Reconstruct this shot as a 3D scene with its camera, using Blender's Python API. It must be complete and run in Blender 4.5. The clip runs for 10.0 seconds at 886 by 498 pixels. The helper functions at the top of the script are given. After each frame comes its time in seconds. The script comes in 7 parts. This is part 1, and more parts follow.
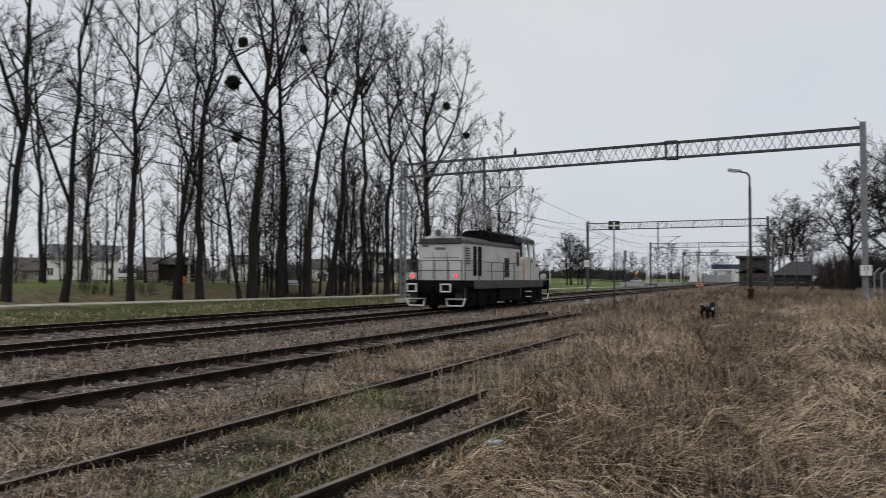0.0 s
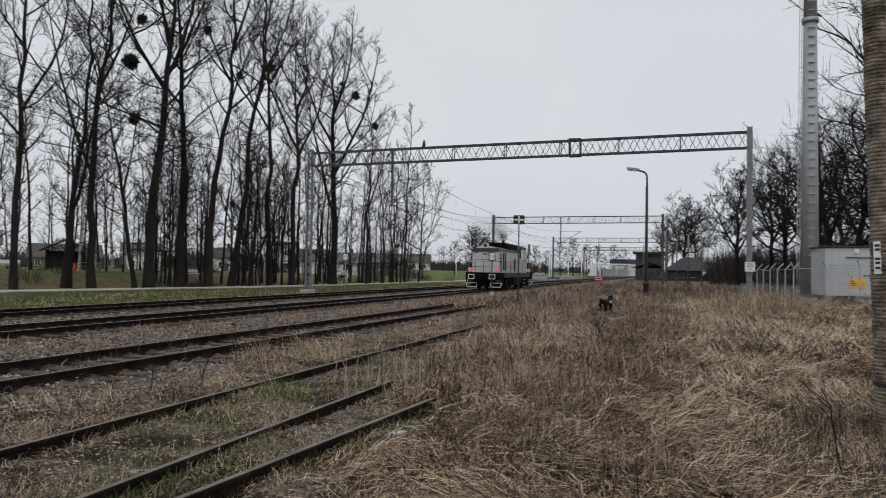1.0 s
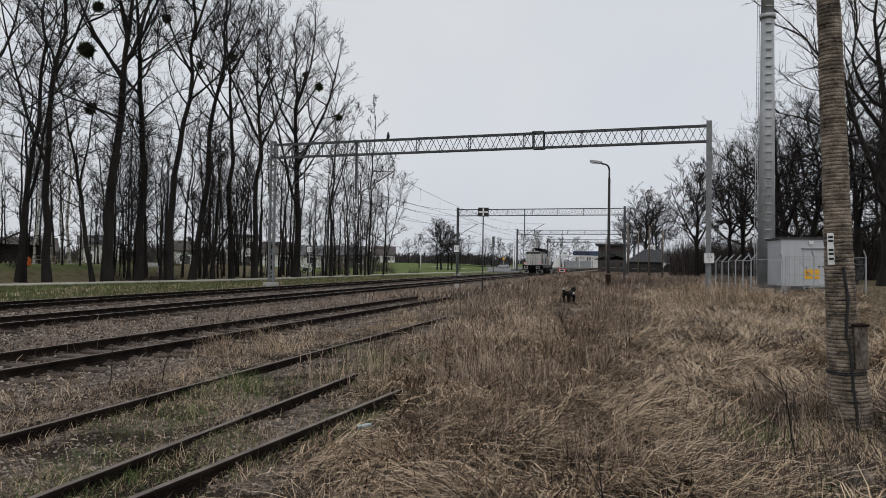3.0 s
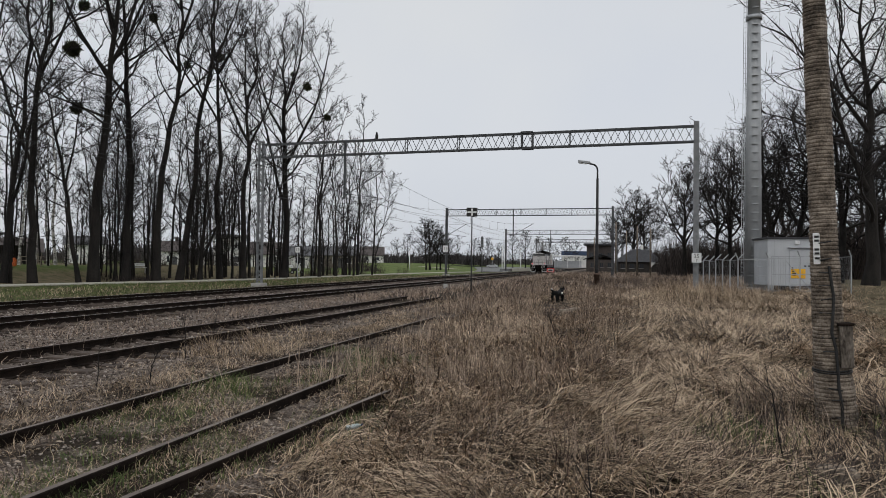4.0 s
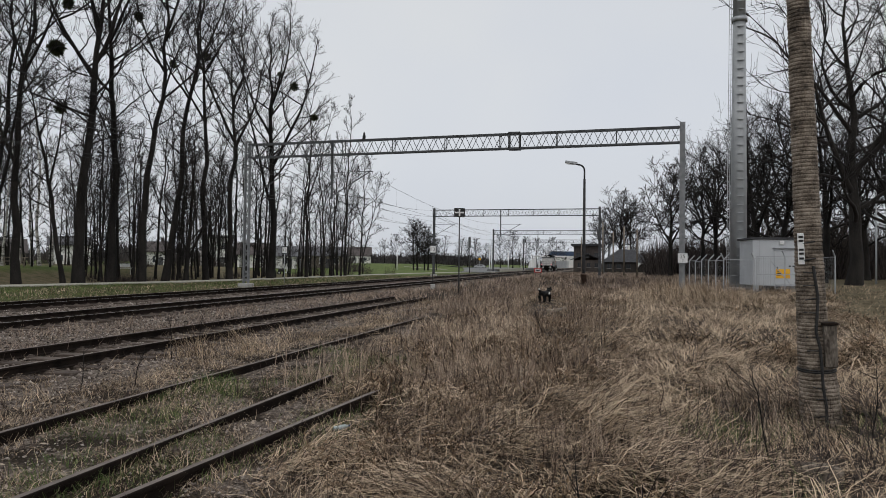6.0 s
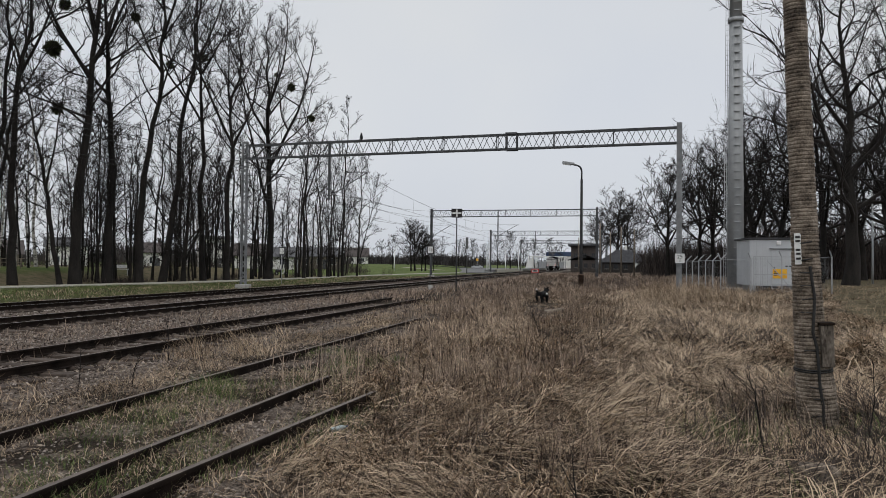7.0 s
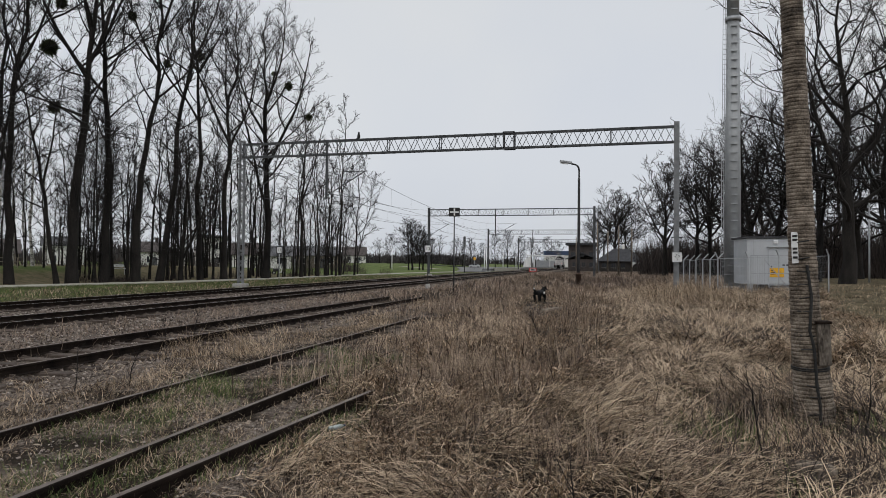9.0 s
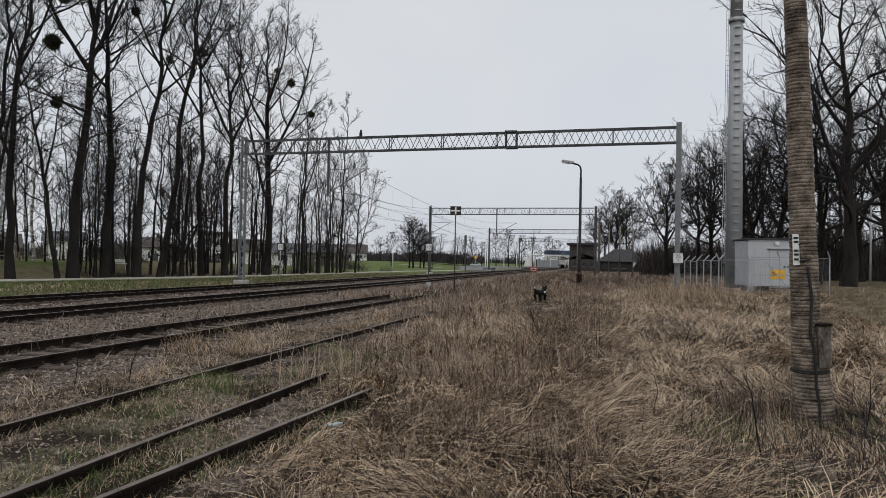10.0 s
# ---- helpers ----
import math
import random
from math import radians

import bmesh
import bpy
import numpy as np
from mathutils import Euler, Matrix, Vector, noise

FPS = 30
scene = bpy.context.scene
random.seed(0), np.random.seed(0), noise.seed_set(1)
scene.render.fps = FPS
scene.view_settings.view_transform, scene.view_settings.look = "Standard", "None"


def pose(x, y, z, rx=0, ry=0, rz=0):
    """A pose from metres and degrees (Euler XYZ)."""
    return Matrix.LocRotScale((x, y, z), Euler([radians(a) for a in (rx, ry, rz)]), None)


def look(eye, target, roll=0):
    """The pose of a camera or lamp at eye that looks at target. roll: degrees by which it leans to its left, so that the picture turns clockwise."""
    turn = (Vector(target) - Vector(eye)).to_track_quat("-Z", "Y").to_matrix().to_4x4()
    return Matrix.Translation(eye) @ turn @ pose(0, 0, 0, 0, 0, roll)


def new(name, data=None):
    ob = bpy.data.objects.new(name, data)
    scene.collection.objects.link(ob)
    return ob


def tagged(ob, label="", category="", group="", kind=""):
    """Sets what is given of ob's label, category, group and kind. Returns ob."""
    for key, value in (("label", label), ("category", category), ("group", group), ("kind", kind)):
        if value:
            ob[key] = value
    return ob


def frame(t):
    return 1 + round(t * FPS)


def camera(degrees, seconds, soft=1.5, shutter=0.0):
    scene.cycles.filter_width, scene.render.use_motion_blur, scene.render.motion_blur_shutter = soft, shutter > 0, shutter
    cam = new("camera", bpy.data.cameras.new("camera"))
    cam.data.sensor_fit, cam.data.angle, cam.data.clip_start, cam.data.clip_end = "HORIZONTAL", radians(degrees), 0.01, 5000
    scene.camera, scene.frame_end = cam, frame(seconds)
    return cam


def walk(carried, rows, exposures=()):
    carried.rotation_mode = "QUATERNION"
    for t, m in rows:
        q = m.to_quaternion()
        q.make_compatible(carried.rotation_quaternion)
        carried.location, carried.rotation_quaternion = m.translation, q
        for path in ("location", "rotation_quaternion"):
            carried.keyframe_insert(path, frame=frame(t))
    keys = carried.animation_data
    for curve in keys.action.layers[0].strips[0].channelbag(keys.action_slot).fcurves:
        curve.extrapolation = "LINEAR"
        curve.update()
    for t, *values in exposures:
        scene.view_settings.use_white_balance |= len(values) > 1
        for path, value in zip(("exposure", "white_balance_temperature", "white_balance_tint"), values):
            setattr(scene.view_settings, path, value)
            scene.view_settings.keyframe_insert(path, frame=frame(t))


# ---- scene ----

# Camera: hand-held on one spot beside the tracks, panning from left to right. y runs along the tracks.
cam = camera(62.2, 10.0, soft=0.55, shutter=0.5)
EYE = (0.0, 0.0, 1.55)
CAMERA_TURNS = [
    (0.0, 92.219, -0.269, 24.578), (0.5, 92.133, -0.681, 20.55), (1.0, 91.641, -0.984, 17.313),
    (1.5, 91.266, -0.862, 15.754), (2.0, 91.169, -0.923, 15.374), (2.5, 91.128, -0.689, 14.979),
    (3.0, 91.085, -0.78, 14.554), (4.5, 91.121, -0.478, 13.304), (5.0, 91.117, -0.386, 13.03),
    (5.5, 91.119, -0.64, 12.818), (7.0, 91.193, -0.567, 12.506), (7.5, 91.194, -0.733, 12.451),
    (8.0, 91.183, -0.541, 12.376), (8.5, 91.156, -0.634, 12.363), (9.0, 91.117, -0.533, 12.315),
    (9.5, 91.055, -0.817, 12.418), (10.0, 91.0, -1.1, 12.381)]
walk(cam, [(t, pose(*EYE, rx, ry, rz)) for t, rx, ry, rz in CAMERA_TURNS])

# ---------------------------------------------------------------- light
world = bpy.data.worlds.new("overcast_sky")
scene.world = world
world.use_nodes = True
wn, wl = world.node_tree.nodes, world.node_tree.links
wn.clear()
sky = wn.new("ShaderNodeTexSky")
sky.sky_type = "NISHITA"
sky.sun_disc = False
sky.sun_elevation, sky.sun_rotation = radians(48), radians(160)
sky.dust_density = 4.0
pale = wn.new("ShaderNodeHueSaturation")
pale.inputs["Saturation"].default_value = 0.25
wl.new(sky.outputs[0], pale.inputs["Color"])
bg_sky = wn.new("ShaderNodeBackground")
bg_sky.inputs["Strength"].default_value = 0.02
wl.new(pale.outputs[0], bg_sky.inputs["Color"])
# a closed cloud layer, a little uneven
cl_co = wn.new("ShaderNodeTexCoord")
cl_noise = wn.new("ShaderNodeTexNoise")
cl_noise.inputs["Scale"].default_value = 2.2
cl_noise.inputs["Detail"].default_value = 4.0
wl.new(cl_co.outputs["Generated"], cl_noise.inputs["Vector"])
cl_ramp = wn.new("ShaderNodeValToRGB")
cl_ramp.color_ramp.elements[0].position, cl_ramp.color_ramp.elements[0].color = 0.3, (0.845, 0.895, 0.985, 1)
cl_ramp.color_ramp.elements[1].position, cl_ramp.color_ramp.elements[1].color = 0.7, (0.95, 0.975, 1.0, 1)
wl.new(cl_noise.outputs["Fac"], cl_ramp.inputs["Fac"])
bg_cloud = wn.new("ShaderNodeBackground")
bg_cloud.inputs["Strength"].default_value = 0.66
wl.new(cl_ramp.outputs["Color"], bg_cloud.inputs["Color"])
w_add = wn.new("ShaderNodeAddShader")
wl.new(bg_sky.outputs[0], w_add.inputs[0])
wl.new(bg_cloud.outputs[0], w_add.inputs[1])
w_out = wn.new("ShaderNodeOutputWorld")
wl.new(w_add.outputs[0], w_out.inputs["Surface"])

sun = new("sun", bpy.data.lights.new("sun", "SUN"))
sun.data.energy, sun.data.angle, sun.data.color = 0.5, radians(40), (1.0, 0.97, 0.93)
sun.matrix_world = look((0, 0, 60), (-14, 38, 0))


# ---------------------------------------------------------------- materials
def material(name, ramp, scale=6.0, rough=0.8, metal=0.0, fine=60.0, bump=0.2, island=0.0, objrand=0.0, stretch=(1, 1, 1), spec=0.3, bump_dist=0.01):
    """A two-scale noise material: ramp of (position, colour); fine grain modulates it and gives relief."""
    m = bpy.data.materials.new(name)
    m.use_nodes = True
    n, l = m.node_tree.nodes, m.node_tree.links
    b = n["Principled BSDF"]
    b.inputs["Roughness"].default_value, b.inputs["Metallic"].default_value = rough, metal
    b.inputs["Specular IOR Level"].default_value = spec
    co = n.new("ShaderNodeTexCoord")
    mp = n.new("ShaderNodeMapping")
    mp.inputs["Scale"].default_value = stretch
    l.new(co.outputs["Object"], mp.inputs["Vector"])
    big, small = n.new("ShaderNodeTexNoise"), n.new("ShaderNodeTexNoise")
    for t, sc, de in ((big, scale, 5.0), (small, fine, 4.0)):
        t.inputs["Scale"].default_value, t.inputs["Detail"].default_value = sc, de
        l.new(mp.outputs["Vector"], t.inputs["Vector"])
    mix = n.new("ShaderNodeMath")
    mix.operation = "MULTIPLY_ADD"
    mix.inputs[1].default_value = 0.65
    l.new(big.outputs["Fac"], mix.inputs[0])
    half = n.new("ShaderNodeMath")
    half.operation = "MULTIPLY"
    half.inputs[1].default_value = 0.35
    l.new(small.outputs["Fac"], half.inputs[0])
    l.new(half.outputs[0], mix.inputs[2])
    fac = mix.outputs[0]
    for amount, node, socket in ((island, "ShaderNodeNewGeometry", "Random Per Island"), (objrand, "ShaderNodeObjectInfo", "Random")):
        if amount:
            g = n.new(node)
            a = n.new("ShaderNodeMath")
            a.operation = "MULTIPLY_ADD"
            a.inputs[1].default_value = amount
            l.new(g.outputs[socket], a.inputs[0])
            s = n.new("ShaderNodeMath")
            s.operation = "SUBTRACT"
            s.inputs[1].default_value = amount / 2
            l.new(fac, s.inputs[0])
            l.new(s.outputs[0], a.inputs[2])
            fac = a.outputs[0]
    r = n.new("ShaderNodeValToRGB")
    while len(r.color_ramp.elements) < len(ramp):
        r.color_ramp.elements.new(0.5)
    for e, (pos, col) in zip(r.color_ramp.elements, ramp):
        e.position, e.color = pos, (*col, 1)
    l.new(fac, r.inputs["Fac"])
    l.new(r.outputs["Color"], b.inputs["Base Color"])
    if bump:
        bu = n.new("ShaderNodeBump")
        bu.inputs["Strength"].default_value, bu.inputs["Distance"].default_value = bump, bump_dist
        l.new(small.outputs["Fac"], bu.inputs["Height"])
        l.new(bu.outputs["Normal"], b.inputs["Normal"])
    return m


def two(a, b, lo=0.35, hi=0.65):
    return [(lo, a), (hi, b)]


M = {}
M["bark"] = material("bark", two((0.0055, 0.0048, 0.0044), (0.027, 0.023, 0.020)), 2.5, 0.95, fine=30, bump=0.8, objrand=0.15, stretch=(1, 1, 0.3), bump_dist=0.03)
M["twig"] = material("twig", two((0.008, 0.007, 0.0066), (0.026, 0.0215, 0.0195)), 0.6, 0.9, fine=8, bump=0, objrand=0.25)
M["brush"] = material("brush", two((0.026, 0.021, 0.019), (0.080, 0.063, 0.056)), 0.5, 0.9, fine=8, bump=0, island=0.4)
M["weedbrush"] = material("weedbrush", two((0.075, 0.052, 0.042), (0.19, 0.145, 0.115)), 0.5, 0.9, fine=8, bump=0, island=0.5)
M["farwood"] = material("farwood", two((0.036, 0.033, 0.033), (0.078, 0.070, 0.068)), 0.05, 0.9, fine=3, bump=0, island=0.4)
# rust taken down to near-black: the shade on the rails' sides is painted in
M["shaded_rust"] = material("shaded_rust", two((0.007, 0.0052, 0.0044), (0.028, 0.020, 0.016)), 3.0, 0.92, 0.0, fine=80, bump=0.3, spec=0.08)
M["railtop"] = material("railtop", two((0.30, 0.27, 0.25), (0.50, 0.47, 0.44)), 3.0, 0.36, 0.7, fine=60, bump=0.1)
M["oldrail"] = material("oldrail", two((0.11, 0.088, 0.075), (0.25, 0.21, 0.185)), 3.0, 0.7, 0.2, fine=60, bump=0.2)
M["sleeper"] = material("sleeper", two((0.06, 0.045, 0.036), (0.15, 0.12, 0.10)), 2.0, 0.9, fine=40, bump=0.4, objrand=0.3)
M["concrete"] = material("concrete", two((0.30, 0.29, 0.27), (0.45, 0.44, 0.42)), 2.0, 0.85, fine=50, bump=0.2, objrand=0.1)
M["oldconcrete"] = material("oldconcrete", [(0.34, (0.030, 0.024, 0.019)), (0.46, (0.120, 0.096, 0.074)), (0.64, (0.30, 0.25, 0.20))], 7.0, 0.9, fine=50, bump=0.5, bump_dist=0.02)
M["galv"] = material("galv", two((0.30, 0.31, 0.32), (0.45, 0.46, 0.47)), 4.0, 0.5, 0.4, fine=40, bump=0.05)
M["darksteel"] = material("darksteel", two((0.045, 0.047, 0.05), (0.10, 0.10, 0.105)), 4.0, 0.6, 0.3, fine=40, bump=0.05)
M["gantrysteel"] = material("gantrysteel", two((0.05, 0.053, 0.057), (0.105, 0.108, 0.112)), 4.0, 0.6, 0.3, fine=40, bump=0.05)
M["weathered"] = material("weathered_steel", two((0.15, 0.155, 0.16), (0.25, 0.255, 0.26)), 4.0, 0.6, 0.3, fine=40, bump=0.05)
M["weathered2"] = material("dull_zinc", two((0.30, 0.31, 0.315), (0.42, 0.43, 0.435)), 1.5, 0.6, 0.3, fine=40, bump=0.05)
M["lampsteel"] = material("lamp_steel", two((0.018, 0.018, 0.019), (0.045, 0.044, 0.045)), 4.0, 0.7, 0.1, fine=40, bump=0.1)
M["brownsteel"] = material("brown_steel", two((0.07, 0.042, 0.030), (0.15, 0.10, 0.075)), 4.0, 0.8, 0.1, fine=40, bump=0.2)
M["wire"] = material("wire", two((0.018, 0.018, 0.018), (0.035, 0.035, 0.035)), 4.0, 0.8, 0.0, bump=0)
M["white"] = material("white", two((0.62, 0.62, 0.61), (0.78, 0.78, 0.77)), 3.0, 0.6, fine=40, bump=0.05)
M["shelter"] = material("shelter", two((0.42, 0.435, 0.45), (0.50, 0.515, 0.53)), 1.0, 0.55, fine=30, bump=0.05)
M["roofdark"] = material("roofdark", two((0.03, 0.03, 0.033), (0.07, 0.07, 0.075)), 2.0, 0.8, fine=30, bump=0.2)
M["black"] = material("black", two((0.012, 0.012, 0.012), (0.035, 0.034, 0.033)), 4.0, 0.7, fine=40, bump=0.1)
M["yellow"] = material("yellow", two((0.72, 0.36, 0.02), (0.85, 0.46, 0.03)), 3.0, 0.5, bump=0)
M["red"] = material("red", two((0.50, 0.03, 0.03), (0.65, 0.06, 0.05)), 3.0, 0.5, bump=0)
M["loco"] = material("loco_paint", two((0.45, 0.435, 0.415), (0.63, 0.615, 0.595)), 0.9, 0.5, fine=20, bump=0.03)
M["locodark"] = material("loco_dark", two((0.030, 0.030, 0.034), (0.070, 0.068, 0.072)), 2.0, 0.6, fine=30, bump=0.1)
M["locoblack"] = material("loco_black", two((0.003, 0.003, 0.003), (0.012, 0.011, 0.010)), 2.0, 0.92, fine=30, bump=0.2, spec=0.08)
M["locosill"] = material("loco_sill", two((0.045, 0.044, 0.047), (0.085, 0.082, 0.084)), 1.2, 0.65, fine=30, bump=0.1)


# ---------------------------------------------------------------- mesh helpers
def array_mesh(name, verts, faces, mat, smooth=False):
    """A mesh from numpy arrays; all faces have the same number of corners."""
    me = bpy.data.meshes.new(name)
    verts, faces = np.asarray(verts, np.float32), np.asarray(faces, np.int32)
    k = faces.shape[1]
    me.vertices.add(len(verts))
    me.vertices.foreach_set("co", verts.ravel())
    me.loops.add(faces.size)
    me.loops.foreach_set("vertex_index", faces.ravel())
    me.polygons.add(len(faces))
    me.polygons.foreach_set("loop_start", np.arange(0, faces.size, k, dtype=np.int32))
    if smooth:
        me.polygons.foreach_set("use_smooth", np.ones(len(faces), bool))
    me.update(calc_edges=True)
    me.materials.append(mat)
    return me


def mesh_of(name, bm, mat):
    me = bpy.data.meshes.new(name)
    bm.to_mesh(me)
    bm.free()
    for m in (mat if isinstance(mat, (list, tuple)) else [mat]):
        me.materials.append(m)
    return me


def part(name, bm, mat, parent=None, label=""):
    ob = new(name, mesh_of(name, bm, mat))
    ob.parent = parent
    return tagged(ob, label)


def shared(name, me, parent, m, label=""):
    ob = new(name, me)
    ob.parent = parent
    ob.matrix_local = m
    return tagged(ob, label)


def empty(name, m, label, category, group="", kind=""):
    ob = new(name)
    ob.matrix_world = m
    return tagged(ob, label, category, group, kind)


def box(bm, x0, x1, y0, y1, z0, z1, bevel=0.0, mat=0):
    vs = [bm.verts.new((x, y, z)) for x in (x0, x1) for y in (y0, y1) for z in (z0, z1)]
    idx = [(0, 1, 3, 2), (4, 6, 7, 5), (0, 4, 5, 1), (2, 3, 7, 6), (0, 2, 6, 4), (1, 5, 7, 3)]
    fs = [bm.faces.new([vs[i] for i in f]) for f in idx]
    for f in fs:
        f.material_index = mat
    if bevel:
        es = list({e for f in fs for e in f.edges})
        r = bmesh.ops.bevel(bm, geom=es, offset=bevel, segments=1, affect="EDGES")
        for f in r["faces"]:
            f.material_index = mat
    return vs


def bar(bm, a, b, r, r2=None, sides=6, caps=True, mat=0):
    """A round bar from a to b."""
    a, b = Vector(a), Vector(b)
    d = (b - a).normalized()
    u = d.orthogonal().normalized()
    v = d.cross(u)
    r2 = r if r2 is None else r2
    rings = []
    for p, q in ((a, r), (b, r2)):
        rings.append([bm.verts.new(p + (u * math.cos(t) + v * math.sin(t)) * q) for t in (2 * math.pi * i / sides for i in range(sides))])
    for i in range(sides):
        f = bm.faces.new((rings[0][i], rings[0][(i + 1) % sides], rings[1][(i + 1) % sides], rings[1][i]))
        f.material_index = mat
        f.smooth = sides > 5
    if caps:
        bm.faces.new(rings[0][::-1]).material_index = mat
        bm.faces.new(rings[1]).material_index = mat


def beam(bm, a, b, w, h, mat=0):
    """A square bar from a to b, w across and h high."""
    a, b = Vector(a), Vector(b)
    d = (b - a).normalized()
    u = d.cross(Vector((0, 0, 1)))
    u = Vector((1, 0, 0)) if u.length < 1e-4 else u.normalized()
    v = u.cross(d)
    r = [[bm.verts.new(p + u * sx * w / 2 + v * sz * h / 2) for sx, sz in ((-1, -1), (1, -1), (1, 1), (-1, 1))] for p in (a, b)]
    for i in range(4):
        bm.faces.new((r[0][i], r[0][(i + 1) % 4], r[1][(i + 1) % 4], r[1][i])).material_index = mat
    bm.faces.new(r[0][::-1]).material_index = mat
    bm.faces.new(r[1]).material_index = mat


def lathe(bm, profile, sides=12, mat=0, centre=(0, 0)):
    rings = []
    for r, z in profile:
        rings.append([bm.verts.new((centre[0] + r * math.cos(2 * math.pi * i / sides), centre[1] + r * math.sin(2 * math.pi * i / sides), z)) for i in range(sides)])
    for a, b in zip(rings, rings[1:]):
        for i in range(sides):
            f = bm.faces.new((a[i], a[(i + 1) % sides], b[(i + 1) % sides], b[i]))
            f.smooth, f.material_index = True, mat
    bm.faces.new(rings[0][::-1]).material_index = mat
    bm.faces.new(rings[-1]).material_index = mat


def text_mesh(name, body, size, mat, parent, m, depth=0.004):
    cu = bpy.data.curves.new(name, "FONT")
    cu.body, cu.size, cu.extrude = body, size, depth
    cu.align_x, cu.align_y = "CENTER", "CENTER"
    cu.resolution_u = 3
    ob = new(name, cu)
    me = bpy.data.meshes.new_from_object(ob)
    bpy.data.objects.remove(ob)
    me.materials.clear()
    me.materials.append(mat)
    return shared(name, me, parent, m)


# ---------------------------------------------------------------- ground
def smooth01(a, b, v):
    t = np.clip((v - a) / (b - a), 0, 1)
    return t * t * (3 - 2 * t)


def bank(x, y):
    """The lawn beyond the grove climbs gently towards the far road."""
    return 1.5 * smooth01(-46, -70, x) * smooth01(105, 190, y)


def height_at(x, y):
    """The lie of the land: flat yard, low ballast beds, a slight rise towards the shelter."""
    x, y = np.asarray(x, float), np.asarray(y, float)
    z = np.full(np.broadcast(x, y).shape, -0.10)
    z = z + 0.28 * smooth01(4, 11, x) * smooth01(20, 40, y)
    z = z - 0.09 * smooth01(-6.6, -7.4, x) + 0.02 * smooth01(-24, -30, x) + 1.1 * smooth01(-40.5, -46, x + 0.12 * np.clip(y - 50, 0, 60)) * smooth01(140, 80, y)
    z = z + bank(x, y) - 0.035 * smooth01(-4.1, -3.7, x - 0.08 * y) * smooth01(-1.9, -2.7, x - 0.08 * y) * smooth01(12, 9, y)
    z = z + 0.03 * np.sin(x * 1.7 + 1) * np.sin(y * 1.3) + 0.02 * np.sin(x * 4.1 + y * 2.7)
    return z


def build_ground():
    def lines(lo, hi, step, far):
        a = list(np.arange(lo, hi + 1e-6, step))
        out, d = [], step
        v = hi
        while v < far:
            d *= 1.35
            v += d
            out.append(v)
        neg, d, v = [], step, lo
        while v > -far:
            d *= 1.35
            v -= d
            neg.append(v)
        return np.array(neg[::-1] + a + out)
    xs, ys = lines(-42, 16, 0.4, 3500), lines(-4, 60, 0.4, 3500)
    X, Y = np.meshgrid(xs, ys)
    Z = height_at(X, Y)
    v = np.stack([X, Y, Z], -1).reshape(-1, 3)
    n, m = len(xs), len(ys)
    i = (np.arange(m - 1)[:, None] * n + np.arange(n - 1)[None]).ravel()
    f = np.stack([i, i + 1, i + n + 1, i + n], 1)
    ob = new("ground", array_mesh("ground", v, f, ground_material(), True))
    return tagged(ob, "rough trackside ground of dry grass, gravel and turf", "ground", kind="structure")


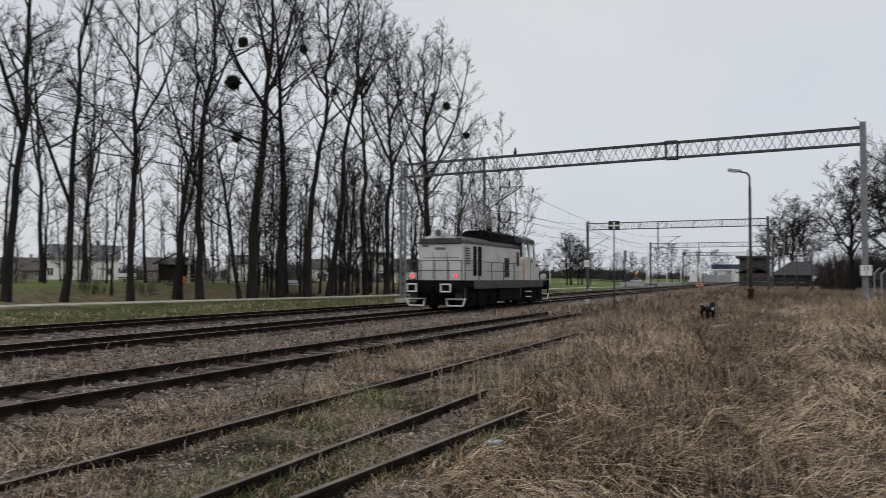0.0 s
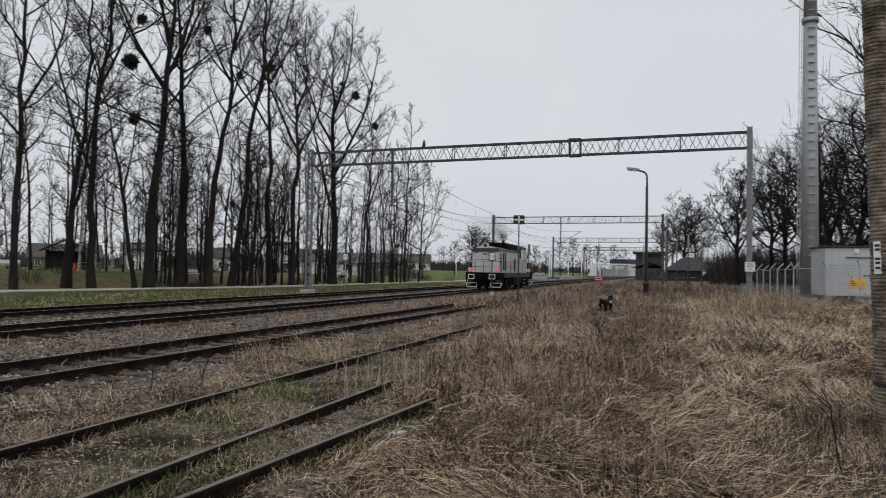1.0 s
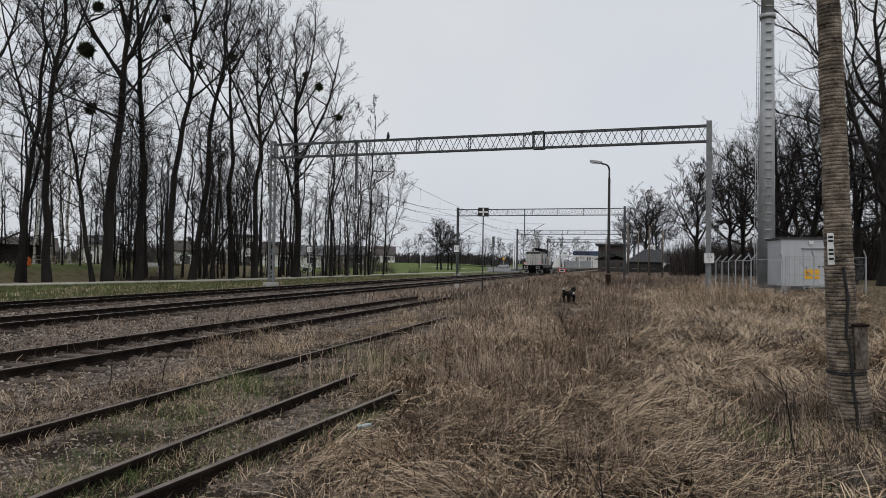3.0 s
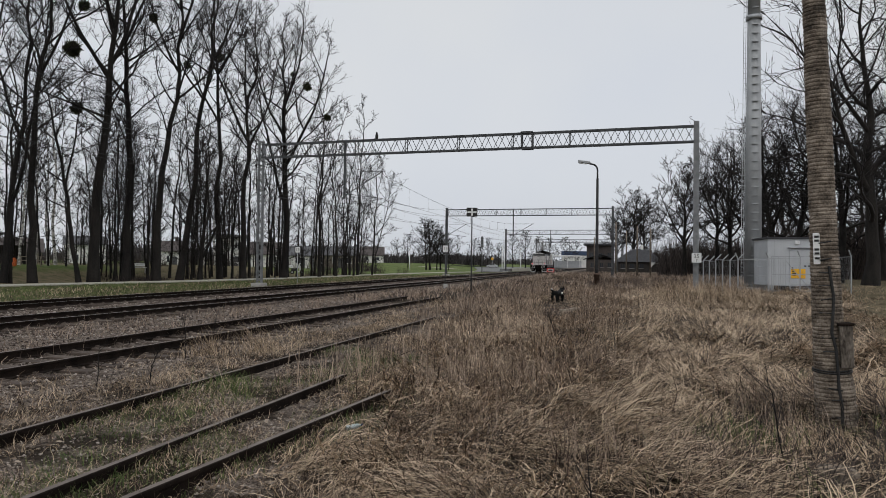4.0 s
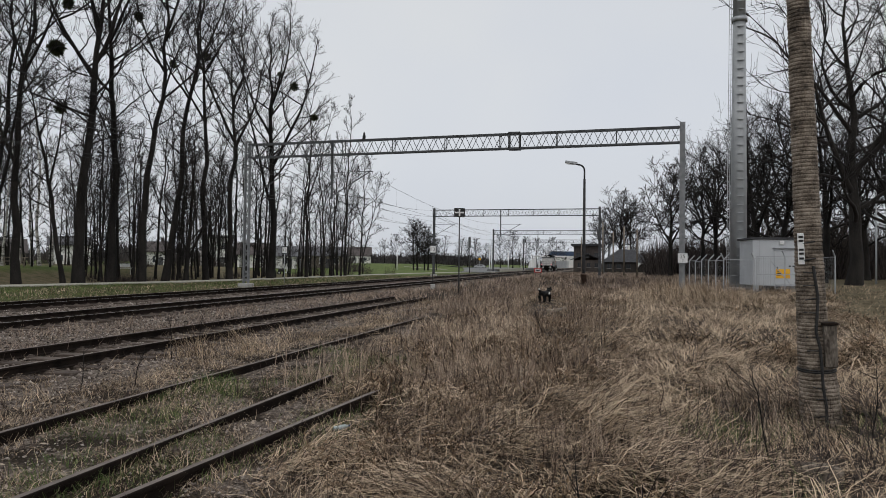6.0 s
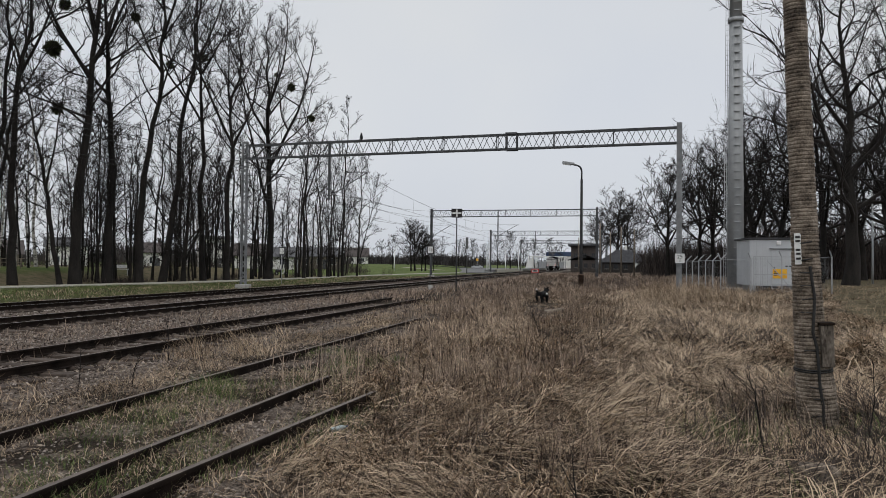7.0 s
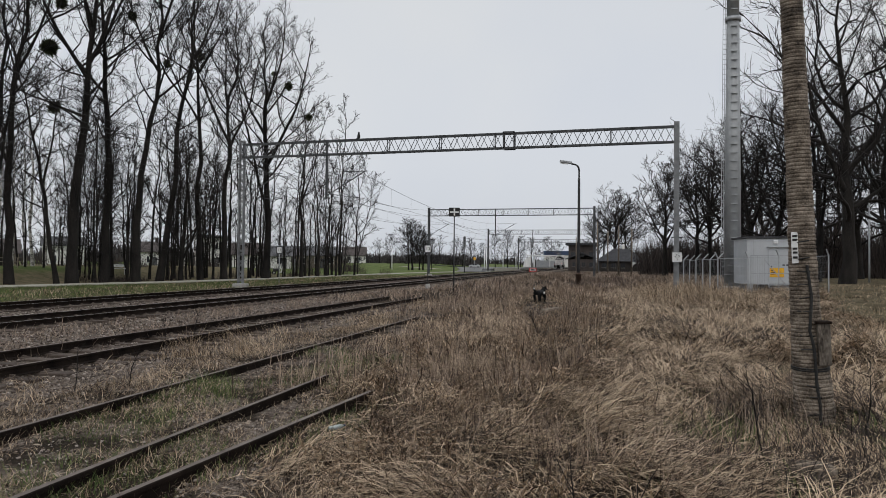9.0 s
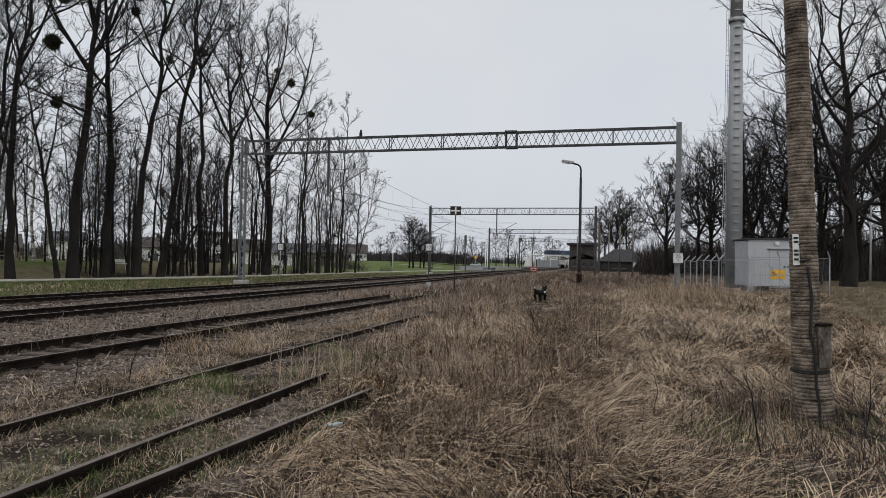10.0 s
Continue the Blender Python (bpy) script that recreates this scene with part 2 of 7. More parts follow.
def ground_material():
    m = bpy.data.materials.new("ground")
    m.use_nodes = True
    n, l = m.node_tree.nodes, m.node_tree.links
    b = n["Principled BSDF"]
    b.inputs["Roughness"].default_value = 0.95
    b.inputs["Specular IOR Level"].default_value = 0.1
    co = n.new("ShaderNodeTexCoord")
    sep = n.new("ShaderNodeSeparateXYZ")
    l.new(co.outputs["Object"], sep.inputs[0])

    def tex(scale, detail=5.0):
        t = n.new("ShaderNodeTexNoise")
        t.inputs["Scale"].default_value, t.inputs["Detail"].default_value = scale, detail
        l.new(co.outputs["Object"], t.inputs["Vector"])
        return t.outputs["Fac"]

    def ramp(fac, stops):
        r = n.new("ShaderNodeValToRGB")
        while len(r.color_ramp.elements) < len(stops):
            r.color_ramp.elements.new(0.5)
        for e, (p, c) in zip(r.color_ramp.elements, stops):
            e.position, e.color = p, (*c, 1)
        l.new(fac, r.inputs["Fac"])
        return r.outputs["Color"]

    def math2(op, a, c):
        t = n.new("ShaderNodeMath")
        t.operation = op
        for s, v in zip(t.inputs, (a, c)):
            if isinstance(v, (int, float)):
                s.default_value = v
            else:
                l.new(v, s)
        return t.outputs[0]

    def blend(fac, a, c):
        t = n.new("ShaderNodeMix")
        t.data_type = "RGBA"
        l.new(fac, t.inputs["Factor"])
        l.new(a, t.inputs["A"])
        l.new(c, t.inputs["B"])
        return t.outputs["Result"]

    def step(v, lo, hi):
        t = n.new("ShaderNodeMapRange")
        t.interpolation_type = "SMOOTHSTEP"
        t.inputs["From Min"].default_value, t.inputs["From Max"].default_value = lo, hi
        l.new(v, t.inputs["Value"])
        return t.outputs["Result"]

    big, mid, small, grit = tex(0.35), tex(1.6), tex(9.0), tex(45.0)
    wob = math2("MULTIPLY_ADD", big, 2.4)
    wob.node.inputs[2].default_value = -1.2
    x = math2("ADD", sep.outputs["X"], wob)
    # earth under the dry grass, near-black: the shade between blades is in its colour
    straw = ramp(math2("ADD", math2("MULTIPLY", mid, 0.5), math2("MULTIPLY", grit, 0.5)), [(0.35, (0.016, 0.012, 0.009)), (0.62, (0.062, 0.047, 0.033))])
    gravel = ramp(math2("ADD", math2("MULTIPLY", small, 0.4), math2("MULTIPLY", grit, 0.6)), [(0.36, (0.022, 0.017, 0.014)), (0.5, (0.142, 0.113, 0.092)), (0.64, (0.36, 0.305, 0.26))])
    turf = ramp(math2("ADD", math2("MULTIPLY", mid, 0.6), math2("MULTIPLY", grit, 0.4)), [(0.35, (0.042, 0.052, 0.020)), (0.55, (0.085, 0.088, 0.038)), (0.7, (0.17, 0.14, 0.08))])
    litter = ramp(math2("ADD", math2("MULTIPLY", mid, 0.6), math2("MULTIPLY", grit, 0.4)), [(0.35, (0.085, 0.085, 0.040)), (0.6, (0.20, 0.16, 0.10))])
    lawn = ramp(math2("ADD", math2("MULTIPLY", big, 0.6), math2("MULTIPLY", small, 0.4)), [(0.35, (0.065, 0.098, 0.028)), (0.65, (0.165, 0.195, 0.068))])
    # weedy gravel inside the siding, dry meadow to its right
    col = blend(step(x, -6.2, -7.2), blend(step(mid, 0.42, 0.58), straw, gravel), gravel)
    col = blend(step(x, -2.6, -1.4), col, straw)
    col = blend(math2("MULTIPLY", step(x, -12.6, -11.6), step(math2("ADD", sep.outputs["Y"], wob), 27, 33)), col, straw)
    bed = ramp(math2("ADD", math2("MULTIPLY", small, 0.4), math2("MULTIPLY", grit, 0.6)), [(0.36, (0.040, 0.032, 0.027)), (0.5, (0.142, 0.115, 0.095)), (0.64, (0.35, 0.295, 0.255))])
    col = blend(math2("MULTIPLY", step(x, -10.6, -12.6), step(sep.outputs["Y"], 20, 38)), col, bed)
    col = blend(step(x, -23.2, -24.2), col, turf)
    col = blend(step(x, -35.0, -36.5), col, litter)
    col = blend(math2("MULTIPLY", step(x, -43.0, -45.5), step(sep.outputs["Y"], 66, 54)), col, lawn)
    far = math2("MULTIPLY", step(sep.outputs["Y"], 92, 100), step(x, -26, -27))
    col = blend(far, col, lawn)
    # bare trodden soil towards the oaks
    soil = ramp(math2("ADD", math2("MULTIPLY", mid, 0.5), math2("MULTIPLY", small, 0.5)), [(0.36, (0.050, 0.042, 0.024)), (0.5, (0.115, 0.094, 0.056)), (0.64, (0.215, 0.175, 0.112))])
    lean = math2("SUBTRACT", x, math2("MULTIPLY", sep.outputs["Y"], 0.245))
    col = blend(math2("MULTIPLY", step(lean, 0.4, 1.8), step(sep.outputs["Y"], 17, 22)), col, soil)
    l.new(col, b.inputs["Base Color"])
    bu = n.new("ShaderNodeBump")
    bu.inputs["Strength"].default_value, bu.inputs["Distance"].default_value = 0.8, 0.05
    l.new(math2("ADD", small, grit), bu.inputs["Height"])
    l.new(bu.outputs["Normal"], b.inputs["Normal"])
    return m


build_ground()


# ---------------------------------------------------------------- tracks
def rail_bm(a, b, head, lift=0.0, steps=1):
    """A flat-bottomed rail between two ground points, its running surface at z = head."""
    a, b = Vector((*a, 0)), Vector((*b, 0))
    d = (b - a).normalized()
    u = Vector((d.y, -d.x, 0))
    prof = [(-0.063, -0.149), (0.063, -0.149), (0.063, -0.138), (0.012, -0.122), (0.010, -0.045), (0.034, -0.034), (0.035, -0.008), (0.027, 0.0),
            (-0.027, 0.0), (-0.035, -0.008), (-0.034, -0.034), (-0.010, -0.045), (-0.012, -0.122), (-0.063, -0.138)]
    bm = bmesh.new()
    rings = []
    for i in range(steps + 1):
        p = a.lerp(b, i / steps)
        w = 0.0 if steps == 1 else lift * math.sin(i * 2.1)
        rings.append([bm.verts.new((p.x + u.x * q, p.y + u.y * q, head + z + w)) for q, z in prof])
    k = len(prof)
    for r, s in zip(rings, rings[1:]):
        for i in range(k):
            f = bm.faces.new((r[i], r[(i + 1) % k], s[(i + 1) % k], s[i]))
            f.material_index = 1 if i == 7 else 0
    bm.faces.new(rings[0][::-1])
    bm.faces.new(rings[-1])
    return bm


def build_track(x0, slope, y0, y1, head, old, label, spacing=0.62, sleepers_to=150.0):
    t = empty("railway_track", pose(0, 0, 0), label, "railway track", "tracks of the yard", "structure")
    for s in (-0.7525, 0.7525):
        part("rail", rail_bm((x0 + s + slope * y0, y0), (x0 + s + slope * y1, y1), head), [M["shaded_rust"], M["oldrail"] if old else M["railtop"]], t)
    bm = bmesh.new()
    top = head - 0.15
    box(bm, -1.28, 1.28, -0.125, 0.125, -0.14, 0, 0.012)
    for s in (-0.7525, 0.7525):
        box(bm, s - 0.16, s + 0.16, -0.09, 0.09, 0.0, 0.015)
        for q in (-0.1, 0.1):
            box(bm, s + q - 0.025, s + q + 0.025, -0.03, 0.03, 0.015, 0.045)
    me = mesh_of("sleeper", bm, M["sleeper"])
    y = y0 + 0.3
    rng = random.Random(int(-x0 * 10))
    while y < min(y1, sleepers_to):
        shared("sleeper", me, t, pose(x0 + slope * y + rng.uniform(-0.02, 0.02), y, top + rng.uniform(-0.006, 0.0), 0, 0, rng.uniform(-0.8, 0.8)))
        y += spacing
    return t


build_track(-20.3, 0.008, -12, 420, 0.02, False, "far main line track with worn steel rails on dark ballast")
build_track(-14.85, 0.0, -12, 520, 0.02, False, "main line track with worn steel rails on dark ballast")
build_track(-9.2, 0.008, -8, 33, 0.0, True, "rusty siding track half sunk in brown gravel", sleepers_to=30)


def build_old_siding():
    """The overgrown siding beside the camera: two rails of a track and a third one that swings away."""
    t = empty("railway_track", pose(0, 0, 0), "abandoned rusty siding rails sunk in grass and gravel", "railway track", "tracks of the yard", "structure")
    mats = [M["shaded_rust"], M["oldrail"]]
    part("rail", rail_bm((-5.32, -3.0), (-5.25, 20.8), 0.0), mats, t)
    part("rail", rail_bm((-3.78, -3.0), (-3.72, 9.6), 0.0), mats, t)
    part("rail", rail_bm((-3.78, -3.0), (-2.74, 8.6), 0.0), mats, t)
    return t


build_old_siding()


# ---------------------------------------------------------------- catenary gantries
def build_gantry(xl, yl, xr, yr, top, drop=(), lattice=(True, False), mast="galv"):
    """Two masts and a lattice beam between them."""
    g = empty("catenary_gantry", pose(xl, yl, 0), "grey steel lattice catenary gantry spanning the tracks", "catenary gantry", "gantries over the line")
    L = math.hypot(xr - xl, yr - yl)
    R = pose(0, 0, 0, 0, 0, math.degrees(math.atan2(yr - yl, xr - xl)))
    for x, open_web in ((0.0, lattice[0]), (L, lattice[1])):
        bm = bmesh.new()
        w = 0.17
        if open_web:
            for sx in (-1, 1):
                beam(bm, (x + sx * w, 0, -0.2), (x + sx * w, 0, top), 0.075, 0.22)
            z, k = 0.35, 1
            while z < top - 0.6:
                beam(bm, (x - w * k, -0.09, z), (x + w * k, -0.09, z + 0.36), 0.012, 0.06)
                beam(bm, (x + w * k, 0.09, z), (x - w * k, 0.09, z + 0.36), 0.012, 0.06)
                z, k = z + 0.36, -k
            for z in (0.3, top * 0.3, top * 0.58, top * 0.8, top - 0.05):
                box(bm, x - w - 0.04, x + w + 0.04, -0.112, 0.112, z - 0.10, z + 0.05)
        else:
            box(bm, x - 0.15, x + 0.15, -0.13, -0.11, -0.2, top)
            box(bm, x - 0.15, x + 0.15, 0.11, 0.13, -0.2, top)
            box(bm, x - 0.10, x + 0.10, -0.11, 0.11, -0.2, top - 0.02)
            for z in (0.2, top * 0.5, top - 1.2):
                box(bm, x - 0.17, x + 0.17, -0.14, 0.14, z, z + 0.08)
        bm.transform(R)
        part("mast", bm, M["weathered"] if mast == "galv" else M[mast], g)
        bm = bmesh.new()
        box(bm, x - 0.40, x + 0.40, -0.40, 0.40, -0.6, 0.06, 0.03)
        bm.transform(R)
        part("footing", bm, M["concrete"], g)
    z1, z0 = top - 0.28, top - 1.16
    for z in (z0, z1):
        for q in (-0.22, 0.22):
            bm = bmesh.new()
            beam(bm, (0.15, q, z), (L - 0.15, q, z), 0.07, 0.085)
            bm.transform(R)
            part("chord", bm, M["gantrysteel"], g)
    n = 2 * int(L / 0.86)
    st = (L - 0.4) / n
    for face, q in enumerate((-0.22, 0.22)):
        bm = bmesh.new()
        for i in range(n):
            x = 0.2 + i * st
            up = (i + face) % 2
            beam(bm, (x, q, z1 if up else z0), (x + st, q, z0 if up else z1), 0.025, 0.032)
            if i % 8 == 0:
                beam(bm, (x, q, z0), (x, q, z1), 0.04, 0.05)
        bm.transform(R)
        part("lattice", bm, M["gantrysteel"], g)
    for x in (0.15, *drop):
        if x > 1:
            bm = bmesh.new()
            beam(bm, (x, 0.0, z1), (x, 0.0, z0 - 2.9), 0.13, 0.13)
            bm.transform(R)
            part("drop_post", bm, M["gantrysteel"], g)
        bm = bmesh.new()
        beam(bm, (x, 0.0, z0 - 2.7), (x + 2.7, 0.0, z0 - 1.15), 0.06, 0.06)
        beam(bm, (x, 0.0, z0 - 1.15), (x + 2.9, 0.0, z0 - 1.15), 0.04, 0.04)
        beam(bm, (x + 0.3, 0.0, z0 - 2.6), (x + 2.6, 0.0, z0 - 2.9), 0.04, 0.04)
        bm.transform(R)
        part("bracket", bm, M["darksteel"], g)
    return g


build_gantry(-24.0, 45.7, 4.05, 43.6, 9.75, drop=(6.3,))
build_gantry(-24.0, 100.5, -1.2, 99.5, 9.35, drop=(9.5,), lattice=(False, False), mast="gantrysteel")
build_gantry(-24.0, 155.0, -1.0, 154.0, 9.0, drop=(9.5,), lattice=(False, False), mast="gantrysteel")
build_gantry(-24.0, 212.0, 0.0, 211.0, 9.0, drop=(9.5,), lattice=(False, False), mast="gantrysteel")


# ---------------------------------------------------------------- bare trees
def tube(out, pts, rad, sides):
    """Adds a tapered tube through pts to out = (verts, faces)."""
    V, Fc = out
    base = len(V)
    for i, p in enumerate(pts):
        d = (pts[min(i + 1, len(pts) - 1)] - pts[max(i - 1, 0)]).normalized()
        u = d.orthogonal().normalized()
        if abs(d.z) > 0.3:
            u = Vector((1, 0, 0)) - d * d.x
            u.normalize()
        w = d.cross(u)
        for k in range(sides):
            a = 2 * math.pi * k / sides
            V.append(p + (u * math.cos(a) + w * math.sin(a)) * rad[i])
    for i in range(len(pts) - 1):
        for k in range(sides):
            a, b = base + i * sides + k, base + i * sides + (k + 1) % sides
            Fc.append((a, b, b + sides, a + sides))


def grow(rng, p, d, length, segs, wobble, lift):
    pts = [p.copy()]
    d = d.normalized()
    for i in range(segs):
        d = (d + Vector((rng.gauss(0, wobble), rng.gauss(0, wobble), rng.gauss(0, wobble) + lift))).normalized()
        p = p + d * (length / segs)
        pts.append(p.copy())
    return pts


def along(pts, t):
    s = t * (len(pts) - 1)
    i = min(int(s), len(pts) - 2)
    return pts[i].lerp(pts[i + 1], s - i), (pts[i + 1] - pts[i]).normalized()


def tree_meshes(seed, H, R, bare=0.35, limbs=16, width=4.0, subs=7, tert=6, twigs=3, lean=(0, 0), oak=False, twig_r=0.011, stems=(), shoots=(), side=(1.0, 0.0)):
    """Trunk and crown meshes of a leafless tree of height H with trunk radius R; its limbs end near an egg-shaped outline of
    half-width `width`. stems: co-leaders as (height, tilt to the side in degrees, length, radius); shoots: (from, to, count) of
    fine shoots on the trunk; side: the horizontal way along which the tilts count."""
    rng = random.Random(seed)
    trunk, crown = ([], []), ([], [])
    segs = 14
    pts, drift = [], Vector((0, 0, 0))
    for i in range(segs + 1):
        f = i / segs
        drift += Vector((rng.gauss(0, 0.011), rng.gauss(0, 0.011), 0)) * H * (0.4 + f)
        pts.append(Vector((lean[0] * f, lean[1] * f, H * f)) + drift * (0.8 if oak else 0.6))
    tr = [R * (1.35 if i == 0 else 1.0) * 0.82 * (1 - i / segs) ** (1.0 if not oak else 1.15) + 0.02 for i in range(segs + 1)]
    pts[0].z = -0.3
    tube(trunk, pts, tr, 9)
    every = [(pts, tr, bare, limbs, H)]
    sv = Vector((side[0], side[1], 0)).normalized()
    back = Vector((-sv.y, sv.x, 0))
    for z, tilt, ln, r in stems:
        p, d = along(pts, z / H)
        t = math.radians(tilt)
        sp = grow(rng, p, sv * math.sin(t) + back * rng.uniform(-0.25, 0.25) + Vector((0, 0, math.cos(t))), ln, 9, 0.07, 0.07)
        sr = [0.78 * r * (1 - j / 9.6) + 0.015 for j in range(10)]
        tube(trunk, sp, sr, 7)
        every.append((sp, sr, 0.22, max(5, int(limbs * ln / H)), ln))
    mid = Vector((lean[0] * 0.6, lean[1] * 0.6, H * (bare + 1.0) * 0.5))
    tall = H * (1.04 - bare) * 0.5

    def reach(p, d):
        """How far it is from p along d to the outline of the crown."""
        q = Vector(((p.x - mid.x) / width, (p.y - mid.y) / width, (p.z - mid.z) / tall))
        e = Vector((d.x / width, d.y / width, d.z / tall))
        A, B, C = e.dot(e), q.dot(e), q.dot(q) - 1
        k = B * B - A * C
        return (-B + math.sqrt(k)) / A if k > 0 and C < 0 else 0.25 * width

    def twig(q, e, ln):
        v = Vector((rng.gauss(0, 1), rng.gauss(0, 1), rng.gauss(0.3, 0.7))).normalized()
        tube(crown, grow(rng, q, e * 0.8 + v * rng.uniform(0.5, 1.0), ln, 1, 0.1, 0.05), [twig_r, twig_r * 0.45], 3)

    gold = rng.uniform(0, 6.28)
    for sp, sr, b0, count, long in every:
        for i in range(count):
            f = b0 + (0.97 - b0) * (i + rng.uniform(0.1, 0.9)) / count
            p, d0 = along(sp, f)
            gold += 2.4 + rng.uniform(-0.5, 0.5)
            open_a = math.radians((78 if oak else 74) * (1 - f) + (28 if oak else 26) * f + rng.uniform(-12, 12))
            d = Vector((math.cos(gold) * math.sin(open_a), math.sin(gold) * math.sin(open_a), math.cos(open_a)))
            ln = max(1.0, min(reach(p, d) * rng.uniform(0.7, 1.02), 0.5 * H))
            rr = min(sr[min(int(f * (len(sr) - 1)), len(sr) - 1)] * 0.62, (0.020 if oak else 0.011) * ln + 0.012)
            lp = grow(rng, p, d, ln, 8, 0.20 if oak else 0.11, 0.02 if oak else 0.06)
            tube(crown, lp, [rr * (1 - j / 8.6) + 0.006 for j in range(9)], 5)
            for j in range(subs):
                g = 0.2 + 0.78 * (j + rng.random()) / subs
                q, e = along(lp, g)
                v = Vector((rng.gauss(0, 1), rng.gauss(0, 1), rng.gauss(0.1, 0.7))).normalized()
                sl = max(0.7, ln * rng.uniform(0.28, 0.5) * (1.2 - 0.6 * g))
                q2 = grow(rng, q, e * 0.8 + v * rng.uniform(0.5, 0.9), sl, 4, 0.2 if oak else 0.13, 0.04)
                r2 = max(0.013, rr * 0.40)
                tube(crown, q2, [r2 * (1 - k / 4.6) + 0.004 for k in range(5)], 3)
                for k in range(tert):
                    q3, e3 = along(q2, 0.15 + 0.83 * (k + rng.random()) / tert)
                    v = Vector((rng.gauss(0, 1), rng.gauss(0, 1), rng.gauss(0.25, 0.7))).normalized()
                    tl = sl * rng.uniform(0.3, 0.55)
                    q4 = grow(rng, q3, e3 * 0.8 + v * rng.uniform(0.5, 1.0), tl, 2, 0.16, 0.05)
                    tube(crown, q4, [twig_r * 1.15, twig_r, twig_r * 0.5], 3)
                    for m in range(twigs):
                        q5, e5 = along(q4, 0.25 + 0.7 * (m + rng.random()) / twigs)
                        twig(q5, e5, tl * rng.uniform(0.35, 0.65))
    for z0, z1, n in shoots:
        for k in range(n):
            p, d = along(pts, rng.uniform(z0, z1) / H)
            a = rng.uniform(0, 6.28)
            q = grow(rng, p, Vector((math.cos(a), math.sin(a), rng.uniform(0.0, 0.9))), rng.uniform(0.8, 2.6), 3, 0.16, 0.06)
            tube(crown, q, [twig_r * 1.3, twig_r * 1.1, twig_r * 0.9, twig_r * 0.5], 3)
            for m in range(3):
                q5, e5 = along(q, rng.uniform(0.3, 0.95))
                twig(q5, e5, rng.uniform(0.3, 0.9))
    return (array_mesh("trunk", [tuple(v) for v in trunk[0]], trunk[1], M["bark"], True),
            array_mesh("crown", [tuple(v) for v in crown[0]], crown[1], M["twig"], True))


def place_tree(meshes, x, y, turn=0.0, size=1.0, label="tall leafless tree with dark bark", group="bare trees beside the footpath", category="tree"):
    t = new("tree")
    t.matrix_world = pose(x, y, float(height_at(x, y)), 0, 0, turn) @ Matrix.Scale(size, 4)
    tagged(t, label, category, group)
    for name, me in zip(("trunk", "crown"), meshes):
        ob = new(name, me)
        ob.parent = t
    return t


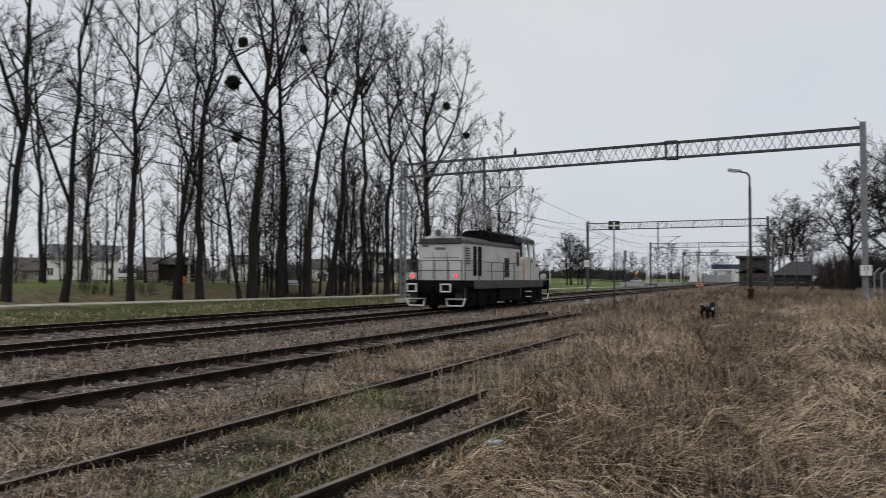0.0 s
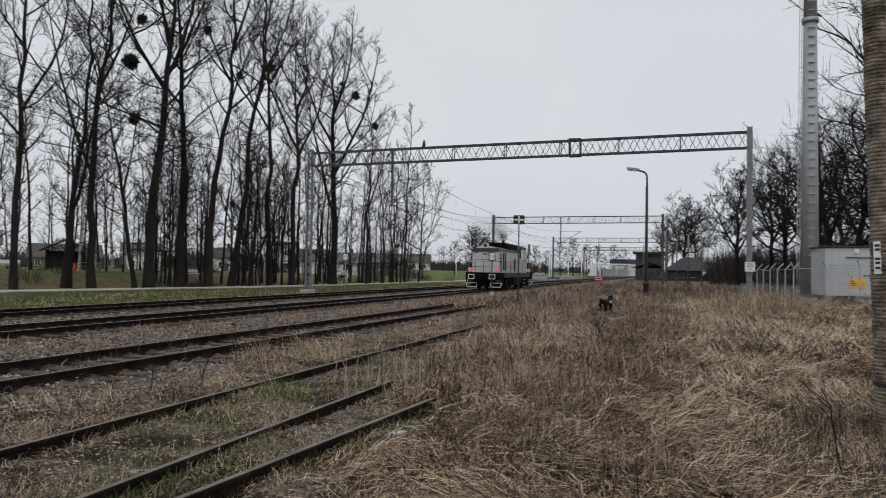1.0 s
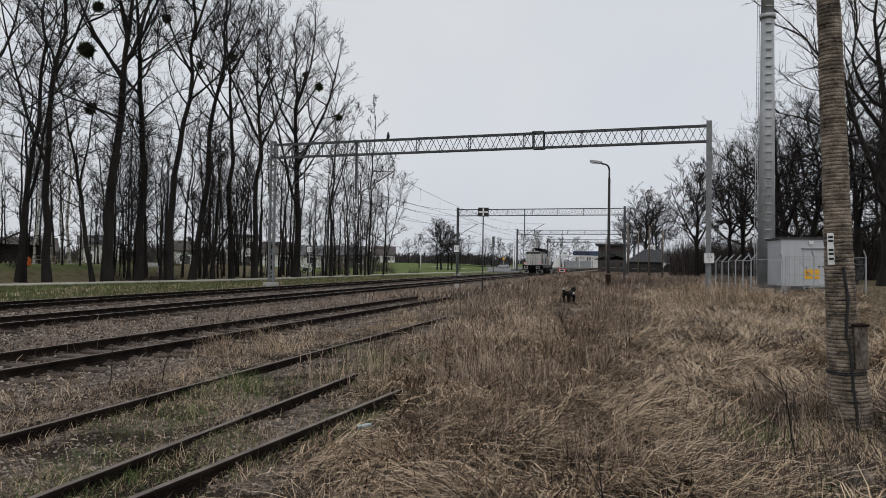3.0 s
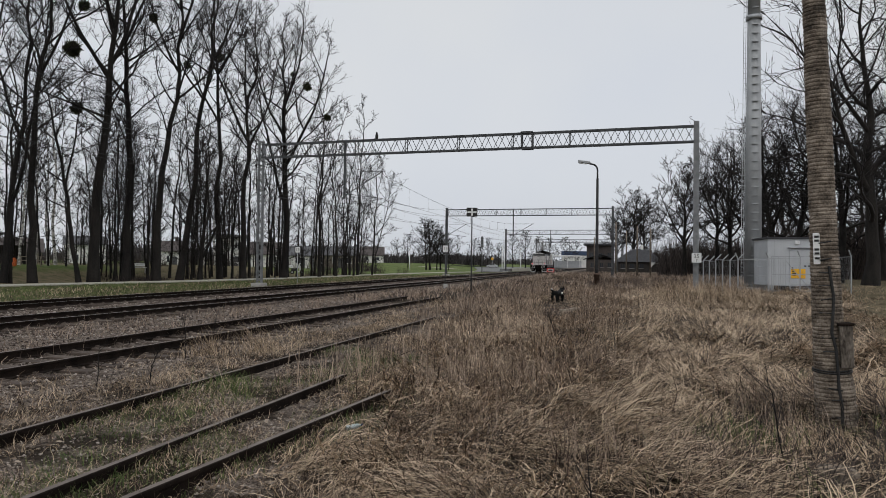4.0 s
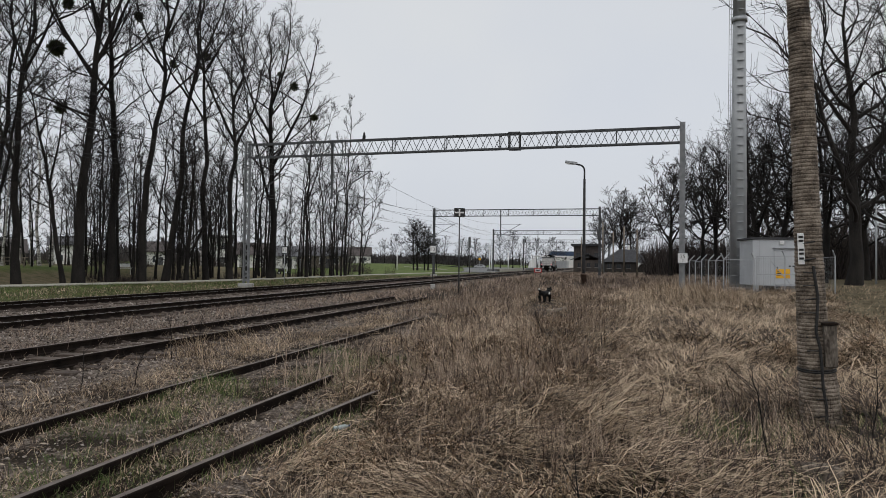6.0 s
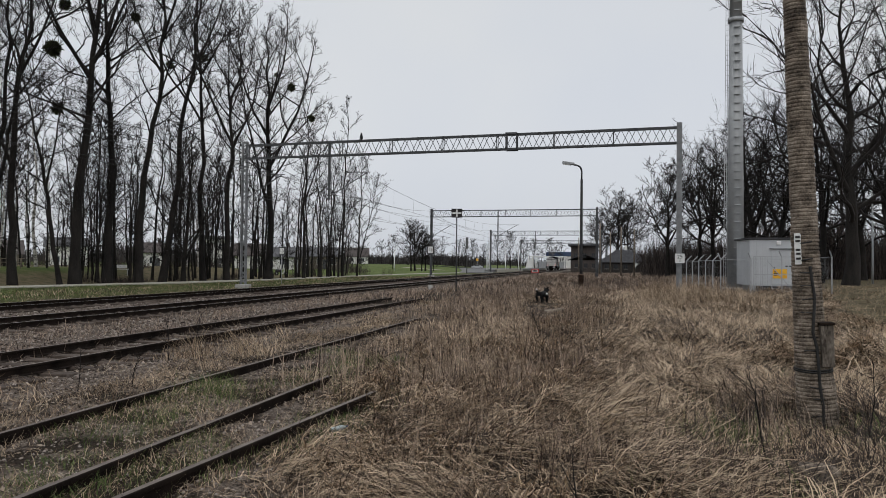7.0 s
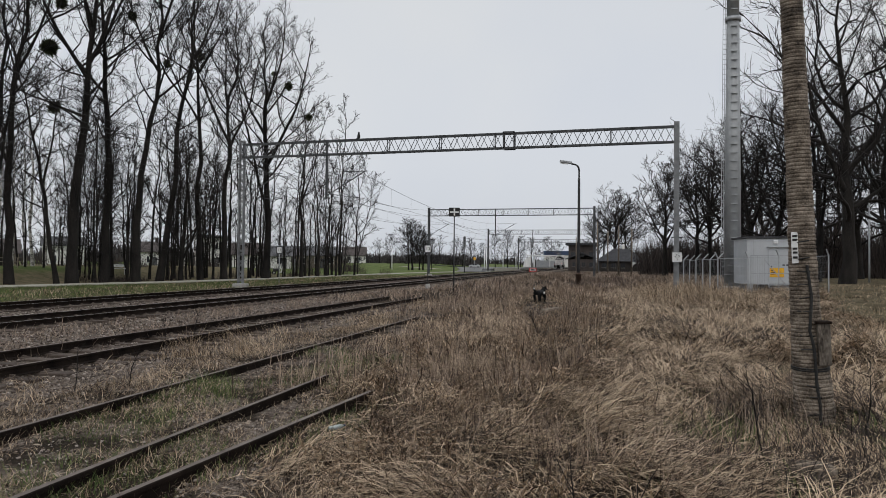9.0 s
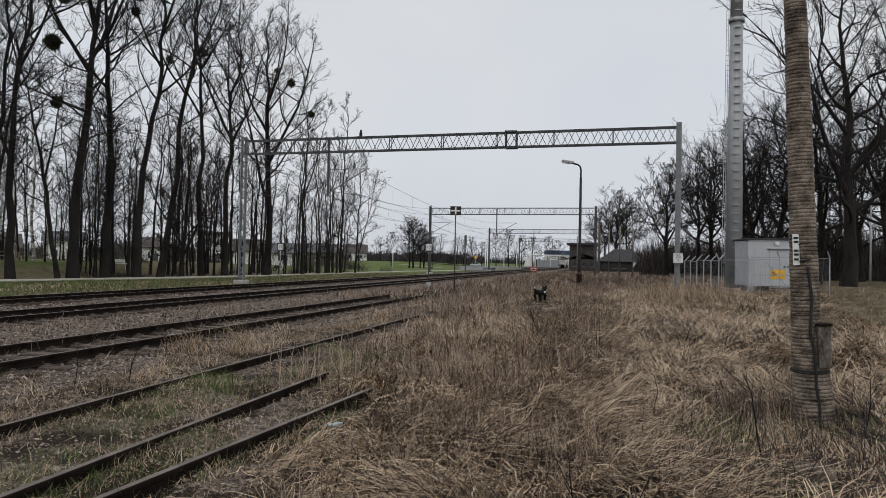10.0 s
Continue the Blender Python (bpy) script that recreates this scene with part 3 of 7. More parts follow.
def left_grove():
    """The row of tall trees beyond the footpath: x, y, height, trunk radius, lean, share of bare trunk, crown half-width, co-leaders, trunk shoots."""
    V = ((9.0, -18, 13.0, 0.15),)
    rows = [(-41.8, 29.0, 24, 0.27, 0.6, 0.3, 4.2, V, ()), (-41.3, 32.4, 23, 0.24, 1.6, 0.3, 3.8, ((5.5, -24, 13, 0.13),), ()), (-61.0, 50.0, 24, 0.24, 0.8, 0.3, 4.2, ((8, 24, 13, 0.13),), ()),
            (-63.0, 47.0, 23, 0.24, -0.6, 0.3, 4.0, V, ()), (-40.7, 37.2, 24, 0.25, -0.4, 0.36, 4.4, ((10.5, 26, 10, 0.11),), ()), (-40.1, 40.6, 23, 0.22, 1.0, 0.28, 3.6, ((4.5, 16, 14, 0.12),), ()),
            (-39.8, 42.9, 25, 0.30, 0.3, 0.35, 4.2, ((7.5, -30, 12, 0.13), (13, 26, 9, 0.12)), ()), (-38.1, 45.4, 17, 0.20, -2.8, 0.4, 3.2, ((7.0, 10, 8, 0.09),), ()),
            (-37.6, 46.3, 27, 0.42, 0.6, 0.44, 5.2, ((13.6, -34, 10, 0.17), (14.6, 26, 11, 0.18), (11.0, -74, 7.5, 0.09), (16.5, -12, 9, 0.14)), ((4.0, 12.5, 190),)),
            (-37.4, 49.4, 27, 0.34, -0.7, 0.42, 4.6, ((13.2, -50, 7.5, 0.12), (17.0, 24, 9, 0.13), (15.5, 62, 6, 0.08)), ((4.0, 13.0, 190),)),
            (-36.1, 51.6, 27, 0.32, 1.5, 0.44, 4.4, ((15.5, -40, 8, 0.12), (13.5, 48, 6.5, 0.10), (18, 14, 9, 0.13)), ()),
            (-36.2, 54.7, 27, 0.31, 2.4, 0.42, 4.2, ((14.0, -42, 7, 0.10), (17.0, 34, 8.5, 0.12)), ((5.0, 12.0, 70),)),
            (-35.2, 56.4, 12, 0.24, 0.4, 0.16, 3.4, ((1.6, 30, 9, 0.13), (2.4, -24, 8, 0.11), (3.2, 48, 7, 0.08)), ()),
            (-35.3, 60.1, 27, 0.27, -1.0, 0.42, 3.8, ((13, -34, 9, 0.11), (17, 36, 7, 0.10)), ()),
            (-34.2, 61.9, 24, 0.29, 0.3, 0.44, 4.0, ((11.6, -36, 11, 0.15), (11.0, 20, 10, 0.12), (13.5, 4, 8, 0.12)), ()),
            (-33.3, 68.1, 24, 0.40, 0.5, 0.44, 6.0, ((6.4, -26, 13, 0.18), (10.2, 30, 13, 0.19), (13.0, -30, 12, 0.14), (15.5, 22, 10, 0.13)), ()),
            (-32.3, 75.1, 21, 0.20, 0.8, 0.34, 3.4, ((8, 16, 11, 0.10),), ()), (-32.6, 80.5, 16, 0.16, -0.4, 0.25, 3.0, (), ()),
            (-32.4, 87.8, 23, 0.17, 0.2, 0.22, 2.5, (), ()), (-31.9, 91.5, 16, 0.13, 0.6, 0.10, 4.0, ((1.5, 20, 12, 0.08),), ()), (-31.6, 84.0, 15, 0.13, 0.3, 0.10, 3.4, (), ())]
    for i, (x, y, h, r, ln, b, wide, stems, shoots) in enumerate(rows):
        d = math.hypot(x, y)
        way = (y / d, -x / d)
        slim = r < 0.21
        me = tree_meshes(40 + i, h, r, b * 0.72, 13 if slim else 15, wide, 6, 6, 2, (ln * way[0], ln * way[1]), stems=stems, shoots=shoots, twig_r=0.0125, side=way)
        place_tree(me, x, y, size=1.0 if slim or h < 20 else 1.1)
    rng = random.Random(5)
    slim = [tree_meshes(70 + i, 10.5 + 1.6 * i, 0.085 + 0.012 * i, 0.10, 14, 1.7 + 0.2 * i, 5, 4, 0, (rng.uniform(-1, 1), 0.3), twig_r=0.0125) for i in range(5)]
    for i in range(150):
        y = rng.uniform(33, 84) if i % 3 else rng.uniform(50, 112)
        x = -39.8 - 30 * rng.random() ** 1.7 + 0.17 * max(0, y - 46)
        if i % 8 == 0:
            y = rng.uniform(66, 97)
            x = -32.8 - rng.uniform(0, 4)
        elif i % 8 in (1, 4):
            y = rng.uniform(50, 70)
            x = -37.5 + 0.16 * (y - 50) - rng.uniform(0, 9)
        if (y < 37 and i % 2) or x > -0.335 * y:
            continue
        place_tree(slim[i % 5], x, y, rng.uniform(0, 360), rng.uniform(0.65, 1.1), "slim leafless young tree", "young trees in the grove")


def birches():
    M["birchbark"] = material("birch_bark", [(0.42, (0.05, 0.045, 0.04)), (0.5, (0.42, 0.40, 0.37)), (0.65, (0.62, 0.60, 0.57))], 3.0, 0.85, fine=25, bump=0.2, stretch=(1, 1, 2.5))
    kinds = []
    for i in range(2):
        trunk, crown = tree_meshes(150 + i, 14 + 2 * i, 0.15, 0.25, 14, 2.4, 5, 5, 2, (0.5, 0.2), twig_r=0.011)
        trunk.materials[0] = M["birchbark"]
        kinds.append((trunk, crown))
    for i, (ratio, y) in enumerate([(-0.955, 55), (-0.925, 58), (-0.90, 60), (-0.885, 57), (-0.86, 63), (-1.1, 50), (-0.62, 82), (-0.60, 88), (-1.2, 46), (-0.75, 70)]):
        place_tree(kinds[i % 2], ratio * y, y, 70 * i, 0.9 + 0.05 * (i % 4), "slender white-barked birch without leaves", "birches in the park")


def right_wood():
    oaks = [tree_meshes(100 + i, (20, 21, 16)[i], (0.42, 0.50, 0.34)[i], (0.20, 0.17, 0.20)[i], (16, 17, 15)[i], (7.6, 9.0, 5.2)[i], 6, 6, 1, (0.5, 0), oak=True, twig_r=(0.014, 0.013, 0.018)[i],
                        stems=((5.5, -28, 11, 0.24), (6.5, 30, 10, 0.22), (4.5, 64, 8, 0.15)) if i == 1 else ((5.0, -25, 9, 0.2), (6.0, 28, 9, 0.18))) for i in range(3)]
    # x over y, distance ahead, which, size, turn
    for ratio, y, k, s, turn in [(0.296, 64, 1, 1.30, 20), (0.350, 67, 0, 1.05, 200), (0.262, 73, 0, 1.02, 80), (0.214, 80, 1, 0.94, 300), (0.153, 90, 0, 0.94, 10), 
                                 (0.186, 84, 1, 0.90, 110), (0.137, 95, 0, 0.86, 250),  (0.120, 98, 2, 1.02, 120), (0.37, 84, 0, 1.05, 260), (0.175, 100, 1, 0.86, 33), (0.24, 96, 0, 1.0, 75),
                                 (0.31, 92, 1, 1.0, 99), (0.135, 120, 2, 1.05, 222), (0.28, 112, 0, 1.0, 12), (0.34, 108, 1, 1.0, 44), (0.2, 112, 2, 1.15, 180)]:
        place_tree(oaks[k], ratio * y, y, turn, s, "broad leafless oak with crooked dark limbs", "old oaks behind the compound")
    round_oak = tree_meshes(131, 17, 0.42, 0.22, 26, 5.6, 7, 6, 0, (0.3, 0), oak=True, twig_r=0.03, stems=((4.5, -24, 9, 0.2), (5.0, 26, 9, 0.2)))
    for ratio, y, s, turn in ((0.0160, 200, 1.27, 140), (0.029, 204, 1.10, 40), (-0.006, 216, 1.0, 10), (0.079, 103, 0.90, 150), (-0.262, 176, 0.72, 60), (-0.247, 179, 0.58, 200)):
        place_tree(round_oak, ratio * y, y, turn, s, "rounded leafless oak with a dense crown of fine twigs", "old oaks behind the compound")
    bush = tree_meshes(130, 11, 0.18, 0.08, 22, 4.6, 6, 5, 0, (0.2, 0), oak=True, twig_r=0.026)
    for ratio, y, s, turn in [(-0.268, 177, 1.15, 200), (-0.252, 179, 1.0, 0), (-0.235, 178, 0.7, 15), (-0.20, 290, 1.0, 30), (-0.145, 290, 1.2, 200), (-0.128, 300, 1.4, 100), (-0.11, 390, 1.5, 310),
                              (-0.075, 400, 1.5, 50), (-0.295, 185, 0.8, 140), (-0.165, 290, 0.9, 10), (-0.095, 380, 1.4, 260), (-0.06, 400, 1.3, 160), (-0.18, 310, 1.1, 80)]:
        place_tree(bush, ratio * y, y, turn, s, "rounded leafless tree in the distance", "distant bare trees")
    rng = random.Random(77)
    far = tree_meshes(132, 11, 0.25, 0.06, 14, 4.8, 5, 3, 0, (0.3, 0), oak=True, twig_r=0.05)
    for i in range(62):
        a = math.radians(-52 + 53 * (i + rng.uniform(-0.4, 0.4)) / 62)
        d = rng.uniform(290, 380) if a < math.radians(-9.5) else rng.uniform(430, 490)
        place_tree(far, d * math.sin(a), d * math.cos(a), rng.uniform(0, 360), rng.uniform(0.6, 1.05), "grey leafless tree at the edge of the far woods", "distant bare trees")


def mistletoe():
    """Round evergreen tufts in the poplar crowns."""
    rng = random.Random(8)
    out = ([], [])
    for i in range(420):
        d = Vector((rng.gauss(0, 1), rng.gauss(0, 1), rng.gauss(0, 1))).normalized()
        p = d * rng.uniform(0.0, 0.35)
        q = d * rng.uniform(0.6, 0.95) + Vector((rng.gauss(0, 0.12), rng.gauss(0, 0.12), rng.gauss(0, 0.12)))
        tube(out, [p, p.lerp(q, 0.5), q], [0.03, 0.07, 0.03], 3)
    me = array_mesh("mistletoe", [tuple(v) for v in out[0]], out[1], M["mistletoe"])
    for x, y, z, r in [(-40.5, 47, 17.4, 0.75), (-40.0, 47, 12.9, 0.55), (-37.1, 52, 21.2, 0.45), (-35.9, 55, 18.1, 0.38), (-35.7, 60, 20.1, 0.45), (-30.8, 68, 19.1, 0.5),
                       (-32.4, 68, 20.4, 0.3), (-28.6, 68, 15.9, 0.42), (-39.2, 46.6, 20.5, 0.5)]:
        ob = new("mistletoe", me)
        ob.matrix_world = pose(x, y, z, 0, 0, rng.uniform(0, 360)) @ Matrix.Scale(r, 4)
        tagged(ob, "dark round mistletoe tuft growing on a bare branch", "mistletoe", "mistletoe in the tree crowns")


M["mistletoe"] = material("mistletoe", two((0.025, 0.030, 0.014), (0.06, 0.065, 0.03)), 2.0, 0.9, bump=0, island=0.3)
left_grove()
birches()
right_wood()
mistletoe()


# ---------------------------------------------------------------- scrub, far woods
def twig_clumps(name, seed, places, label, mat, group=""):
    """Bare scrub as one mass of upright twigs. places: x, y, radius, height, count, twig radius."""
    rng = np.random.default_rng(seed)
    V, Fc, base = [], [], 0
    for x, y, rad, h, n, tw in places:
        n = int(n)
        a, r = rng.uniform(0, 2 * np.pi, n), rad * np.sqrt(rng.uniform(0, 1, n))
        p0 = np.stack([x + r * np.cos(a) * 0.6, y + r * np.sin(a) * 0.6, np.full(n, -0.25) + height_at(x, y)], 1)
        ln = h * rng.uniform(0.45, 1.0, n) * (0.4 + 0.6 * np.sqrt(np.clip(1 - (r / rad) ** 2, 0, 1)))
        out = np.stack([np.cos(a), np.sin(a)], 1) * (0.25 * rng.uniform(0, 1, n) * ln)[:, None] + rng.normal(0, 0.2, (n, 2)) * ln[:, None]
        p2 = p0 + np.concatenate([out, ln[:, None]], 1)
        p1 = (p0 + p2) / 2 + rng.normal(0, 0.04, (n, 3)) * ln[:, None]
        w = np.stack([np.cos(a + 1.3), np.sin(a + 1.3), np.zeros(n)], 1) * tw
        w2 = np.stack([-np.sin(a + 1.3), np.cos(a + 1.3), np.zeros(n)], 1) * tw
        v = np.stack([p0 + w, p0 - w, p0 + w2, p1 + w * 0.7, p1 - w * 0.7, p1 + w2 * 0.7, p2, p2, p2], 1)
        v[:, 6] += w * 0.2
        v[:, 7] -= w * 0.2
        v[:, 8] += w2 * 0.2
        V.append(v.reshape(-1, 3))
        i = base + np.arange(n)[:, None] * 9
        for q in (0, 3):
            for k in range(3):
                k2 = (k + 1) % 3
                Fc.append(np.concatenate([i + q + k, i + q + k2, i + q + 3 + k2, i + q + 3 + k], 1))
        base += n * 9
    ob = new(name, array_mesh(name, np.concatenate(V), np.concatenate(Fc), mat))
    return tagged(ob, label, "scrub", group, "stuff")


def scrub():
    rng = random.Random(21)
    pl = [(r * y, y, rng.uniform(3, 5), rng.uniform(4.0, 9.5), 90, 0.07) for r, y in ((rng.uniform(0.02, 0.12), rng.uniform(206, 240)) for _ in range(70))]
    pl += [(r * y, y, rng.uniform(2.5, 4.5), rng.uniform(5.0, 8.5), 75, 0.06) for r, y in ((rng.uniform(0.060, 0.20), rng.uniform(112, 140)) for _ in range(85))]
    pl += [(r * y, y, rng.uniform(3, 5), rng.uniform(5.0, 12.0), 85, 0.075) for r, y in ((rng.uniform(0.17, 0.46), rng.uniform(95, 140)) for _ in range(105))]
    twig_clumps("thicket", 3, pl, "dense leafless dark thicket behind the compound", M["brush"])
    pl = [(x, y, 1.6, rng.uniform(0.8, 3.0), 60, 0.018) for x, y in ((rng.uniform(-70, -40) + 0.14 * max(0, yy - 50), yy) for yy in (rng.uniform(30, 112) for _ in range(55)))]
    pl += [(-39.5 + 0.2 * (y - 46) + rng.uniform(-1.5, 1.5), y, 2.2, rng.uniform(0.5, 1.1), 90, 0.02) for y in (rng.uniform(46, 66) for _ in range(12))]
    pl += [(r * y, y, 5.0, rng.uniform(1.5, 5.0), 50, 0.045) for r, y in ((rng.uniform(-1.45, -0.34), rng.uniform(125, 165)) for _ in range(62))]
    twig_clumps("undergrowth", 4, pl, "leafless undergrowth between the grove's trunks", M["brush"])
    pl = [(r * y, y, 1.6, rng.uniform(0.6, 1.5), 45, 0.010) for r, y in ((rng.uniform(-0.035, 0.075), rng.uniform(46, 75)) for _ in range(60))]
    twig_clumps("weed_thicket", 5, pl, "brown thicket of dead weeds beside the line", M["weedbrush"])
    pl = []
    for i in range(500):
        a = math.radians(rng.uniform(-60, 28) if i < 420 else rng.uniform(-60, -20))
        d = rng.uniform(340, 440) if i < 420 else rng.uniform(210, 270)
        if -9.5 < math.degrees(a) < 1.0:
            d += 150
        pl.append((d * math.sin(a), d * math.cos(a), 6.0, rng.uniform(4, 7.5), 26, 0.36))
    for i in range(260):
        a, d = math.radians(rng.uniform(-34, -9.5)), rng.uniform(300, 380)
        pl.append((d * math.sin(a), d * math.cos(a), 6.0, rng.uniform(3, 6.0), 34, 0.36))
    twig_clumps("far_woods", 6, pl, "distant belt of grey-brown leafless woods", M["farwood"])


scrub()


# ---------------------------------------------------------------- grass and stones
M["straw"] = material("straw", [(0.34, (0.042, 0.027, 0.019)), (0.50, (0.285, 0.200, 0.130)), (0.68, (0.62, 0.48, 0.335))], 0.7, 0.8, fine=8, bump=0, island=0.75)
M["deadweed"] = material("deadweed", [(0.30, (0.055, 0.036, 0.028)), (0.5, (0.235, 0.172, 0.130)), (0.72, (0.48, 0.37, 0.28))], 0.7, 0.85, fine=8, bump=0, island=0.7)
M["greengrass"] = material("greengrass", [(0.30, (0.045, 0.075, 0.018)), (0.52, (0.105, 0.15, 0.040)), (0.72, (0.22, 0.22, 0.095))], 0.7, 0.75, fine=8, bump=0, island=0.4)
M["stone"] = material("stone", [(0.32, (0.040, 0.030, 0.025)), (0.5, (0.16, 0.128, 0.108)), (0.72, (0.42, 0.365, 0.32))], 3.0, 0.9, fine=30, bump=0.2, island=0.5)


def swirl(x, y):
    """The way in which the wind has laid the grass."""
    return 2.4 * np.sin(x * 0.9 + 0.6 * np.sin(y * 0.7)) + 1.7 * np.cos(y * 0.8 - 0.5 * x) + 0.8 * np.sin(1.9 * x + 1.3 * y)


def mound(x, y):
    """Tussocks that lift the matted grass."""
    v = np.sin(x * 2.3 + 1.2 * np.sin(y * 1.4)) * np.sin(y * 2.1 + 0.9 * np.sin(x * 1.7)) + 0.5 * np.sin(4.6 * x + 1.1) * np.sin(4.1 * y)
    return np.clip(v, -0.3, 1.5)


def blades(name, seed, x, y, length, width, e0, e1, flop, mat, label, lift=0.0, segs=3, spread=0.6, curl=0.4):
    """A mass of bent blades rooted at x, y: start and end elevation in degrees, heading flop."""
    rng = np.random.default_rng(seed)
    n = len(x)
    L = length * rng.uniform(0.55, 1.25, n)
    az = flop + rng.normal(0, spread, n)
    a0, a1 = np.radians(e0[0] + (e0[1] - e0[0]) * rng.random(n)), np.radians(e1[0] + (e1[1] - e1[0]) * rng.random(n))
    p = np.stack([x, y, height_at(x, y) - 0.02 + lift], 1)
    side = np.stack([-np.sin(az), np.cos(az), rng.normal(0, 0.25, n)], 1)
    w = width * rng.uniform(0.6, 1.3, n)
    rows = []
    for k in range(segs + 1):
        f = k / segs
        ww = (w * (1 - 0.82 * f * f))[:, None] * 0.5
        rows += [p - side * ww, p + side * ww]
        e = a0 + (a1 - a0) * min(1.0, (k + 0.5) / segs)
        turn = az + rng.normal(0, curl, n)
        e = e + rng.normal(0, curl * 0.35, n)
        p = p + np.stack([np.cos(e) * np.cos(turn), np.cos(e) * np.sin(turn), np.sin(e)], 1) * (L / segs)[:, None]
        p[:, 2] = np.maximum(p[:, 2], height_at(p[:, 0], p[:, 1]) + 0.01)
    v = np.stack(rows, 1).reshape(-1, 3)
    m = 2 * (segs + 1)
    i = np.arange(n)[:, None] * m
    f = np.concatenate([np.concatenate([i + 2 * k, i + 2 * k + 1, i + 2 * k + 3, i + 2 * k + 2], 1) for k in range(segs)])
    ob = new(name, array_mesh(name, v, f, mat))
    return tagged(ob, label, "grass", kind="stuff")


def clumped(rng, n, x0, x1, y0, y1, per, rad, keep=None):
    """Clump centres in a rectangle, with per roots round each."""
    cx, cy = rng.uniform(x0, x1, n), rng.uniform(y0, y1, n)
    if keep is not None:
        k = keep(cx, cy)
        cx, cy = cx[k], cy[k]
    x, y = np.repeat(cx, per), np.repeat(cy, per)
    return x + rng.normal(0, rad, len(x)), y + rng.normal(0, rad, len(x)), np.repeat(rng.normal(0, 0.7, len(cx)), per)


def meadow():
    rng = np.random.default_rng(11)
    edge = lambda x, y: x > np.where(y < 8.4, -2.95 + 0.0894 * y + 0.25 * np.sin(y * 3.1), -3.5 + 0.08 * (y - 9))
    right = lambda x, y: edge(x, y) & (x < 0.45 * y + 3.0)
    # matted straw near the camera
    for seed, y0, y1, n, segs, wd in ((1, 1.3, 6.0, 2100, 4, 0.0082), (16, 6.0, 9.0, 1700, 3, 0.0095), (14, 9.0, 15, 2600, 2, 0.012)):
        x, y, d = clumped(rng, n, -3.2, 7.5, y0, y1, 24, 0.11, lambda a, b: right(a, b) & ((mound(a * 1.15, b * 1.15) > -0.12) | (rng.random(len(a)) > np.where(a > 1.2, 0.93, 0.6))))
        blades("dry_grass", seed, x, y, 0.54 * np.where(np.hypot(x - 2.14, y - 7.4) < 1.0, 0.55, 1.0), wd, (-5, 55), (-50, 18), 0.75 * swirl(x, y) + 0.5 * d, M["straw"], "matted dry straw-coloured grass", 0.27 * mound(x * 1.15, y * 1.15) * np.where(np.hypot(x - 2.14, y - 7.4) < 1.1, 0.2, 1.0) * (0.7 + 0.3 * np.sin(x * 7) * np.sin(y * 6)), segs=segs, spread=0.5, curl=0.5)
    # the middle distance
    x, y, d = clumped(rng, 8200, -5.5, 12, 14, 46, 13, 0.18, lambda a, b: (a > np.where(b < 20.5, -4.35, -5.2 + 0.05 * (b - 14))) & (a < np.where(b > 24, 0.245 * b + 1.0, 0.32 * b + 1)) & ((np.abs(a + 0.0838 * b) > 0.75) | (np.abs(b - 28.0) > 5.5)) & ((mound(a * 0.8, b * 0.8) > -0.1) | (rng.random(len(a)) > 0.62)))
    blades("dry_grass", 2, x, y, 0.56, 0.014, (5, 60), (-45, 22), swirl(x * 0.6, y * 0.6) + 0.6 * d, M["straw"], "rough dry grass of the meadow", 0.19 * mound(x * 0.8, y * 0.8), segs=2)
    # tall pale grass towards the compound
    x, y, d = clumped(rng, 380, 1.0, 6.0, 31, 50, 20, 0.3, lambda a, b: a > 0.06 * b - 0.6)
    blades("tall_grass", 3, x, y, 0.95, 0.009, (55, 90), (-10, 60), d * 2 + 3.0, M["straw"], "tall pale dry grass", segs=2)
    # dead weeds, dull reddish brown, between the siding and the meadow
    x, y, d = clumped(rng, 1250, -6.4, 1.6, 8, 46, 11, 0.2, lambda a, b: (a > np.where(b < 21, -4.1, -6.0)) & (a < -1.2 + 0.05 * b + 0.9 * np.sin(b * 0.7)) & ((np.abs(a + 0.0838 * b) > 0.75) | (np.abs(b - 28.0) > 5.5)))
    blades("dead_weeds", 4, x, y, 0.62, 0.009, (60, 92), (25, 85), d * 2.5, M["deadweed"], "upright brown dead weeds", segs=2)
    x, y, d = clumped(rng, 620, -2.4, 2.2, 3.2, 12, 12, 0.14, lambda a, b: (np.sin(a * 2.1 + 1) * np.sin(b * 1.3) > 0.1) | ((a < -0.2) & (b > 5.5)))
    blades("dead_weeds", 5, x, y, 0.45, 0.005, (55, 95), (10, 80), d * 2.5, M["deadweed"], "upright brown dead weeds", segs=3)
    # the rough ground ahead, as far as the station
    x, y, d = clumped(rng, 3600, -12.4, 14, 30, 150, 9, 0.4, lambda a, b: (a > -12.2 + 2.5 * np.sin(b * 0.5) * (b < 40)) & ((a < -5.2 + 0.05 * (b - 14)) | (b > 45)) & (a < 0.2 * b + 2))
    blades("dry_grass", 15, x, y, 0.55, 0.032, (30, 85), (-20, 60), swirl(x * 0.4, y * 0.4) + d * 2, M["deadweed"], "rough brown dead grass beside the line", segs=2)
    # short trodden grass round the dog, dead weeds on the ballast shoulder
    x, y, d = clumped(rng, 330, -4.0, -1.2, 22, 35, 9, 0.2, lambda a, b: np.abs(a + 0.0838 * b) < 0.95)
    blades("dry_grass", 20, x, y, 0.17, 0.013, (10, 75), (-30, 40), d * 3, M["straw"], "short trodden dry grass", segs=2)
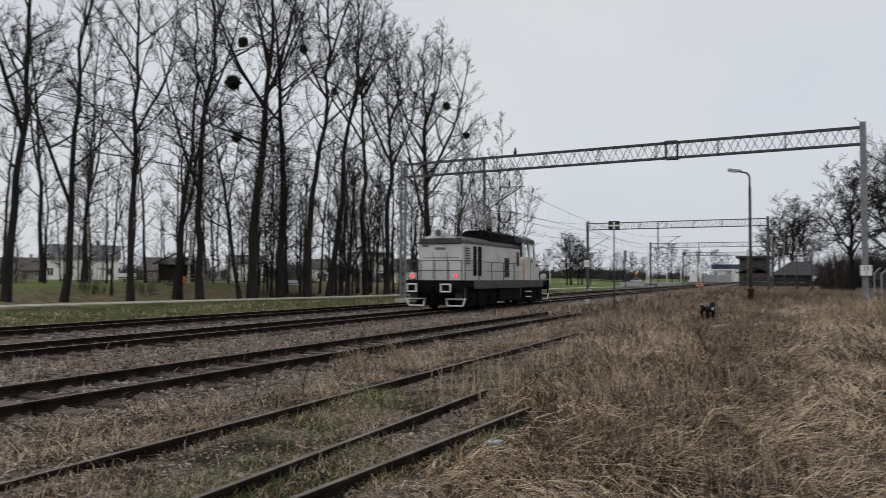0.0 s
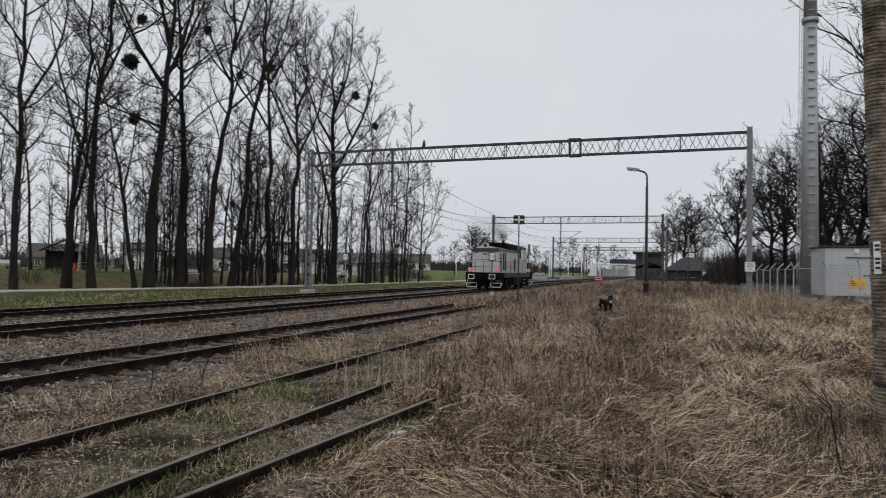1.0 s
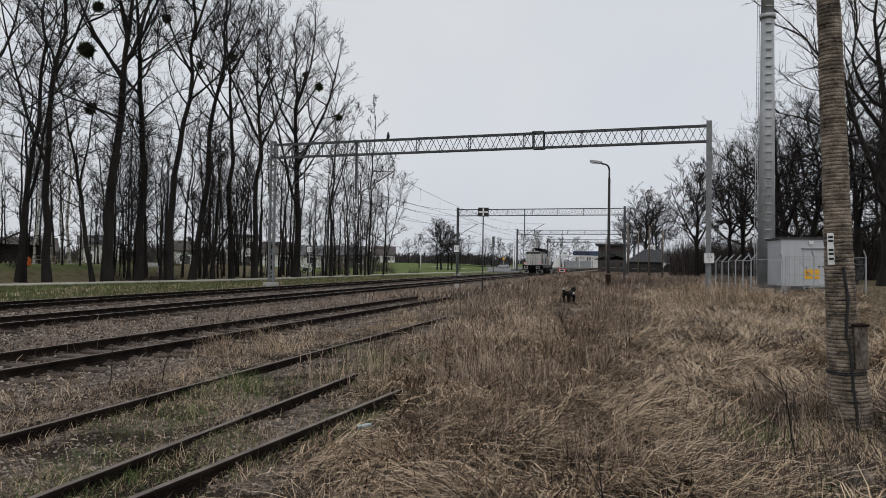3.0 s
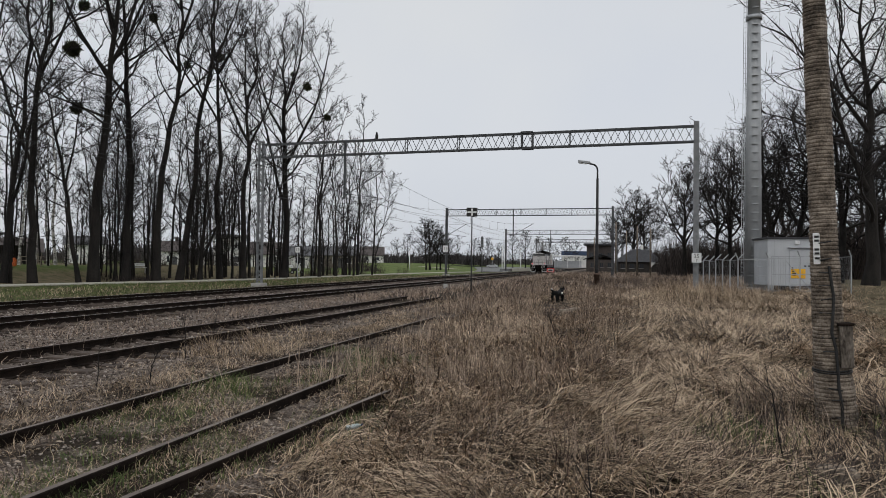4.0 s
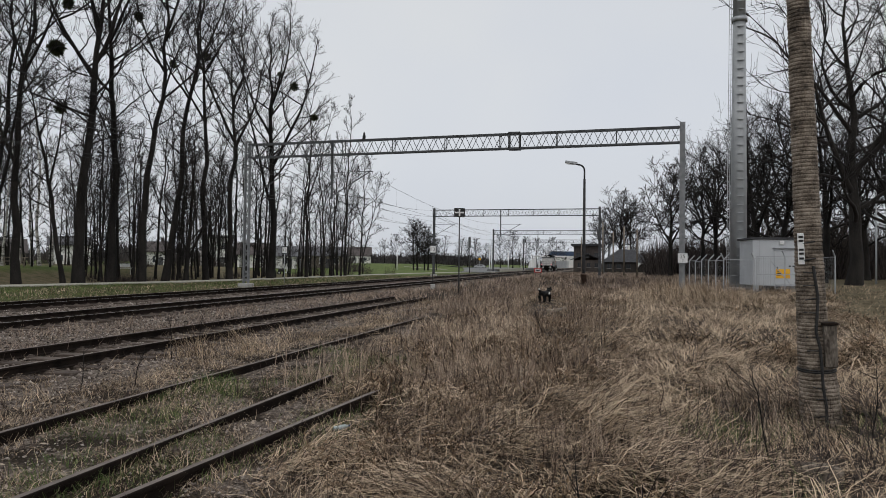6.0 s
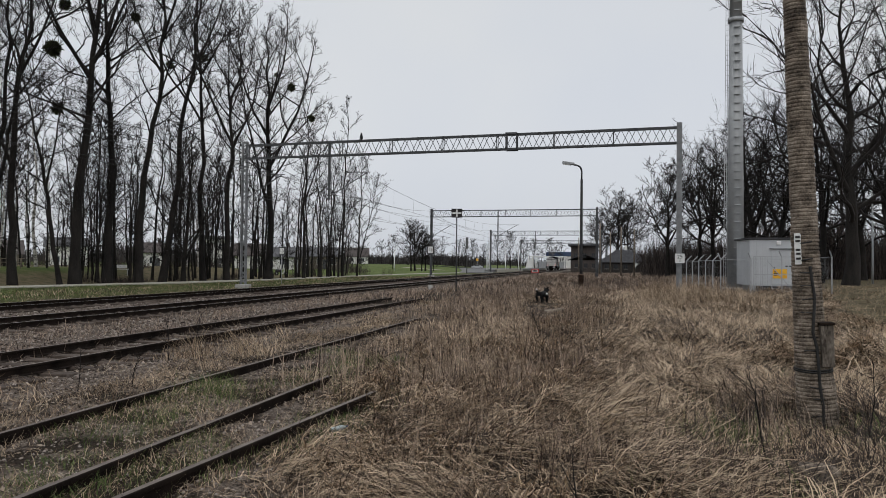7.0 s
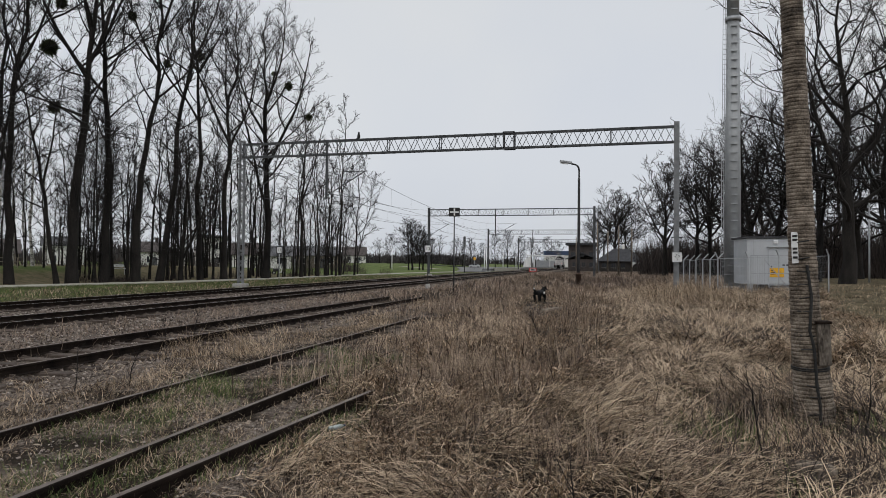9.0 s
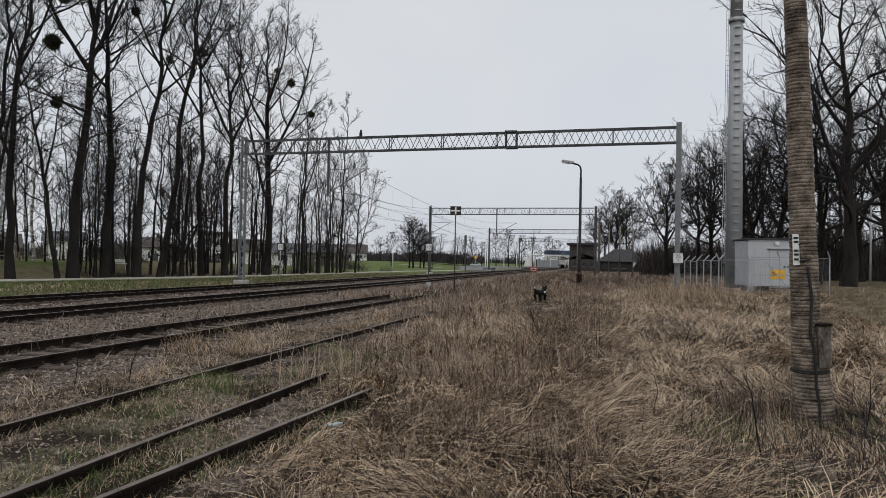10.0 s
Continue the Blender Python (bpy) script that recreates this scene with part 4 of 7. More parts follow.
    x, y, d = clumped(rng, 1300, -13.4, -9.9, 8, 46, 8, 0.25, lambda a, b: np.sin(a * 1.9) * np.sin(b * 0.9 + a) > -0.35)
    blades("dead_weeds", 21, x, y, 0.26, 0.010, (20, 88), (-20, 60), d * 3, M["deadweed"], "low brown dead weeds on the ballast shoulder", segs=2)
    # weeds in and beside the sidings
    x, y, d = clumped(rng, 7000, -6.6, -1.4, 2.0, 21, 11, 0.16, lambda a, b: (np.sin(a * 3.1) * np.sin(b * 1.1 + a) > -0.5) & ((b < 9) | (a < -5.75) | (a > -4.75)))
    blades("dry_grass", 6, x, y, 0.17, 0.0042, (0, 85), (-35, 45), swirl(x, y) + d * 2, M["straw"], "thin dry grass in the gravel", segs=2, curl=0.5)
    x, y, d = clumped(rng, 800, -7.9, -5.5, 3.0, 34, 14, 0.18, lambda a, b: np.sin(a * 2.1 + 0.4) * np.sin(b * 0.8) > -0.2)
    blades("dry_grass", 7, x, y, 0.28, 0.007, (10, 80), (-30, 50), swirl(x, y) + d * 2, M["straw"], "dry grass between the sidings")
    x, y, d = clumped(rng, 7, -7.6, -6.2, 10, 15, 60, 0.2)
    blades("tall_grass", 8, x, y, 0.6, 0.006, (50, 90), (-10, 60), d * 2 + 2.5, M["straw"], "tall pale dry grass")
    # green tufts
    x, y, d = clumped(rng, 760, -5.3, -2.2, 3.0, 13, 22, 0.16, lambda a, b: np.sin(a * 2.4 + 0.9) * np.sin(b * 1.0 + 0.3) > -0.05)
    blades("green_grass", 9, x, y, 0.14, 0.005, (40, 88), (0, 60), d * 3, M["greengrass"], "fresh green grass in the gravel")
    x, y = rng.normal(-4.75, 0.17, 150), rng.normal(8.4, 0.17, 150)
    blades("green_grass", 10, x, y, 0.30, 0.006, (45, 88), (0, 60), rng.uniform(0, 6.3, 150), M["greengrass"], "green grass tuft in the gravel")
    x, y, d = clumped(rng, 110, 0.2, 4.5, 5.0, 12, 26, 0.14, lambda a, b: np.sin(a * 1.9) * np.sin(b * 1.4) > 0.3)
    blades("green_grass", 11, x, y, 0.22, 0.006, (30, 85), (-10, 50), d * 3, M["greengrass"], "green shoots in the dry grass", 0.05)
    x, y = rng.normal(1.05, 0.22, 260), rng.normal(7.3, 0.3, 260)
    blades("green_grass", 22, x, y, 0.26, 0.006, (40, 88), (0, 55), rng.uniform(0, 6.3, 260), M["greengrass"], "green tuft in the dry grass beside the pole", 0.06)
    # dark brambles round the pole and in the foreground
    x, y, d = clumped(rng, 150, 0.6, 5.2, 4.4, 9.4, 12, 0.16, lambda a, b: (np.hypot((a - 2.5) * 0.8, (b - 6.9) * 0.75) < 1.7) & (np.hypot(a - 2.14, b - 8.25) > 0.3))
    blades("brambles", 17, x, y, 0.62, 0.006, (50, 100), (-50, 60), rng.uniform(0, 6.3, len(x)), M["brush"], "dark leafless brambles round the pole", segs=3)
    x, y, d = clumped(rng, 80, -1.2, 2.6, 3.2, 8.5, 10, 0.13, lambda a, b: np.sin(a * 2.6 + 2) * np.sin(b * 1.9 + 1) > 0.25)
    blades("brambles", 18, x, y, 0.42, 0.005, (40, 95), (-30, 60), d * 3, M["brush"], "dark dead stalks in the dry grass", segs=3)
    # thin grass on the bare ground towards the oaks
    x, y, d = clumped(rng, 3000, 4.5, 26, 13, 62, 7, 0.25, lambda a, b: (a > 0.235 * b + 0.6) & (a < 0.42 * b) & (np.sin(a * 1.7) * np.sin(b * 0.9 + a) > -0.55))
    blades("dry_grass", 19, x, y, 0.24, 0.014, (15, 80), (-30, 50), d * 3, M["straw"], "sparse dead grass on bare soil", segs=2)
    # turf beyond the tracks
    x, y, d = clumped(rng, 2600, -37, -23.6, 14, 96, 11, 0.3, lambda a, b: (b > -a * 0.55) & (a > np.where(b > 48, -30.6, -36 + 0.05 * b)))
    blades("turf", 12, x, y, 0.20, 0.022, (35, 88), (0, 60), d * 3, M["greengrass"], "uneven turf beside the footpath", segs=2)
    x, y, d = clumped(rng, 900, -31, -22.2, 12, 96, 10, 0.3)
    blades("dry_grass", 13, x, y, 0.24, 0.02, (35, 88), (0, 60), d * 3, M["straw"], "dry grass along the ballast", segs=2)


def stones():
    """Loose ballast: many small angular stones."""
    rng = np.random.default_rng(17)
    zones = [(-8.2, -2.4, 2.4, 14, 12000, 0.0145), (-11.2, -7.2, 5, 30, 6500, 0.03), (-18.0, -11.2, 8, 48, 11000, 0.031), (-23.2, -18.0, 14, 60, 7000, 0.035)]
    unit = np.array([(1, 0, 0), (-1, 0, 0), (0, 1, 0), (0, -1, 0), (0, 0, 0.7), (0, 0, -0.7)], float)
    tri = np.array([(0, 2, 4), (2, 1, 4), (1, 3, 4), (3, 0, 4), (2, 0, 5), (1, 2, 5), (3, 1, 5), (0, 3, 5)])
    for x0, x1, y0, y1, n, r in zones:
        x, y = rng.uniform(x0, x1, n), y0 + (y1 - y0) * rng.random(n) ** 1.5
        size = r * rng.uniform(0.5, 1.5, n)
        v = unit[None] * size[:, None, None] * rng.uniform(0.6, 1.3, (n, 6, 1)) + rng.normal(0, 0.15, (n, 6, 3)) * size[:, None, None]
        a = rng.uniform(0, 6.28, n)
        c, s = np.cos(a)[:, None], np.sin(a)[:, None]
        vx, vy = v[..., 0] * c - v[..., 1] * s, v[..., 0] * s + v[..., 1] * c
        v = np.stack([vx + x[:, None], vy + y[:, None], v[..., 2] + (height_at(x, y) + size * 0.25)[:, None]], -1)
        f = (np.arange(n)[:, None, None] * 6 + tri[None]).reshape(-1, 3)
        ob = new("ballast", array_mesh("ballast", v.reshape(-1, 3), f, M["stone"]))
        tagged(ob, "loose grey-brown ballast stones", "gravel", kind="stuff")


def litter():
    """Dead leaves and chips strewn over the siding."""
    rng = np.random.default_rng(23)
    n = 7000
    x, y = rng.uniform(-8.5, -1.5, n), 2.2 + 14 * rng.random(n) ** 1.4
    c = np.stack([x, y, height_at(x, y) + 0.015], 1)
    a, tilt, r = rng.uniform(0, 6.28, n), rng.normal(0, 0.35, n), rng.uniform(0.012, 0.035, n)
    u = np.stack([np.cos(a), np.sin(a), tilt], 1) * r[:, None]
    w = np.stack([-np.sin(a), np.cos(a), -tilt * 0.5], 1) * r[:, None] * 0.55
    v = np.stack([c - u, c + w + [0, 0, 0.006], c + u, c - w], 1).reshape(-1, 3)
    ob = new("leaf_litter", array_mesh("leaf_litter", v, np.arange(n * 4).reshape(-1, 4), M["leaf"]))
    tagged(ob, "dry brown leaves strewn over the gravel", "leaves", kind="stuff")


M["leaf"] = material("dead_leaf", [(0.3, (0.07, 0.045, 0.03)), (0.5, (0.18, 0.125, 0.085)), (0.72, (0.38, 0.31, 0.24))], 2.0, 0.8, fine=30, bump=0, island=0.6)
meadow()
stones()
litter()


# ---------------------------------------------------------------- footpath, road, platform
def strip(name, pts, width, z, mat, label, category, thick=0.06):
    """A paved strip along a line of ground points."""
    bm = bmesh.new()
    rows = []
    P = [Vector((*p, 0)) for p in pts]
    for i, p in enumerate(P):
        d = (P[min(i + 1, len(P) - 1)] - P[max(i - 1, 0)]).normalized()
        u = Vector((d.y, -d.x, 0)) * width / 2
        rise = float(bank(p.x, p.y))
        rows.append([bm.verts.new((q.x, q.y, h + rise)) for q, h in ((p - u, z - thick), (p - u, z), (p + u, z), (p + u, z - thick))])
    for a, b in zip(rows, rows[1:]):
        for k in range(3):
            bm.faces.new((a[k], b[k], b[k + 1], a[k + 1]))
    bmesh.ops.recalc_face_normals(bm, faces=bm.faces)
    return tagged(part(name, bm, mat), label, category, kind="structure")


M["paving"] = material("paving", two((0.30, 0.285, 0.235), (0.44, 0.42, 0.355)), 1.0, 0.9, fine=20, bump=0.2)
M["asphalt"] = material("asphalt", two((0.13, 0.13, 0.13), (0.20, 0.20, 0.20)), 0.5, 0.9, fine=20, bump=0.2)
M["brickwall"] = material("brickwall", two((0.045, 0.037, 0.034), (0.085, 0.070, 0.063)), 1.0, 0.9, fine=12, bump=0.3)
M["plaster"] = material("plaster", two((0.58, 0.57, 0.55), (0.74, 0.73, 0.70)), 0.6, 0.85, fine=15, bump=0.1)
M["beige"] = material("beige", two((0.13, 0.11, 0.088), (0.20, 0.175, 0.14)), 0.6, 0.85, fine=15, bump=0.1)
M["rooftile"] = material("rooftile", two((0.06, 0.05, 0.048), (0.11, 0.095, 0.09)), 1.0, 0.85, fine=10, bump=0.3)
M["slate"] = material("slate", two((0.085, 0.085, 0.09), (0.14, 0.14, 0.145)), 1.0, 0.85, fine=10, bump=0.3)
M["pane"] = material("window_pane", two((0.02, 0.022, 0.026), (0.045, 0.05, 0.055)), 1.0, 0.12, bump=0, spec=0.6)
M["blue"] = material("blue_sheet", two((0.035, 0.055, 0.105), (0.06, 0.09, 0.16)), 1.0, 0.6, bump=0)
M["wood"] = material("old_wood", two((0.17, 0.14, 0.11), (0.34, 0.29, 0.23)), 3.0, 0.9, fine=40, bump=0.4, stretch=(1, 0.15, 1))
M["carpaint"] = material("car_paint", two((0.42, 0.43, 0.44), (0.50, 0.51, 0.52)), 1.0, 0.35, 0.3, bump=0)
M["orange"] = material("orange", two((0.62, 0.13, 0.03), (0.75, 0.18, 0.05)), 2.0, 0.6, bump=0)
M["smokey"] = material("exhaust", two((0.15, 0.14, 0.14), (0.26, 0.25, 0.245)), 2.0, 1.0, bump=0)

strip("footpath", [(-41.0, 8), (-39.0, 22), (-37.6, 32), (-35.6, 42), (-33.6, 52), (-32.4, 66), (-32.3, 90), (-32.4, 115), (-29.5, 140), (-28.5, 149)], 2.6, -0.10, M["paving"],
      "pale paved footpath along the trees", "footpath")
strip("road", [(-150, 205), (-110, 232), (-80, 250), (-60, 262), (-44, 276), (-36, 320), (-34, 480)], 6.5, -0.05, M["asphalt"], "grey asphalt road beyond the lawn", "road")


def forecourt():
    """Asphalt yard beside the line, widening towards the road."""
    bm = bmesh.new()
    rim = [(-24.6, 147), (-29.5, 148), (-35, 180), (-44, 225), (-52, 262), (-52, 330), (-24.6, 330)]
    a, b = [bm.verts.new((x, y, -0.03 + float(bank(x, y)))) for x, y in rim], [bm.verts.new((x, y, -0.6)) for x, y in rim]
    bm.faces.new(a)
    for k in range(len(rim)):
        m = (k + 1) % len(rim)
        bm.faces.new((a[k], b[k], b[m], a[m]))
    bmesh.ops.recalc_face_normals(bm, faces=bm.faces)
    tagged(part("road", bm, M["asphalt"]), "grey asphalt yard beside the railway", "road", kind="structure")


forecourt()
strip("pavement", [(-150, 176), (-110, 196), (-76, 206), (-56, 206), (-44, 198)], 2.0, -0.05, M["paving"], "pale path across the lawn", "path")


def platform():
    bm = bmesh.new()
    box(bm, -27.4, -24.6, 168, 420, -0.2, 0.42)
    p = part("platform", bm, M["asphalt"])
    tagged(p, "low station platform with a dark edge wall", "platform", kind="structure")
    bm = bmesh.new()
    box(bm, -25.1, -24.5, 168, 222, -0.2, 0.50)
    part("edge_slab", bm, M["paving"], p, "pale concrete edge slabs")


platform()


def window(parent, w, h, m, frame_mat=None):
    """A window with frame, sill and a dark pane, its face towards local -y."""
    bm = bmesh.new()
    t = 0.07
    box(bm, -w / 2, w / 2, -0.05, 0.03, h - t, h)
    box(bm, -w / 2, w / 2, -0.05, 0.03, 0, t)
    for x in (-w / 2, w / 2 - t, -t / 2):
        box(bm, x, x + t, -0.045, 0.03, t, h - t)
    win = shared("window", mesh_of("window", bm, frame_mat or M["white"]), parent, m)
    bm = bmesh.new()
    box(bm, -w / 2 + 0.02, w / 2 - 0.02, -0.012, 0.01, 0.02, h - 0.02)
    part("pane", bm, M["pane"], win)
    bm = bmesh.new()
    box(bm, -w / 2 - 0.08, w / 2 + 0.08, -0.14, 0.02, -0.06, -0.004)
    part("sill", bm, M["concrete"], win)
    return win


def house(x, y, turn, w, d, eaves, ridge, wall, roof, label, storeys=1, cols=3, chimney=True, flat=False, sash="white"):
    """A house with its front towards local -y."""
    h = empty("house", pose(x, y, float(height_at(x, y)) - 0.06, 0, 0, turn), label, "house", "houses round the place")
    bm = bmesh.new()
    box(bm, -w / 2, w / 2, 0, d, 0, eaves)
    if not flat:
        for sx in (-1, 1):
            vs = [bm.verts.new((sx * w / 2, q, z)) for q, z in ((0, eaves), (d, eaves), (d / 2, ridge))]
            bm.faces.new(vs)
    part("wall", bm, M[wall], h)
    bm = bmesh.new()
    o = 0.45
    if flat:
        box(bm, -w / 2 - 0.8, w / 2 + 0.8, -0.9, d + 0.6, eaves + 0.004, eaves + 0.55, 0.03)
    else:
        k = (ridge - eaves) / (d / 2)
        for s in (0, 1):
            y0, y1 = (-o, d / 2) if s == 0 else (d + o, d / 2)
            z0 = eaves - o * k
            v = [(-w / 2 - o, y0, z0), (w / 2 + o, y0, z0), (w / 2 + o, y1, ridge), (-w / 2 - o, y1, ridge)]
            lo, up = [bm.verts.new((a, b, c + 0.03)) for a, b, c in v], [bm.verts.new((a, b, c + 0.19)) for a, b, c in v]
            bm.faces.new(up)
            bm.faces.new(lo[::-1])
            for i in range(4):
                bm.faces.new((lo[i], lo[(i + 1) % 4], up[(i + 1) % 4], up[i]))
        bmesh.ops.recalc_face_normals(bm, faces=bm.faces)
    r = part("roof", bm, M[roof], h)
    if chimney:
        bm = bmesh.new()
        box(bm, w * 0.2, w * 0.2 + 0.6, d * 0.55, d * 0.55 + 0.6, eaves, ridge + 0.9, 0.02)
        box(bm, w * 0.2 - 0.06, w * 0.2 + 0.66, d * 0.55 - 0.06, d * 0.55 + 0.66, ridge + 0.9, ridge + 1.0)
        part("chimney", bm, M["brickwall"], r)
    for s in range(storeys):
        for c in range(cols):
            window(h, 1.1, 1.35, pose(-w / 2 + w * (c + 0.5) / cols, -0.01, 0.95 + s * 2.8), M[sash])
    bm = bmesh.new()
    box(bm, w * 0.08, w * 0.08 + 1.0, -0.06, 0.02, 0.02, 2.05, 0.01)
    part("door", bm, M["darksteel"], h)
    return h


M["darkwood"] = material("dark_boards", two((0.022, 0.019, 0.017), (0.05, 0.043, 0.038)), 2.0, 0.9, fine=20, bump=0.3, stretch=(4, 4, 0.3))
house(-118, 96, 50, 13, 9, 4.2, 6.6, "plaster", "slate", "white two-storey house with a grey roof behind the park", 2, 4)
house(-126, 128, 45, 14, 9, 2.8, 5.6, "beige", "rooftile", "low beige house with a dark tiled roof behind the grove", 1, 4)
house(-101, 122, 42, 7, 8, 4.2, 5.8, "plaster", "slate", "white house with a grey roof behind the grove", 1, 2)
house(-172, 122, 55, 13, 9, 2.8, 5.8, "beige", "rooftile", "low beige house with a broad dark roof", 1, 3)
house(-86, 127, 34, 5, 7, 3.2, 5.0, "plaster", "rooftile", "small white house with a dark roof", 1, 1)
house(-78, 136, 30, 5.5, 8, 6.0, 6.6, "plaster", "slate", "narrow white two-storey house with rows of windows", 2, 2, False, True)
house(-70, 136, 28, 6, 7, 2.8, 5.0, "plaster", "rooftile", "small white house behind the grove", 1, 2)
house(-63, 136, 25, 4.5, 7, 2.6, 4.4, "plaster", "slate", "small white outbuilding behind the grove", 1, 1)
house(-60, 148, 22, 9, 7, 2.8, 4.6, "beige", "slate", "low house with a long grey roof", 1, 3)
house(-89, 256, 19, 8, 8, 3.0, 6.0, "plaster", "rooftile", "white house with a dark gabled roof beyond the lawn", 1, 2)
house(-5.7, 203, 0, 7.2, 12, 7.0, 7.4, "brickwall", "roofdark", "dark brick station building with a flat overhanging roof", 2, 3, False, True, "brickwall")


def hipped_house():
    """The low house beside the station: a steep hipped roof and a pale porch with an arch."""
    h = empty("house", pose(4.2, 186, float(height_at(4.2, 186)) - 0.06), "low house with a dark hipped roof and a pale arched porch", "house", "houses round the place")
    bm = bmesh.new()
    box(bm, -5.6, 5.6, 0, 9, 0, 2.7)
    part("wall", bm, M["darkwood"], h)
    bm = bmesh.new()
    rim = [bm.verts.new(p) for p in ((-6.2, -0.7, 2.6), (6.2, -0.7, 2.6), (6.2, 9.6, 2.6), (-6.2, 9.6, 2.6))]
    top = [bm.verts.new(p) for p in ((-1.6, 4.5, 5.9), (1.6, 4.5, 5.9))]
    for f in ((rim[0], rim[1], top[1], top[0]), (rim[2], rim[3], top[0], top[1]), (rim[1], rim[2], top[1]), (rim[3], rim[0], top[0]), rim[::-1]):
        bm.faces.new(f)
    r = part("roof", bm, M["roofdark"], h)
    bm = bmesh.new()
    box(bm, 0.4, 1.0, 4.2, 4.8, 5.2, 6.9, 0.02)
    part("chimney", bm, M["plaster"], r)
    bm = bmesh.new()
    n = 14
    cx, rad = 4.0, 1.25
    arc = [(cx - rad * math.cos(math.pi * i / n), 0.95 + rad * math.sin(math.pi * i / n)) for i in range(n + 1)]
    outer = [(2.4, 0.0), (2.4, 2.55), (5.9, 2.55), (5.9, 0.0), (cx + rad, 0.0)] + arc[::-1] + [(cx - rad, 0.0)]
    f = bm.faces.new([bm.verts.new((x, -0.5, z)) for x, z in outer])
    ext = bmesh.ops.extrude_face_region(bm, geom=[f])
    bmesh.ops.translate(bm, verts=[v for v in ext["geom"] if isinstance(v, bmesh.types.BMVert)], vec=(0, 0.3, 0))
    bmesh.ops.recalc_face_normals(bm, faces=bm.faces)
    part("porch", bm, M["plaster"], h, "pale plastered porch with an arch")
    for x in (-4.0, -1.8, 0.5):
        window(h, 1.1, 1.2, pose(x, -0.01, 1.0), M["brickwall"])


M["darkwood"] = material("dark_boards", two((0.022, 0.019, 0.017), (0.05, 0.043, 0.038)), 2.0, 0.9, fine=20, bump=0.3, stretch=(4, 4, 0.3))
hipped_house()


def station_wing():
    """The low wing of the station under a shallow gabled roof."""
    h = empty("house", pose(-6.6, 199, float(height_at(-6.6, 199)) - 0.06), "low dark wing of the station with a shallow roof", "house", "houses round the place")
    bm = bmesh.new()
    box(bm, -2.6, 4.6, 0, 3.8, 0, 3.1)
    part("wall", bm, M["brickwall"], h)
    bm = bmesh.new()
    v = [(-3.4, 3.0), (1.0, 4.7), (5.4, 3.0), (5.4, 3.2), (1.0, 4.95), (-3.4, 3.2)]
    a, b = [bm.verts.new((x, -0.6, z)) for x, z in v], [bm.verts.new((x, 3.9, z)) for x, z in v]
    bm.faces.new(a)
    bm.faces.new(b[::-1])
    for i in range(6):
        bm.faces.new((a[i], b[i], b[(i + 1) % 6], a[(i + 1) % 6]))
    bmesh.ops.recalc_face_normals(bm, faces=bm.faces)
    part("roof", bm, M["roofdark"], h)
    for x in (-1.0, 1.4, 3.4):
        window(h, 1.0, 1.2, pose(x, -0.01, 1.1), M["brickwall"])


station_wing()


def park_shelter():
    """An open picnic shelter in the park: posts and a dark gabled roof."""
    x, y = -57.5, 58.5
    e = empty("park_shelter", pose(x, y, float(height_at(x, y)), 0, 0, 44), "open dark wooden picnic shelter with a gabled roof", "shelter")
    for px in (-1.7, 1.7):
        for py in (-1.3, 1.3):
            bm = bmesh.new()
            beam(bm, (px, py, -0.2), (px, py, 2.0), 0.14, 0.14)
            part("post", bm, M["darkwood"], e)
    for s in (-1, 1):
        bm = bmesh.new()
        v = [(s * 2.3, -1.8, 1.85), (s * 2.3, 1.8, 1.85), (0, 1.8, 3.0), (0, -1.8, 3.0)]
        lo, up = [bm.verts.new(p) for p in v], [bm.verts.new((a, b, c + 0.1)) for a, b, c in v]
        bm.faces.new(up)
        bm.faces.new(lo[::-1])
        for i in range(4):
            bm.faces.new((lo[i], lo[(i + 1) % 4], up[(i + 1) % 4], up[i]))
        bmesh.ops.recalc_face_normals(bm, faces=bm.faces)
        part("roof", bm, M["roofdark"], e)
    bm = bmesh.new()
    box(bm, -1.6, 1.6, 1.24, 1.29, 0.2, 1.9)
    part("back_wall", bm, M["darkwood"], e)


park_shelter()


